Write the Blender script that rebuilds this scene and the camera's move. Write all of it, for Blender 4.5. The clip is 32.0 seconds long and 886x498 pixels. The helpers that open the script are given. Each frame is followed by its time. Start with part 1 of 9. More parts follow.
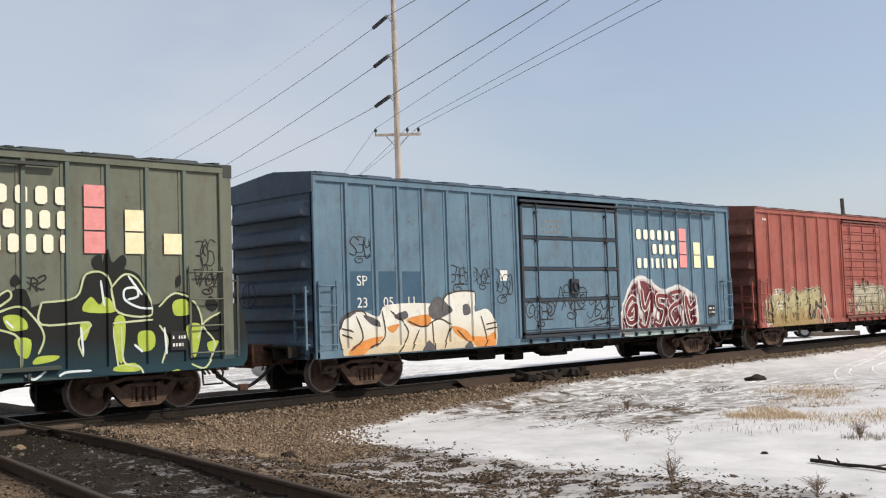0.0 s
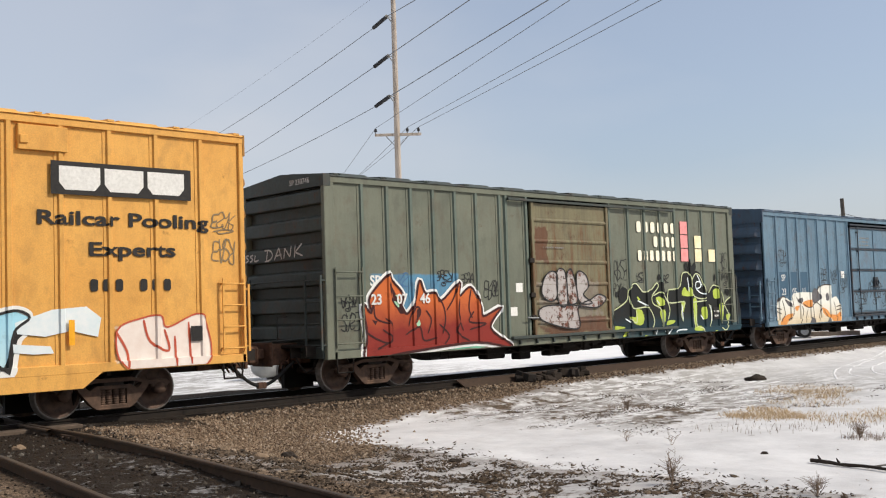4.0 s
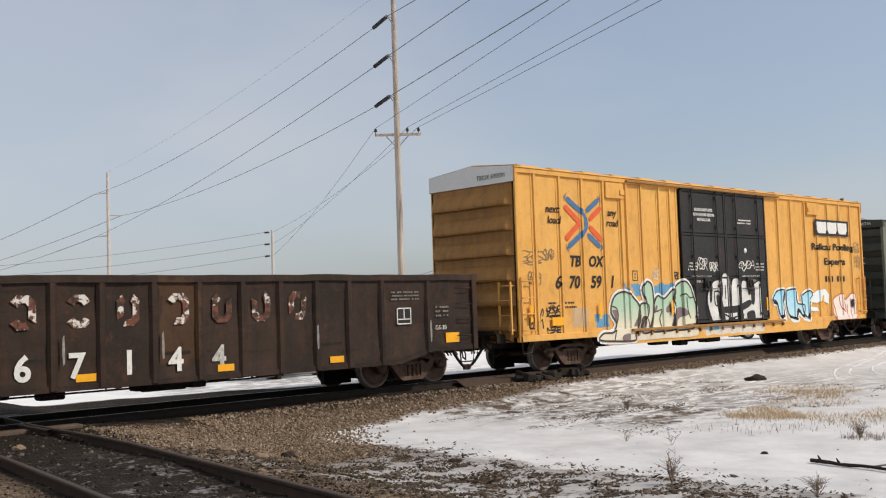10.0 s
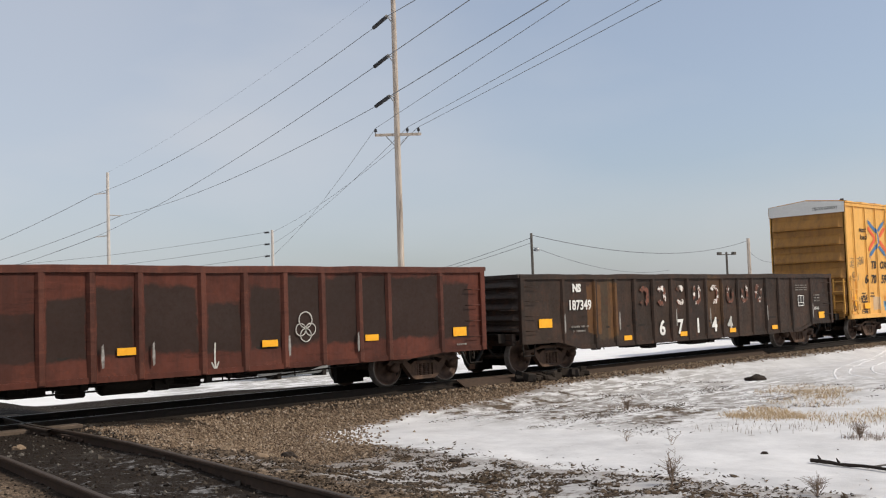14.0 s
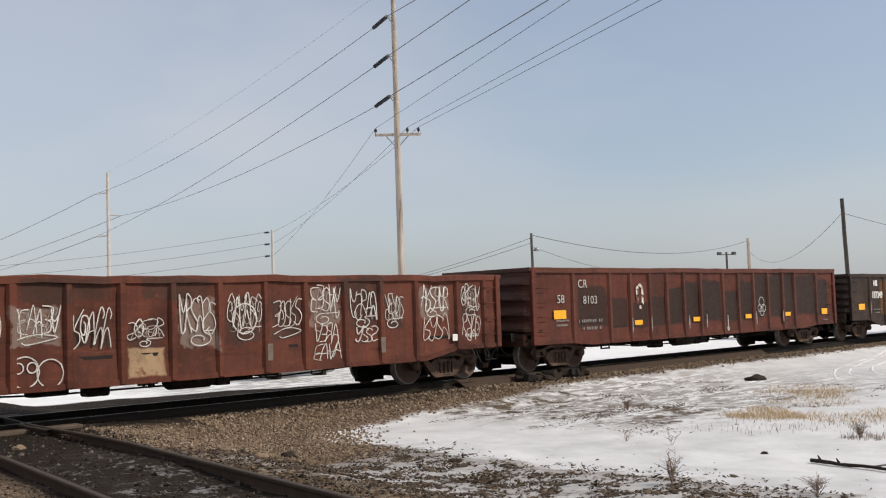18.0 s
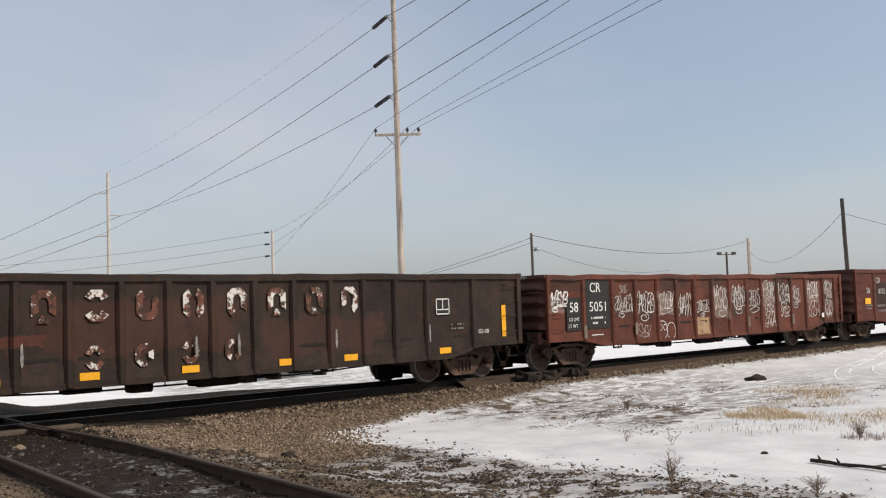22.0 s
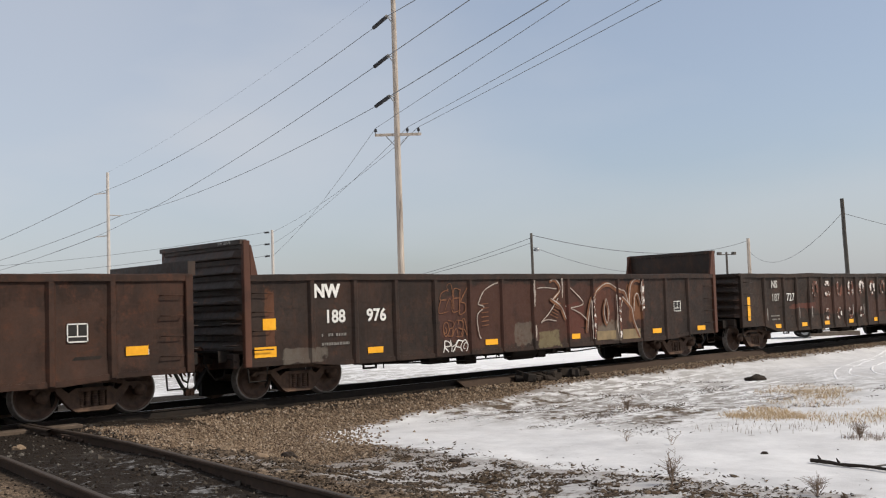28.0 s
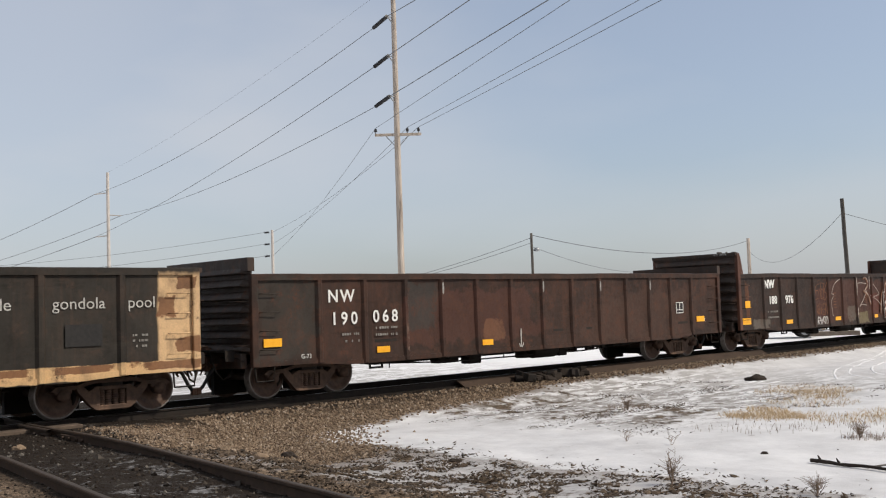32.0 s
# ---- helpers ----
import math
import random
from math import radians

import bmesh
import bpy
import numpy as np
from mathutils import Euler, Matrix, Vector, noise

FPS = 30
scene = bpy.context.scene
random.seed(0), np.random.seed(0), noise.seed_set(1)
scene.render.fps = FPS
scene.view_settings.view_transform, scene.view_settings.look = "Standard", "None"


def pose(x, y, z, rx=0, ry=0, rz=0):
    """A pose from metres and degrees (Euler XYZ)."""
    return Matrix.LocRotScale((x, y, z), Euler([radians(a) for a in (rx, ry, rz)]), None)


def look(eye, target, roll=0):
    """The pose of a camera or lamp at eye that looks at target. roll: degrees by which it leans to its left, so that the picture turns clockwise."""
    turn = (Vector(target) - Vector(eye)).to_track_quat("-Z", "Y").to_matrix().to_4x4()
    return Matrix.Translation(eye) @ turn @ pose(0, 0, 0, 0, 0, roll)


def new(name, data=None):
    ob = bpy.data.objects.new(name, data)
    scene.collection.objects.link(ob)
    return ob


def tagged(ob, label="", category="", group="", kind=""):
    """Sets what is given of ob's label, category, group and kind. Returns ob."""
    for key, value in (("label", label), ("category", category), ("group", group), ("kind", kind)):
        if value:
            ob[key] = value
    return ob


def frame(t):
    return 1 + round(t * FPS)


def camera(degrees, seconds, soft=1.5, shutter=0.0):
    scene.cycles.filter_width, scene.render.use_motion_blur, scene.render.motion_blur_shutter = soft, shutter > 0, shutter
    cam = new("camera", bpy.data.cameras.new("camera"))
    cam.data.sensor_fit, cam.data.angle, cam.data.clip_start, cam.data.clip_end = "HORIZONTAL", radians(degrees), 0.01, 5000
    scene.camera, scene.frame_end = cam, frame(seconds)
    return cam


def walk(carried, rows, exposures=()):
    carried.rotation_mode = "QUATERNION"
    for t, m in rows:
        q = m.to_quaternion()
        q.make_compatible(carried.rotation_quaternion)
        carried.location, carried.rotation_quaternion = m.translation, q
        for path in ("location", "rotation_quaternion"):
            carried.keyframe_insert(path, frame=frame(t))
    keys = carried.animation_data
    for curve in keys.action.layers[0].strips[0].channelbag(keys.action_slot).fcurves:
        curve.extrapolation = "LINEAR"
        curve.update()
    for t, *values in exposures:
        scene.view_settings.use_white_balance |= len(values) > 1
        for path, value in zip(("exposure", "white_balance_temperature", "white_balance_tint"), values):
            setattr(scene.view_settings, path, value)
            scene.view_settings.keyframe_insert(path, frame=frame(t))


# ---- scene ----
from mathutils.geometry import tessellate_polygon

# The camera stands still beside the line and looks along the passing train.
CAM_H, CAM_D = 1.680, 18.095
cam = camera(46.87, 32.0, soft=1.15)
_yaw, _pitch, _roll = radians(43.92), radians(3.34), -1.927
_eye = Vector((0, -CAM_D, CAM_H))
_aim = _eye + Vector((math.sin(_yaw) * math.cos(_pitch), math.cos(_yaw) * math.cos(_pitch), math.sin(_pitch))) * 20
stand = look(_eye, _aim, _roll)
walk(cam, [(0, stand), (32, stand)], [(0, 0.12), (3.5, 0.10), (6, -0.06), (9, -0.09), (13, -0.02), (19, -0.03), (32, -0.02)])


def run(t):
    """How far the train has gone at t seconds."""
    return 4.4796 * t - 0.000451 * (t - 16) ** 2 + 0.0000225 * (t - 16) ** 3


# ---------------------------------------------------------------- light
SUN_AZ, SUN_EL = radians(148.0), radians(41.0)      # where the sun stands: clockwise from +y, and above the horizon
world = bpy.data.worlds.new("world")
scene.world = world
world.use_nodes = True
wn, wl = world.node_tree.nodes, world.node_tree.links
bg = wn["Background"]
sky = wn.new("ShaderNodeTexSky")
sky.sky_type, sky.sun_disc = "NISHITA", False
sky.sun_elevation, sky.sun_rotation = SUN_EL, SUN_AZ
sky.air_density, sky.dust_density, sky.ozone_density = 1.0, 2.0, 1.5
bg.inputs["Strength"].default_value = 1.0
w_scale = wn.new("ShaderNodeMix")
w_scale.data_type, w_scale.blend_type = "RGBA", "MULTIPLY"
w_scale.inputs[0].default_value = 1.0
w_scale.inputs[7].default_value = (0.119, 0.126, 0.134, 1)
wl.new(sky.outputs[0], w_scale.inputs[6])
w_tc = wn.new("ShaderNodeTexCoord")
w_map = wn.new("ShaderNodeMapping")
w_map.inputs["Scale"].default_value = (1.0, 1.0, 2.6)
w_map.inputs["Location"].default_value = (0.35, 1.9, 0.4)
wl.new(w_tc.outputs["Generated"], w_map.inputs[0])
w_noise = wn.new("ShaderNodeTexNoise")
w_noise.inputs["Scale"].default_value, w_noise.inputs["Detail"].default_value = 2.1, 6.0
w_noise.inputs["Roughness"].default_value = 0.45
wl.new(w_map.outputs[0], w_noise.inputs[0])
w_ramp = wn.new("ShaderNodeMapRange")
w_ramp.inputs[1].default_value, w_ramp.inputs[2].default_value = 0.40, 0.62
w_ramp.inputs[3].default_value, w_ramp.inputs[4].default_value = 0.62, 1.0
wl.new(w_noise.outputs[0], w_ramp.inputs[0])
w_mix = wn.new("ShaderNodeMix")
w_mix.data_type = "RGBA"
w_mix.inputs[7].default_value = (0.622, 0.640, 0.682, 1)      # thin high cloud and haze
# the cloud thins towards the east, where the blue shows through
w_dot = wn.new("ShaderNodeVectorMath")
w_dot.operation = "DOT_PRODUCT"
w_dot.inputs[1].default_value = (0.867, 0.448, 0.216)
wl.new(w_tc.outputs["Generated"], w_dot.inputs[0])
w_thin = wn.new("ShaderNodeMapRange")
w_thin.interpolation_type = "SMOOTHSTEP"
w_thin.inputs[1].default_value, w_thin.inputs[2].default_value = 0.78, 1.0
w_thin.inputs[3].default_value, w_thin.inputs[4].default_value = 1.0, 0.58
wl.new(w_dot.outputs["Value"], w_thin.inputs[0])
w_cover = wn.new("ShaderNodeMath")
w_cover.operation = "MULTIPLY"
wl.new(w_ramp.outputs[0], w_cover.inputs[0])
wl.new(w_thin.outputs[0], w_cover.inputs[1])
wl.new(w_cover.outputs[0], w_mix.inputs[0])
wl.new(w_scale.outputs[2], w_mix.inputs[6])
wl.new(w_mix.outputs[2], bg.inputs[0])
sun_data = bpy.data.lights.new("sun", "SUN")
sun_data.energy, sun_data.angle, sun_data.color = 3.2, radians(1.5), (1.0, 0.91, 0.78)
sun = new("sun", sun_data)
_to_sun = Vector((math.sin(SUN_AZ) * math.cos(SUN_EL), math.cos(SUN_AZ) * math.cos(SUN_EL), math.sin(SUN_EL)))
sun.matrix_world = look(_to_sun * 50, (0, 0, 0))


# ---------------------------------------------------------------- materials
class Nodes:
    """A short way to write node trees."""

    def __init__(self, name):
        self.mat = bpy.data.materials.new(name)
        self.mat.use_nodes = True
        self.t = self.mat.node_tree
        self.bsdf = self.t.nodes["Principled BSDF"]
        self.co = self.t.nodes.new("ShaderNodeTexCoord").outputs["Object"]
        sep = self.t.nodes.new("ShaderNodeSeparateXYZ")
        self.t.links.new(self.co, sep.inputs[0])
        self.x, self.y, self.z = sep.outputs

    def put(self, socket, value):
        if isinstance(value, bpy.types.NodeSocket):
            self.t.links.new(value, socket)
        elif isinstance(value, tuple) and len(value) == 3 and socket.type == "RGBA":
            socket.default_value = (*value, 1)
        else:
            socket.default_value = value

    def math(self, op, a, b=0.0, c=None):
        n = self.t.nodes.new("ShaderNodeMath")
        n.operation = op
        self.put(n.inputs[0], a), self.put(n.inputs[1], b)
        if c is not None:
            self.put(n.inputs[2], c)
        return n.outputs[0]

    def mix(self, f, a, b, kind="MIX"):
        n = self.t.nodes.new("ShaderNodeMix")
        n.data_type, n.blend_type = "RGBA", kind
        self.put(n.inputs[0], f), self.put(n.inputs[6], a), self.put(n.inputs[7], b)
        return n.outputs[2]

    def span(self, v, lo, hi, a=0.0, b=1.0):
        n = self.t.nodes.new("ShaderNodeMapRange")
        n.clamp = True
        for k, q in enumerate((v, lo, hi, a, b)):
            self.put(n.inputs[k], q)
        return n.outputs[0]

    def place(self, scale=(1, 1, 1), shift=(0, 0, 0), of=None):
        n = self.t.nodes.new("ShaderNodeMapping")
        self.put(n.inputs[0], self.co if of is None else of)
        n.inputs["Scale"].default_value, n.inputs["Location"].default_value = scale, shift
        return n.outputs[0]

    def noise(self, scale, detail=3.0, rough=0.55, of=None, colour=False):
        n = self.t.nodes.new("ShaderNodeTexNoise")
        self.put(n.inputs["Vector"], self.co if of is None else of)
        n.inputs["Scale"].default_value, n.inputs["Detail"].default_value, n.inputs["Roughness"].default_value = scale, detail, rough
        return n.outputs[1 if colour else 0]

    def cells(self, scale, feature="F1", of=None, out=0):
        n = self.t.nodes.new("ShaderNodeTexVoronoi")
        n.feature = feature
        self.put(n.inputs["Vector"], self.co if of is None else of)
        n.inputs["Scale"].default_value = scale
        return n.outputs[out]

    def bump(self, height, strength=0.3, distance=0.01):
        n = self.t.nodes.new("ShaderNodeBump")
        n.inputs["Strength"].default_value, n.inputs["Distance"].default_value = strength, distance
        self.put(n.inputs["Height"], height)
        self.t.links.new(n.outputs[0], self.bsdf.inputs["Normal"])

    def done(self, colour, rough=0.6, metal=0.0, gloss=0.25):
        self.put(self.bsdf.inputs["Base Color"], colour)
        self.put(self.bsdf.inputs["Roughness"], rough)
        self.put(self.bsdf.inputs["Metallic"], metal)
        self.bsdf.inputs["Specular IOR Level"].default_value = gloss
        return self.mat


def mural(n, colour, cx, cz, hx, hz, low, high, line, halo, seed, letters=1.0, amp=2.0, accent=None, ragged=0.25):
    """Big ragged spray-painted shapes over everything on the near side within a box: filled, inked round, with a halo."""
    a = n.noise(1.0, 1.4, 0.45, of=n.place((2.1 * letters, 0.0, 0.8 * letters), (seed * 3.7, 0, seed * 1.9)))
    fine = n.noise(1.0, 1.2, 0.45, of=n.place((3.4 * letters, 0.0, 2.3 * letters), (seed * 5.1, 4, seed)))
    third = n.noise(1.0, 1.0, 0.4, of=n.place((2.6 * letters, 0.0, 1.5 * letters), (seed * 1.7, 9, seed * 2.2)))
    u = n.math("ABSOLUTE", n.math("DIVIDE", n.math("SUBTRACT", n.x, cx), hx))
    w = n.math("ABSOLUTE", n.math("DIVIDE", n.math("SUBTRACT", n.z, cz), hz))
    d = n.math("POWER", n.math("ADD", n.math("POWER", u, 6.0), n.math("POWER", w, 6.0)), 1 / 6)
    env = n.math("MINIMUM", n.math("MULTIPLY", n.math("SUBTRACT", 1.04, d), 1.9), 0.42)
    f = n.math("ADD", env, n.math("MULTIPLY", n.math("SUBTRACT", a, 0.5), amp))
    f = n.math("ADD", f, n.math("MULTIPLY", n.math("SUBTRACT", fine, 0.5), ragged * 2))
    lift = n.math("ADD", n.math("DIVIDE", n.math("SUBTRACT", n.z, cz), hz), n.math("MULTIPLY", n.math("SUBTRACT", fine, 0.5), 1.8))
    fill = n.mix(n.span(lift, -0.35, 0.25), low, high)
    if accent:
        fill = n.mix(n.span(third, 0.55, 0.565), fill, accent)
        rim = n.span(n.math("ABSOLUTE", n.math("SUBTRACT", third, 0.55)), 0.022, 0.014)
        fill = n.mix(rim, fill, line)
    ink = n.span(n.math("ABSOLUTE", n.math("SUBTRACT", fine, 0.5)), 0.022, 0.012)
    ink = n.math("MULTIPLY", ink, n.span(third, 0.44, 0.48))
    fill = n.mix(ink, fill, line)
    glint = n.math("MULTIPLY", n.span(n.math("ABSOLUTE", n.math("SUBTRACT", a, 0.56)), 0.010, 0.006), n.span(fine, 0.52, 0.54))
    fill = n.mix(glint, fill, halo)
    fill = n.mix(n.span(f, 0.10, 0.07), fill, line)
    fill = n.mix(n.span(f, 0.0, -0.03), fill, halo)
    on = n.math("MULTIPLY", n.span(f, -0.10, -0.08), n.math("LESS_THAN", n.y, -1.0))
    return n.mix(on, colour, fill)


def piece(n, colour, crest, base, low, high, line, halo, seed, letters=1.0, accent=None, ink=0.016, edge=0.075, step=1.5, pitch=1.1, smooth=True, seam=0.035):
    """A large sprayed piece below a jagged crest: filled, inked inside, outlined, with a pale halo."""
    x0, x1 = crest[0][0], crest[-1][0]
    top = max(z for x, z in crest) + 0.05
    ramp = n.t.nodes.new("ShaderNodeValToRGB")
    ramp.color_ramp.interpolation = "CARDINAL" if smooth else "LINEAR"
    stops = ramp.color_ramp.elements
    while len(stops) < len(crest):
        stops.new(0.5)
    for e, (x, z) in zip(stops, crest):
        e.position = (x - x0) / (x1 - x0)
    for e, (x, z) in zip(stops, crest):
        v = (z - base) / (top - base)
        e.color = (v, v, v, 1)
    a = n.noise(1.0, 1.6, 0.45, of=n.place((2.3 * letters, 0.0, 0.75 * letters), (seed * 3.7, 0, seed * 1.9)))
    fine = n.noise(1.0, 1.2, 0.45, of=n.place((3.2 * letters, 0.0, 1.7 * letters), (seed * 5.1, 4, seed)))
    shift = n.math("MULTIPLY", n.math("SUBTRACT", fine, 0.5), 0.22)
    n.put(ramp.inputs[0], n.math("DIVIDE", n.math("SUBTRACT", n.math("ADD", n.x, shift), x0), x1 - x0))
    up = n.math("ADD", n.math("MULTIPLY", ramp.outputs[0], top - base), base)
    f = n.math("MINIMUM", n.math("SUBTRACT", up, n.z), n.math("SUBTRACT", n.z, base - 0.05))
    ends = n.math("MINIMUM", n.math("SUBTRACT", n.x, x0), n.math("SUBTRACT", x1, n.x))
    f = n.math("MINIMUM", f, ends)
    # bent gaps between the letters, and the bowls inside them
    bend = n.math("ADD", n.math("MULTIPLY", n.math("SUBTRACT", a, 0.5), 1.3), n.math("MULTIPLY", n.math("SUBTRACT", fine, 0.5), 0.5))
    u = n.math("FRACT", n.math("ADD", n.math("DIVIDE", n.math("SUBTRACT", n.x, x0), pitch), n.math("ADD", bend, 10.0)))
    gap = n.math("MULTIPLY", n.math("SUBTRACT", n.math("MINIMUM", u, n.math("SUBTRACT", 1.0, u)), seam), pitch)
    mid = n.math("ADD", n.math("MULTIPLY", n.math("ABSOLUTE", n.math("SUBTRACT", u, 0.5)), pitch), n.math("MULTIPLY", n.math("ABSOLUTE", n.math("SUBTRACT", n.z, n.math("ADD", (base + top) / 2 - 0.12, n.math("MULTIPLY", n.math("SUBTRACT", fine, 0.5), 1.6)))), 0.4))
    f = n.math("MINIMUM", f, n.math("ADD", gap, edge))
    f = n.math("MINIMUM", f, n.math("ADD", n.math("SUBTRACT", mid, 0.06), edge))
    lift = n.math("ADD", n.math("DIVIDE", n.math("SUBTRACT", n.z, base), top - base), n.math("MULTIPLY", n.math("SUBTRACT", fine, 0.5), 0.7))
    fill = n.mix(n.span(lift, 0.30, 0.62), low, high)
    if accent:
        fill = n.mix(n.math("MULTIPLY", n.span(a, 0.56, 0.57), n.span(f, 0.14, 0.16)), fill, accent)
    strokes = n.span(n.math("ABSOLUTE", n.math("SUBTRACT", a, 0.5)), ink, ink * 0.55)
    more = n.math("MULTIPLY", n.span(n.math("ABSOLUTE", n.math("SUBTRACT", fine, 0.56)), ink * 0.8, ink * 0.4), n.span(a, 0.47, 0.49))
    third = n.math("MULTIPLY", n.span(n.math("ABSOLUTE", n.math("SUBTRACT", fine, 0.43)), ink * 0.8, ink * 0.4), n.span(a, 0.55, 0.53))
    fill = n.mix(n.math("MAXIMUM", n.math("MAXIMUM", strokes, more), third), fill, line)
    fill = n.mix(n.span(f, edge * step + 0.012, edge * step), fill, line)
    fill = n.mix(n.span(f, edge + 0.008, edge), fill, halo)
    on = n.math("MULTIPLY", n.span(f, 0.0, 0.012), n.math("LESS_THAN", n.y, -1.0))
    return n.mix(on, colour, fill)


def blotch(n, colour, cx, cz, hx, hz, tint, seed, ragged=0.8, amount=1.0):
    """A patch of other paint or rust with a ragged edge, on the near side."""
    u = n.math("ABSOLUTE", n.math("DIVIDE", n.math("SUBTRACT", n.x, cx), hx))
    w = n.math("ABSOLUTE", n.math("DIVIDE", n.math("SUBTRACT", n.z, cz), hz))
    e = n.noise(2.2, 4.0, 0.65, of=n.place((1, 1, 1), (seed * 3.3, seed, seed * 2.1)))
    d = n.math("ADD", n.math("MAXIMUM", u, w), n.math("MULTIPLY", n.math("SUBTRACT", e, 0.5), ragged))
    on = n.math("MULTIPLY", n.span(d, 1.02, 0.9), n.math("LESS_THAN", n.y, -1.0))
    return n.mix(n.math("MULTIPLY", on, amount), colour, tint)


def coat(name, base, fade, rust=(0.10, 0.045, 0.025), worn=0.35, streak=0.5, rough=0.55, art=None, grime=(0.05, 0.042, 0.036), panels=0.0, late=None):
    """Weathered railway paint: faded in clouds, streaked downwards, chipped to rust, dusted towards the rails by road dirt."""
    n = Nodes(name)
    big = n.noise(0.55, 4.0, 0.6)
    colour = n.mix(n.span(big, 0.3, 0.7), base, fade)
    run_down = n.noise(1.0, 4.0, 0.6, of=n.place((5.0, 5.0, 0.28)))
    colour = n.mix(n.math("MULTIPLY", n.span(run_down, 0.45, 0.8), streak), colour, grime)
    if panels:
        thin = n.noise(1.0, 5.0, 0.65, of=n.place((9.0, 9.0, 0.5), (3, 1, 6)))
        colour = n.mix(n.span(thin, 0.52, 0.72, 0.0, 0.55), colour, rust)
        info = n.t.nodes.new("ShaderNodeObjectInfo")
        colour = n.mix(n.span(info.outputs["Random"], 0.25, 1.0, 0.0, panels), colour, grime)
        colour = n.mix(n.span(n.noise(0.9, 5.0, 0.7, of=n.place((1.0, 1.0, 0.8), (8, 3, 1))), 0.50, 0.68, 0.0, 0.6), colour, grime)
        scuff = n.noise(1.0, 5.0, 0.7, of=n.place((0.9, 0.9, 6.0), (2, 5, 4)))
        colour = n.mix(n.span(scuff, 0.58, 0.72, 0.0, 0.4), colour, tuple(1.7 * v for v in fade))
        colour = n.mix(n.span(scuff, 0.42, 0.34, 0.0, 0.5), colour, tuple(0.35 * v for v in base))
    if art:
        colour = art(n, colour)
    chips = n.noise(3.2, 8.0, 0.7)
    spots = n.noise(13.0, 5.0, 0.65)
    mott = n.noise(1.9, 6.0, 0.68, of=n.place((1, 1, 0.6), (4, 2, 9)))
    colour = n.mix(n.span(mott, 0.52, 0.75, 0.0, 0.35 + 0.5 * worn), colour, rust)
    colour = n.mix(n.span(mott, 0.46, 0.28, 0.0, 0.25 + 0.5 * worn), colour, grime)
    wear = n.math("MULTIPLY", n.span(chips, 0.66 - 0.22 * worn, 0.76 - 0.18 * worn), n.span(spots, 0.38, 0.6))
    colour = n.mix(wear, colour, rust)
    if late:
        colour = late(n, colour)
    fine = n.noise(42.0, 3.0, 0.6)
    colour = n.mix(n.span(fine, 0.3, 0.75, 0.0, 0.22), colour, grime)
    n.bump(n.math("ADD", n.noise(1.3, 3.0), n.math("MULTIPLY", chips, 0.35)), 0.35, 0.03)
    return n.done(colour, n.span(spots, 0.3, 0.7, rough - 0.12, rough + 0.15))


def plain(name, a, b, scale=6.0, rough=0.7, metal=0.0, bump=0.25, depth=0.01):
    n = Nodes(name)
    v = n.noise(scale, 6.0, 0.62)
    w = n.noise(scale * 0.13, 3.0, 0.5)
    colour = n.mix(n.span(v, 0.3, 0.7), a, b)
    colour = n.mix(n.span(w, 0.35, 0.7, 0.0, 0.35), colour, a)
    n.bump(v, bump, depth)
    return n.done(colour, n.span(v, 0.3, 0.7, rough - 0.08, rough + 0.1), metal)


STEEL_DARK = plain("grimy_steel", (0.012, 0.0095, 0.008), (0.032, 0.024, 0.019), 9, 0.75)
TRUCK = plain("rusty_casting", (0.052, 0.033, 0.024), (0.142, 0.088, 0.062), 8, 0.8)
COUPLER = plain("rusty_coupler", (0.055, 0.030, 0.020), (0.16, 0.085, 0.055), 10, 0.8)
WHEEL = plain("wheel_steel", (0.050, 0.032, 0.024), (0.150, 0.093, 0.068), 7, 0.6, 0.1)
TREAD = plain("worn_rim_steel", (0.16, 0.14, 0.125), (0.34, 0.31, 0.285), 14, 0.45, 0.4, 0.05)
RUBBER = plain("hose_rubber", (0.012, 0.012, 0.012), (0.03, 0.028, 0.026), 14, 0.7)
RAIL_SIDE = plain("rail_rust", (0.040, 0.027, 0.020), (0.090, 0.060, 0.043), 11, 0.8)
RAIL_DARK = plain("oily_rail", (0.012, 0.0095, 0.008), (0.034, 0.025, 0.019), 9, 0.75)
RAIL_TOP = plain("rail_head", (0.12, 0.11, 0.10), (0.24, 0.22, 0.20), 15, 0.35, 0.8, 0.05)
RAIL_DULL = plain("dull_rail_head", (0.050, 0.038, 0.030), (0.10, 0.078, 0.062), 13, 0.6, 0.3, 0.1)
TIE = plain("creosoted_tie", (0.016, 0.012, 0.0095), (0.046, 0.034, 0.026), 7, 0.9, 0, 0.6, 0.02)
TIMBER_BROWN = plain("brown_timber", (0.07, 0.05, 0.037), (0.15, 0.112, 0.083), 6, 0.9, 0, 0.5, 0.02)
TIMBER = plain("grey_timber", (0.13, 0.105, 0.085), (0.24, 0.20, 0.165), 6, 0.9, 0, 0.5, 0.02)


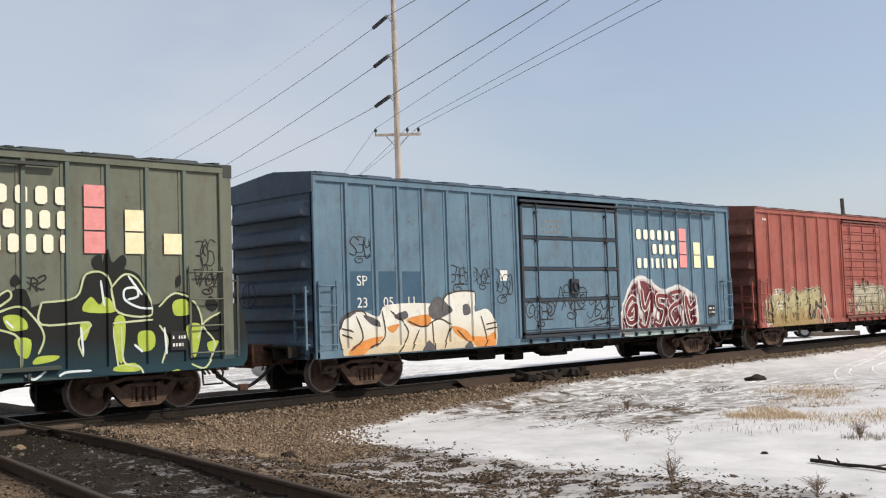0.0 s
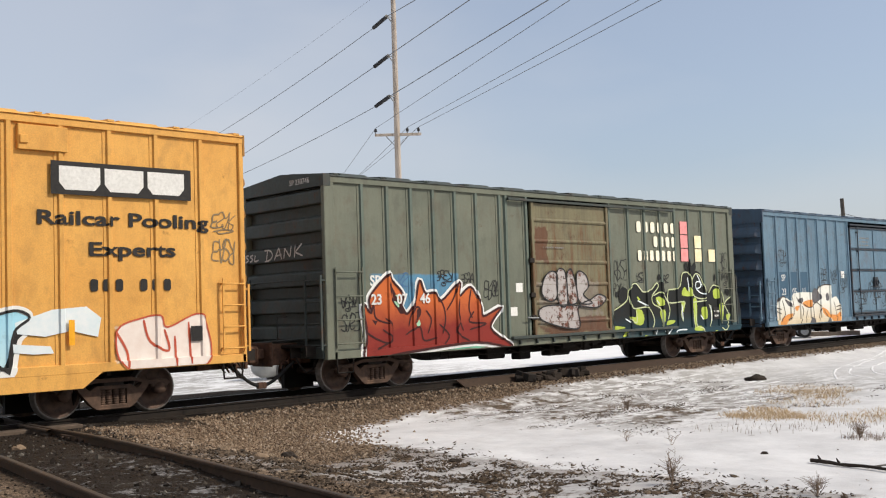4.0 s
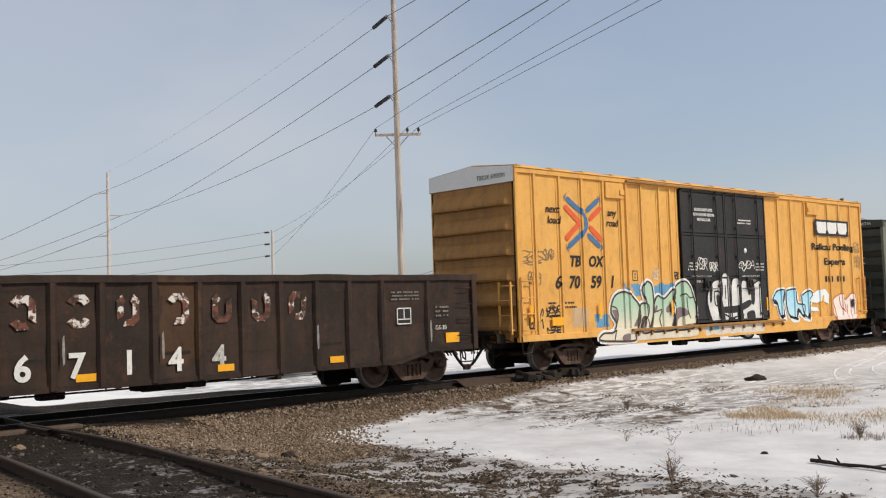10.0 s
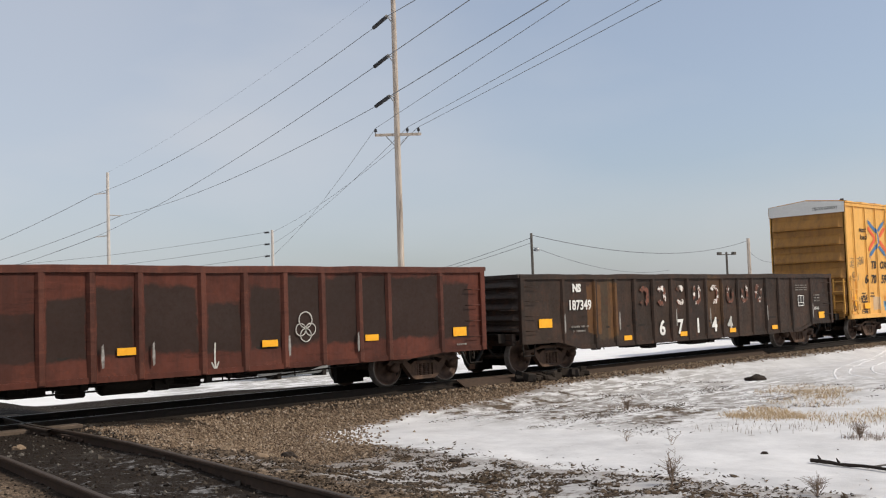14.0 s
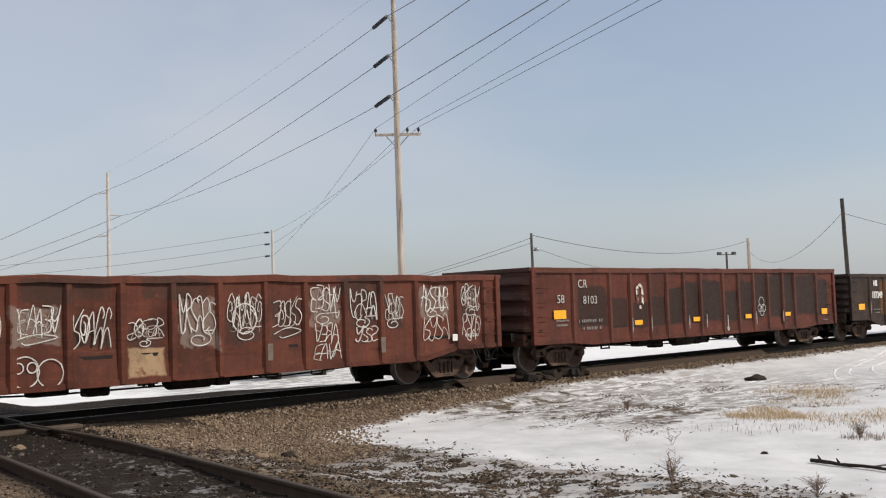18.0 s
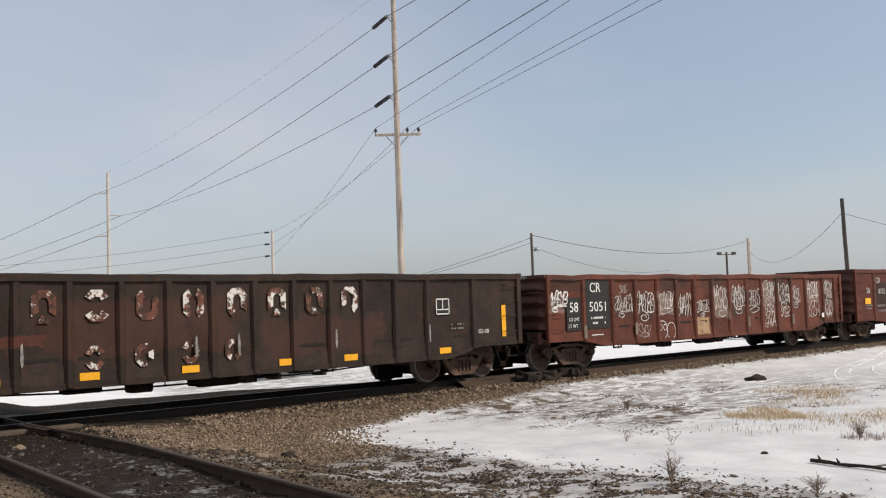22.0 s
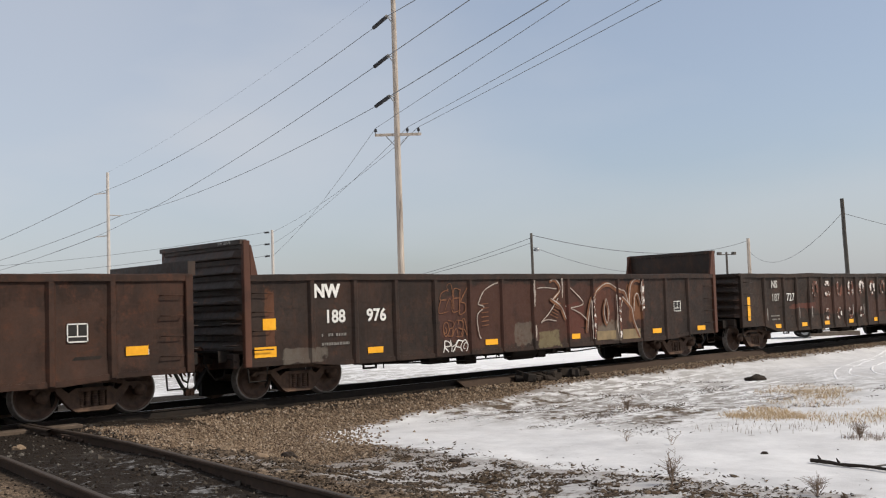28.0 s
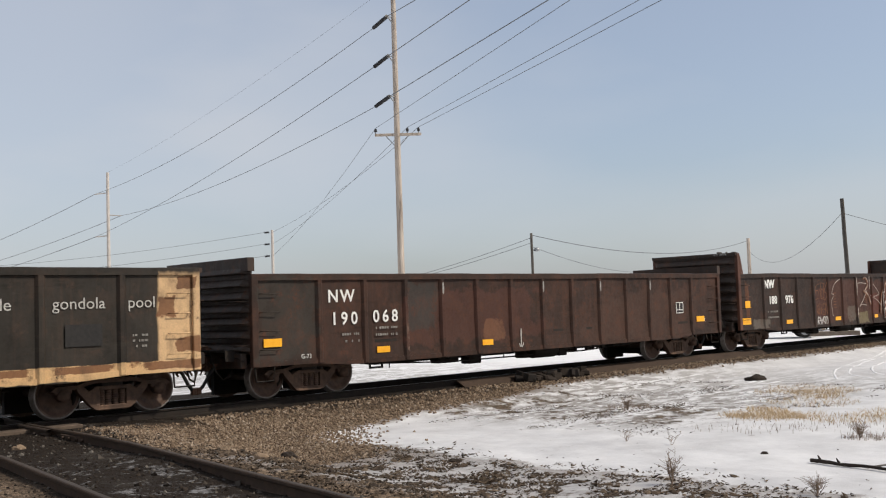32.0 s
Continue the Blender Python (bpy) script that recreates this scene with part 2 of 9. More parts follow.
def split_wood():
    n = Nodes("weathered_pole")
    long = n.noise(1.0, 5.0, 0.6, of=n.place((7.0, 7.0, 0.35)))
    colour = n.mix(n.span(long, 0.3, 0.7), (0.33, 0.265, 0.215), (0.56, 0.49, 0.42))
    colour = n.mix(n.span(n.noise(1.0, 3.0, 0.6, of=n.place((16.0, 16.0, 0.5))), 0.58, 0.64), colour, (0.10, 0.075, 0.06))
    colour = n.mix(n.span(n.noise(0.5, 4.0, 0.6), 0.45, 0.7, 0.0, 0.5), colour, (0.24, 0.20, 0.175))
    n.bump(long, 0.6, 0.03)
    return n.done(colour, 0.85)


POLE_WOOD = split_wood()
POLE_DARK = plain("dark_pole", (0.06, 0.055, 0.05), (0.12, 0.105, 0.09), 5, 0.85, 0, 0.4, 0.02)
# Pale wood with the haze of distance put into its colour.
POLE_PALE = plain("pale_pole", (0.43, 0.39, 0.35), (0.54, 0.49, 0.45), 3, 0.8)
WIRE = plain("line_wire", (0.10, 0.105, 0.115), (0.14, 0.145, 0.155), 4, 0.5, 0.3)
INSULATOR = plain("glazed_insulator", (0.025, 0.025, 0.028), (0.06, 0.06, 0.065), 9, 0.3)
GALV = plain("galvanised_steel", (0.25, 0.26, 0.27), (0.38, 0.39, 0.40), 12, 0.45, 0.6)
WHITE_PAINT = plain("white_stencil", (0.62, 0.61, 0.58), (0.82, 0.81, 0.78), 18, 0.6)
WORN_WHITE = plain("worn_white_stencil", (0.30, 0.29, 0.27), (0.62, 0.60, 0.56), 14, 0.7)
FAINT = plain("faded_small_print", (0.12, 0.11, 0.10), (0.34, 0.32, 0.29), 22, 0.75)
CHALK = plain("grey_chalk_smear", (0.13, 0.12, 0.11), (0.40, 0.38, 0.36), 12, 0.8)
CREAM = plain("cream_stencil", (0.86, 0.80, 0.60), (0.92, 0.88, 0.74), 16, 0.5)
PINK = plain("faded_red_reflective", (0.70, 0.24, 0.24), (0.82, 0.36, 0.35), 9, 0.5)
LEMON = plain("pale_yellow_reflective", (0.86, 0.72, 0.42), (0.93, 0.84, 0.60), 9, 0.5)
BLACK_PAINT = plain("black_stencil", (0.015, 0.014, 0.014), (0.035, 0.032, 0.03), 14, 0.55)
AMBER = plain("amber_reflector", (0.80, 0.36, 0.015), (0.92, 0.46, 0.03), 10, 0.4)
PATCH_PAINT = plain("teal_patch_paint", (0.040, 0.088, 0.140), (0.055, 0.112, 0.170), 8, 0.6)
BLUE_PAINT = plain("blue_emblem", (0.05, 0.13, 0.26), (0.09, 0.19, 0.34), 10, 0.5)
RED_PAINT = plain("red_emblem", (0.62, 0.09, 0.03), (0.75, 0.14, 0.05), 10, 0.5)
NOTICE = plain("paper_notice", (0.70, 0.69, 0.65), (0.82, 0.81, 0.78), 20, 0.7)


def flaked(name, a, b, pale=(0.66, 0.62, 0.58)):
    n = Nodes(name)
    v = n.noise(5.0, 6.0, 0.72)
    rust = n.mix(n.span(n.noise(9.0, 4.0), 0.4, 0.6), (0.045, 0.030, 0.022), (0.16, 0.06, 0.04))
    colour = n.mix(n.span(v, a, b), rust, pale)
    return n.done(colour, 0.75)


FLAKED = flaked("flaked_white_letter", 0.50, 0.54)
RED_FLAKED = flaked("rusted_white_letter", 0.57, 0.61)
SPRAY = plain("white_spray_paint", (0.38, 0.35, 0.32), (0.84, 0.82, 0.79), 7, 0.65)
SPRAY_THIN = plain("thin_white_spray", (0.18, 0.13, 0.11), (0.52, 0.47, 0.42), 4, 0.7)
SPRAY_RUST = plain("faded_orange_spray", (0.09, 0.035, 0.02), (0.25, 0.115, 0.058), 4, 0.75)
SPRAY_BLACK = plain("black_spray_paint", (0.012, 0.012, 0.013), (0.045, 0.043, 0.042), 6, 0.6)
SPRAY_UMBER = plain("dark_umber_spray", (0.05, 0.035, 0.028), (0.11, 0.08, 0.06), 6, 0.65)
SPRAY_WINE = plain("dark_wine_spray", (0.035, 0.010, 0.010), (0.075, 0.018, 0.016), 6, 0.6)
SPRAY_LIME = plain("pale_lime_spray", (0.44, 0.50, 0.24), (0.66, 0.68, 0.50), 3, 0.6)
SPRAY_PALE = plain("pale_blue_white_spray", (0.62, 0.72, 0.76), (0.80, 0.82, 0.82), 5, 0.6)
SPRAY_RED = plain("brick_red_spray", (0.42, 0.07, 0.04), (0.58, 0.12, 0.06), 6, 0.6)
SPRAY_GREY = plain("faded_grey_spray", (0.16, 0.12, 0.07), (0.30, 0.22, 0.12), 5, 0.7)


# ---------------------------------------------------------------- mesh tools
class Mesh:
    """Collects plain faces for one mesh."""

    def __init__(self):
        self.v, self.f, self.smooth = [], [], []

    def add(self, verts, faces, smooth=False):
        k = len(self.v)
        self.v += [tuple(p) for p in verts]
        self.f += [tuple(i + k for i in q) for q in faces]
        self.smooth += [smooth] * len(faces)
        return self

    def box(self, x0, x1, y0, y1, z0, z1, c=0.0):
        if c <= 0:
            p = [(x, y, z) for x in (x0, x1) for y in (y0, y1) for z in (z0, z1)]
            return self.add(p, [(0, 1, 3, 2), (4, 6, 7, 5), (0, 4, 5, 1), (2, 3, 7, 6), (0, 2, 6, 4), (1, 5, 7, 3)])
        # all twelve edges chamfered by c
        bm = bmesh.new()
        bmesh.ops.create_cube(bm, size=1.0)
        for q in bm.verts:
            q.co = (x0 if q.co.x < 0 else x1, y0 if q.co.y < 0 else y1, z0 if q.co.z < 0 else z1)
        bmesh.ops.bevel(bm, geom=bm.edges[:], offset=c, segments=1, affect="EDGES")
        bm.verts.index_update()
        self.add([q.co[:] for q in bm.verts], [[q.index for q in g.verts] for g in bm.faces])
        bm.free()
        return self

    def prism(self, poly, axis, lo, hi, smooth=False):
        """A closed outline swept along an axis: x takes (y, z) points, y takes (x, z), z takes (x, y)."""
        n = len(poly)
        put = {"x": lambda p, a: (a, p[0], p[1]), "y": lambda p, a: (p[0], a, p[1]), "z": lambda p, a: (p[0], p[1], a)}[axis]
        verts = [put(p, lo) for p in poly] + [put(p, hi) for p in poly]
        faces = [(i, (i + 1) % n, n + (i + 1) % n, n + i) for i in range(n)]
        self.add(verts, faces, smooth)
        self.add(verts, [tuple(range(n))[::-1], tuple(range(n, 2 * n))])
        return self

    def tube(self, path, r, n=6, smooth=True, caps=True):
        path = [Vector(p) for p in path]
        rings = []
        for i, p in enumerate(path):
            d = (path[min(i + 1, len(path) - 1)] - path[max(i - 1, 0)]).normalized()
            side = d.cross(Vector((0, 0, 1)) if abs(d.z) < 0.9 else Vector((1, 0, 0))).normalized()
            up = side.cross(d)
            rr = r[i] if isinstance(r, (list, tuple)) else r
            rings.append([p + side * (math.cos(2 * math.pi * k / n) * rr) + up * (math.sin(2 * math.pi * k / n) * rr) for k in range(n)])
        verts = [q for g in rings for q in g]
        faces = [(i * n + k, i * n + (k + 1) % n, (i + 1) * n + (k + 1) % n, (i + 1) * n + k) for i in range(len(path) - 1) for k in range(n)]
        self.add(verts, faces, smooth)
        if caps:
            m = len(verts)
            self.add(verts, [tuple(range(n))[::-1], tuple(range(m - n, m))])
        return self

    def lathe(self, profile, centre, axis="y", n=28):
        """Profile of (radius, along) turned about the axis through centre."""
        c = Vector(centre)
        verts = []
        for r, a in profile:
            for k in range(n):
                u, w = r * math.cos(2 * math.pi * k / n), r * math.sin(2 * math.pi * k / n)
                verts.append(c + (Vector((u, a, w)) if axis == "y" else Vector((a, u, w)) if axis == "x" else Vector((u, w, a))))
        m = len(profile)
        self.add(verts, [(i * n + k, i * n + (k + 1) % n, (i + 1) * n + (k + 1) % n, (i + 1) * n + k) for i in range(m - 1) for k in range(n)], True)
        return self

    def data(self, name, material):
        me = bpy.data.meshes.new(name)
        me.from_pydata(self.v, [], self.f)
        me.polygons.foreach_set("use_smooth", self.smooth)
        me.materials.append(material)
        bm = bmesh.new()
        bm.from_mesh(me)
        bmesh.ops.recalc_face_normals(bm, faces=bm.faces)
        bm.to_mesh(me)
        bm.free()
        me.update()
        return me


def part(name, mesh, material, parent=None, label="", at=None):
    data = mesh.data(name, material) if isinstance(mesh, Mesh) else mesh
    ob = new(name, data)
    if parent is not None:
        ob.parent = parent
    if at is not None:
        ob.matrix_basis = at
    if label:
        ob["label"] = label
    return ob


def box(*a):
    return Mesh().box(*a)


def write(parent, words, x, z, high, material, y, name="lettering", label="", slant=0.0, wide=1.0, align="CENTER", depth=0.002, bold=0.0, space=1.0):
    """Flat lettering on the near side of a wagon, in the built-in font."""
    cu = bpy.data.curves.new("t", "FONT")
    cu.body, cu.size, cu.align_x, cu.shear, cu.extrude, cu.offset = words, high * 1.38, align, slant, depth, bold
    cu.resolution_u, cu.space_character = 3, space
    tmp = bpy.data.objects.new("t", cu)
    me = bpy.data.meshes.new_from_object(tmp)
    bpy.data.objects.remove(tmp)
    bpy.data.curves.remove(cu)
    me.transform(Matrix.Translation((x, y, z)) @ Matrix.Rotation(math.pi / 2, 4, "X") @ Matrix.Diagonal((wide, 1, 1, 1)))
    me.materials.clear()
    me.materials.append(material)
    return part(name, me, material, parent, label)


def write_end(parent, words, x, y, z, high, material):
    """Small lettering on the end of a wagon that looks back along the line."""
    ob = write(parent, words, 0, 0, high, material, 0)
    ob.data.transform(Matrix(((0, 1, 0, x), (-1, 0, 0, y), (0, 0, 1, z), (0, 0, 0, 1))))
    return ob


def bars(parent, x0, x1, z, high, rows, material, y, name="stencil_bars", seed=1, gap=1.9, fill=(0.02, 0.06)):
    """Lines of small print as plain bars."""
    rnd = random.Random(seed)
    m = Mesh()
    for r in range(rows):
        x, zz = x0, z - r * high * gap
        while x < x1:
            w = rnd.uniform(*fill)
            if rnd.random() < 0.8:
                m.box(x, min(x + w, x1), y - 0.002, y, zz, zz + high * 0.8)
            x += w + high * 0.3
    return tagged(part(name, m, FAINT if material is WORN_WHITE else material, parent), kind="stuff")


def block_word(parent, count, x0, x1, z0, z1, material, y, skip=()):
    """A brand word as a row of plain upright blocks, one to each letter."""
    step = (x1 - x0) / count
    for k in range(count):
        if k in skip:
            continue
        a, b = x0 + (k + 0.17) * step, x0 + (k + 0.77) * step
        e = (b - a) * 0.22
        part("letter_block", Mesh().prism([(a + e, z0), (b - e, z0), (b, z0 + e), (b, z1 - e), (b - e, z1), (a + e, z1), (a, z1 - e), (a, z0 + e)], "y", y - 0.002, y), material, parent)


LETTERS = (
    (((0.9, 0.9), (0.3, 1.0), (0.1, 0.7), (0.6, 0.5), (0.9, 0.25), (0.5, 0.0), (0.0, 0.1)),),
    (((0.8, 0.75), (0.4, 1.0), (0.05, 0.6), (0.3, 0.1), (0.8, 0.15), (0.85, 0.6), (0.5, 0.75), (0.35, 0.45), (0.6, 0.35)),),
    (((0.0, 0.0), (0.25, 0.6), (0.5, 1.0), (0.65, 0.5), (0.85, 0.0)), ((0.15, 0.35), (0.5, 0.45), (0.9, 0.35))),
    (((0.15, 0.0), (0.2, 0.55), (0.2, 1.0), (0.7, 0.95), (0.75, 0.65), (0.25, 0.5), (0.6, 0.25), (0.95, -0.05)),),
    (((0.9, 0.95), (0.2, 0.9), (0.15, 0.5), (0.7, 0.5), (0.15, 0.45), (0.1, 0.05), (0.95, 0.0)),),
    (((0.05, 1.0), (0.3, 0.55), (0.6, 0.6), (0.9, 1.0), (0.75, 0.4), (0.45, -0.1), (0.1, 0.0), (0.2, 0.2)),))


def stroke(m, path, w, y):
    """A flat band of paint along a smooth path of (x, z), thin at its ends."""
    pts = []
    for i in range(len(path) - 1):
        a, b, c, d = path[max(i - 1, 0)], path[i], path[i + 1], path[min(i + 2, len(path) - 1)]
        for j in range(5):
            q = j / 5
            pts.append(tuple(0.5 * (2 * b[k] + (c[k] - a[k]) * q + (2 * a[k] - 5 * b[k] + 4 * c[k] - d[k]) * q * q + (3 * b[k] - a[k] - 3 * c[k] + d[k]) * q ** 3) for k in (0, 1)))
    pts.append(tuple(path[-1]))
    v = []
    for i, (x, z) in enumerate(pts):
        p, q = pts[max(i - 1, 0)], pts[min(i + 1, len(pts) - 1)]
        dx, dz = q[0] - p[0], q[1] - p[1]
        d = math.hypot(dx, dz) or 1.0
        h = w * 0.5 * (0.55 if i in (0, len(pts) - 1) else 1.0)
        u = y - 0.00002 * i
        v += [(x - dz / d * h, u, z + dx / d * h), (x + dz / d * h, u, z - dx / d * h)]
    m.add(v, [(2 * i, 2 * i + 1, 2 * i + 3, 2 * i + 2) for i in range(len(pts) - 1)])
    return m


def tag(parent, x0, x1, z0, z1, seed, material, y, w=0.026, count=4, swoosh=True, name="spray_tag", label="", dots=0):
    """A scribbled tag: a row of slanted looping strokes that spell nothing, underlined with a flourish."""
    r = random.Random(seed)
    m = Mesh()
    k = 0
    foot = z0 + (z1 - z0) * (0.32 if swoosh else 0.0)
    step = (x1 - x0) / count
    for i in range(count):
        up = r.uniform(-0.08, 0.08) * (z1 - z0)
        flip = r.randrange(4)
        for path in LETTERS[r.randrange(6)]:
            k += 1
            pts = []
            for px, pz in path:
                pz = (pz if flip & 1 else 1 - pz) + r.uniform(-0.08, 0.08)
                px = px if flip & 2 else 1 - px
                pts.append((x0 + step * (i - 0.35 + 1.55 * px + r.uniform(-0.09, 0.09)) + 0.3 * pz * step, foot + up + pz * (z1 - foot)))
            stroke(m, pts, w * r.uniform(0.7, 1.3), y - 0.00035 * k)
    if swoosh:
        kind = r.randrange(3)
        if kind == 0:
            pts = [(x0, foot * 0.4 + z0 * 0.6), ((x0 + x1) / 2, foot - 0.03), (x1, foot * 0.6 + z0 * 0.4), (x0 + (x1 - x0) * 0.35, z0 + 0.02), (x0 + (x1 - x0) * 0.2, z0 + 0.06)]
        else:
            cx, rr = x0 + (x1 - x0) * r.uniform(0.35, 0.6), (foot - z0) * 0.62
            pts = [(x1, foot - 0.01)] + [(cx + rr * (1.5 - 0.10 * q) * math.cos(1.2 + 0.8 * q * (-1) ** kind), (foot + z0) / 2 - 0.02 + rr * (0.85 - 0.06 * q) * math.sin(1.2 + 0.8 * q * (-1) ** kind)) for q in range(11)]
        stroke(m, pts, w, y - 0.00035 * (k + 1))
    return part(name, m, material, parent, label)


def drape(m, name, material, parent, ribs, depth, label="", sill=None, floor=None, door=None):
    """Lays flat paint over a wagon side: cut at the edges of posts, sill and door, bent over them, trimmed at the lower edge."""
    bm = bmesh.new()
    vs = [bm.verts.new(q) for q in m.v]
    for f in m.f:
        bm.faces.new([vs[i] for i in f])

    def cut(co, no, below=False):
        bmesh.ops.bisect_plane(bm, geom=bm.verts[:] + bm.edges[:] + bm.faces[:], plane_co=co, plane_no=no, clear_inner=below)
    lo, hi = min(q[0] for q in m.v), max(q[0] for q in m.v)
    near = [x for x in ribs if lo - 0.1 < x < hi + 0.1]
    for x in near:
        for d in (-0.06, -0.035, 0.035, 0.06):
            cut((x + d, 0, 0), (1, 0, 0))
    if floor is not None:
        cut((0, 0, floor), (0, 0, 1), True)
    if sill is not None:
        cut((0, 0, sill), (0, 0, 1))
        cut((0, 0, sill + 0.004), (0, 0, 1))
    if door is not None:
        cut((door, 0, 0), (1, 0, 0))
        cut((door - 0.004, 0, 0), (1, 0, 0))
    for q in bm.verts:
        lift = max([0.0] + [max(0.0, min(1.0, (0.06 - abs(q.co.x - x)) / 0.025)) for x in near])
        if sill is not None and q.co.z < sill + 0.002:
            lift = 1.0
        push = depth * lift
        if door is not None and q.co.x > door - 0.002 and q.co.z > 0.97:
            push = 0.078
        q.co.y -= push
    me = bpy.data.meshes.new(name)
    bm.to_mesh(me)
    bm.free()
    me.materials.append(material)
    return part(name, me, material, parent, label)


def settle(ob, ribs, depth=0.052):
    """Bends flat lettering over the posts that it crosses."""
    bm = bmesh.new()
    bm.from_mesh(ob.data)
    lo, hi = min(q.co.x for q in bm.verts), max(q.co.x for q in bm.verts)
    near = [x for x in ribs if lo - 0.1 < x < hi + 0.1]
    for x in near:
        for d in (-0.06, -0.035, 0.035, 0.06):
            bmesh.ops.bisect_plane(bm, geom=bm.verts[:] + bm.edges[:] + bm.faces[:], plane_co=(x + d, 0, 0), plane_no=(1, 0, 0))
    for q in bm.verts:
        for x in near:
            q.co.y -= depth * max(0.0, min(1.0, (0.06 - abs(q.co.x - x)) / 0.025))
    bm.to_mesh(ob.data)
    bm.free()


def wild(parent, x0, x1, z0, z1, seed, count, fat, halo, line, fill, y, ribs=(), depth=0.052, lean=0.12, tall=0.25, rim=0.075):
    """Fat outlined graffiti letters that spell nothing: a halo, then each letter's dark outline and its fill."""
    r = random.Random(seed)
    step = (x1 - x0) / count
    glow, ink, body = Mesh(), Mesh(), Mesh()
    k = 0
    for i in range(count):
        flip, up = r.randrange(4), r.uniform(0.0, tall) * (z1 - z0)
        for path in LETTERS[r.randrange(6)]:
            pts = []
            for px, pz in path:
                pz = (pz if flip & 1 else 1 - pz) + r.uniform(-0.11, 0.11)
                px = (px if flip & 2 else 1 - px) + r.uniform(-0.16, 0.16)
                q = z0 + fat * 0.6 + pz * (z1 - z0 - up - fat * 1.2)
                pts.append((x0 + step * (i + 0.10 + 0.80 * px) + lean * (q - z0), q))
            k += 1
            if halo:
                stroke(glow, pts, fat + rim * 2.2, y - 0.0004 * k)
            stroke(ink, pts, fat + rim, y - 0.012 - 0.0008 * k)
            stroke(body, pts, fat, y - 0.0124 - 0.0008 * k)
    if halo:
        drape(glow, "spray_halo", halo, parent, ribs, depth, "pale halo of spray paint")
    drape(ink, "spray_outline", line, parent, ribs, depth, "dark outline of fat graffiti letters")
    drape(body, "spray_letters", fill, parent, ribs, depth, "filled fat graffiti letters")


class Spray:
    """A sprayed piece on a wagon side: filled letters with an outline and a halo, shaded patches and single strokes."""

    def __init__(self, car, y, ribs, fill, line, halo=None, width=0.05, rim=0.12, smooth=True, sill=None, floor=None, door=None, drop=None):
        self.edges, self.drop = (sill, floor, door), drop
        self.car, self.y, self.ribs, self.fill, self.line, self.halo = car, y, ribs, fill, line, halo
        self.width, self.rim, self.smooth = width, rim, smooth
        self.layers, self.count = {}, 0

    def on(self, order, material):
        m = Mesh()
        self.layers.setdefault((order, material.name), []).append((m, material))
        return m

    def round(self, pts):
        """The closed outline, smoothed."""
        if not self.smooth:
            return list(pts)
        n, got = len(pts), []
        for i in range(n):
            a, b, c, d = pts[i - 1], pts[i], pts[(i + 1) % n], pts[(i + 2) % n]
            for j in range(4):
                q = j / 4
                got.append(tuple(0.5 * (2 * b[k] + (c[k] - a[k]) * q + (2 * a[k] - 5 * b[k] + 4 * c[k] - d[k]) * q * q + (3 * b[k] - a[k] - 3 * c[k] + d[k]) * q ** 3) for k in (0, 1)))
        return got

    def area(self, order, material, pts):
        m = self.on(order, material)
        self.count += 1
        y = self.y - 0.003 * order - 0.00006 * self.count
        flat = [Vector((x, z, 0)) for x, z in pts]
        m.add([(x, y, z) for x, z in pts], tessellate_polygon([flat]))

    def rim_line(self, order, material, width, pts):
        m = self.on(order, material)
        stroke(m, list(pts) + [pts[0]], width, self.y - 0.003 * order - 0.00003 * self.count)

    def body(self, *pts):
        pts = self.round(pts)
        if self.drop:
            low = [(x + self.drop[0], z + self.drop[1]) for x, z in pts]
            for q in ([(a + self.drop[0] * k, b + self.drop[1] * k) for a, b in pts] for k in (0.3, 0.65, 1.0)):
                self.area(2, SPRAY_BLACK, q)
            if self.halo:
                self.rim_line(0, self.halo, self.rim, low)
        if self.halo:
            self.rim_line(0, self.halo, self.rim, pts)
        self.area(3, self.fill, pts)
        if self.line:
            self.rim_line(6, self.line, self.width, pts)

    def shade(self, material, *pts):
        self.area(4, material, self.round(pts))

    def stroke(self, material, width, *pts):
        m = self.on(5, material)
        self.count += 1
        stroke(m, pts, width, self.y - 0.015 - 0.00003 * self.count)

    def finish(self):
        for m, material in (q for key in sorted(self.layers) for q in self.layers[key]):
            drape(m, "spray_paint", material, self.car, self.ribs, 0.042, material.name.replace("_", " "), *self.edges)


def fade_paint(name, low, high, z0, z1):
    """Spray paint that runs from one colour at the foot to another at the top."""
    n = Nodes(name)
    q = n.math("ADD", n.z, n.math("MULTIPLY", n.math("SUBTRACT", n.noise(2.0, 4.0, 0.6), 0.5), 0.5))
    colour = n.mix(n.span(q, z0, z1), low, high)
    colour = n.mix(n.span(n.noise(5.0, 5.0, 0.7), 0.56, 0.72, 0.0, 0.35), colour, tuple(0.45 * v for v in low))
    return n.done(colour, 0.6)


# ---------------------------------------------------------------- ground and track
def lie(x, y):
    """Height of the ground: the track bed, the foot of its shoulder, the flat field."""
    a = abs(y)
    z = -0.17 if a < 1.75 else -0.17 - 0.27 * min(1, (a - 1.75) / 1.5)
    along = 6.27 + 0.133 * (y + 5.15) - 0.78           # middle of the crossing track
    off = abs(x - along)
    k = max(0.0, min(1.0, (3.6 - off) / 2.2))
    k = k * k * (3 - 2 * k)
    z = z * (1 - k) + (-0.10 + 0.09 * min(1, max(0, -y - 1) / 4)) * k
    if a > 2:
        z += 0.05 * noise.noise((x * 0.35, y * 0.35, 3)) + 0.02 * noise.noise((x * 1.3, y * 1.3, 5))
    if y > 40:
        z += min(1.0, (y - 40) / 60) * 0.2
    return z


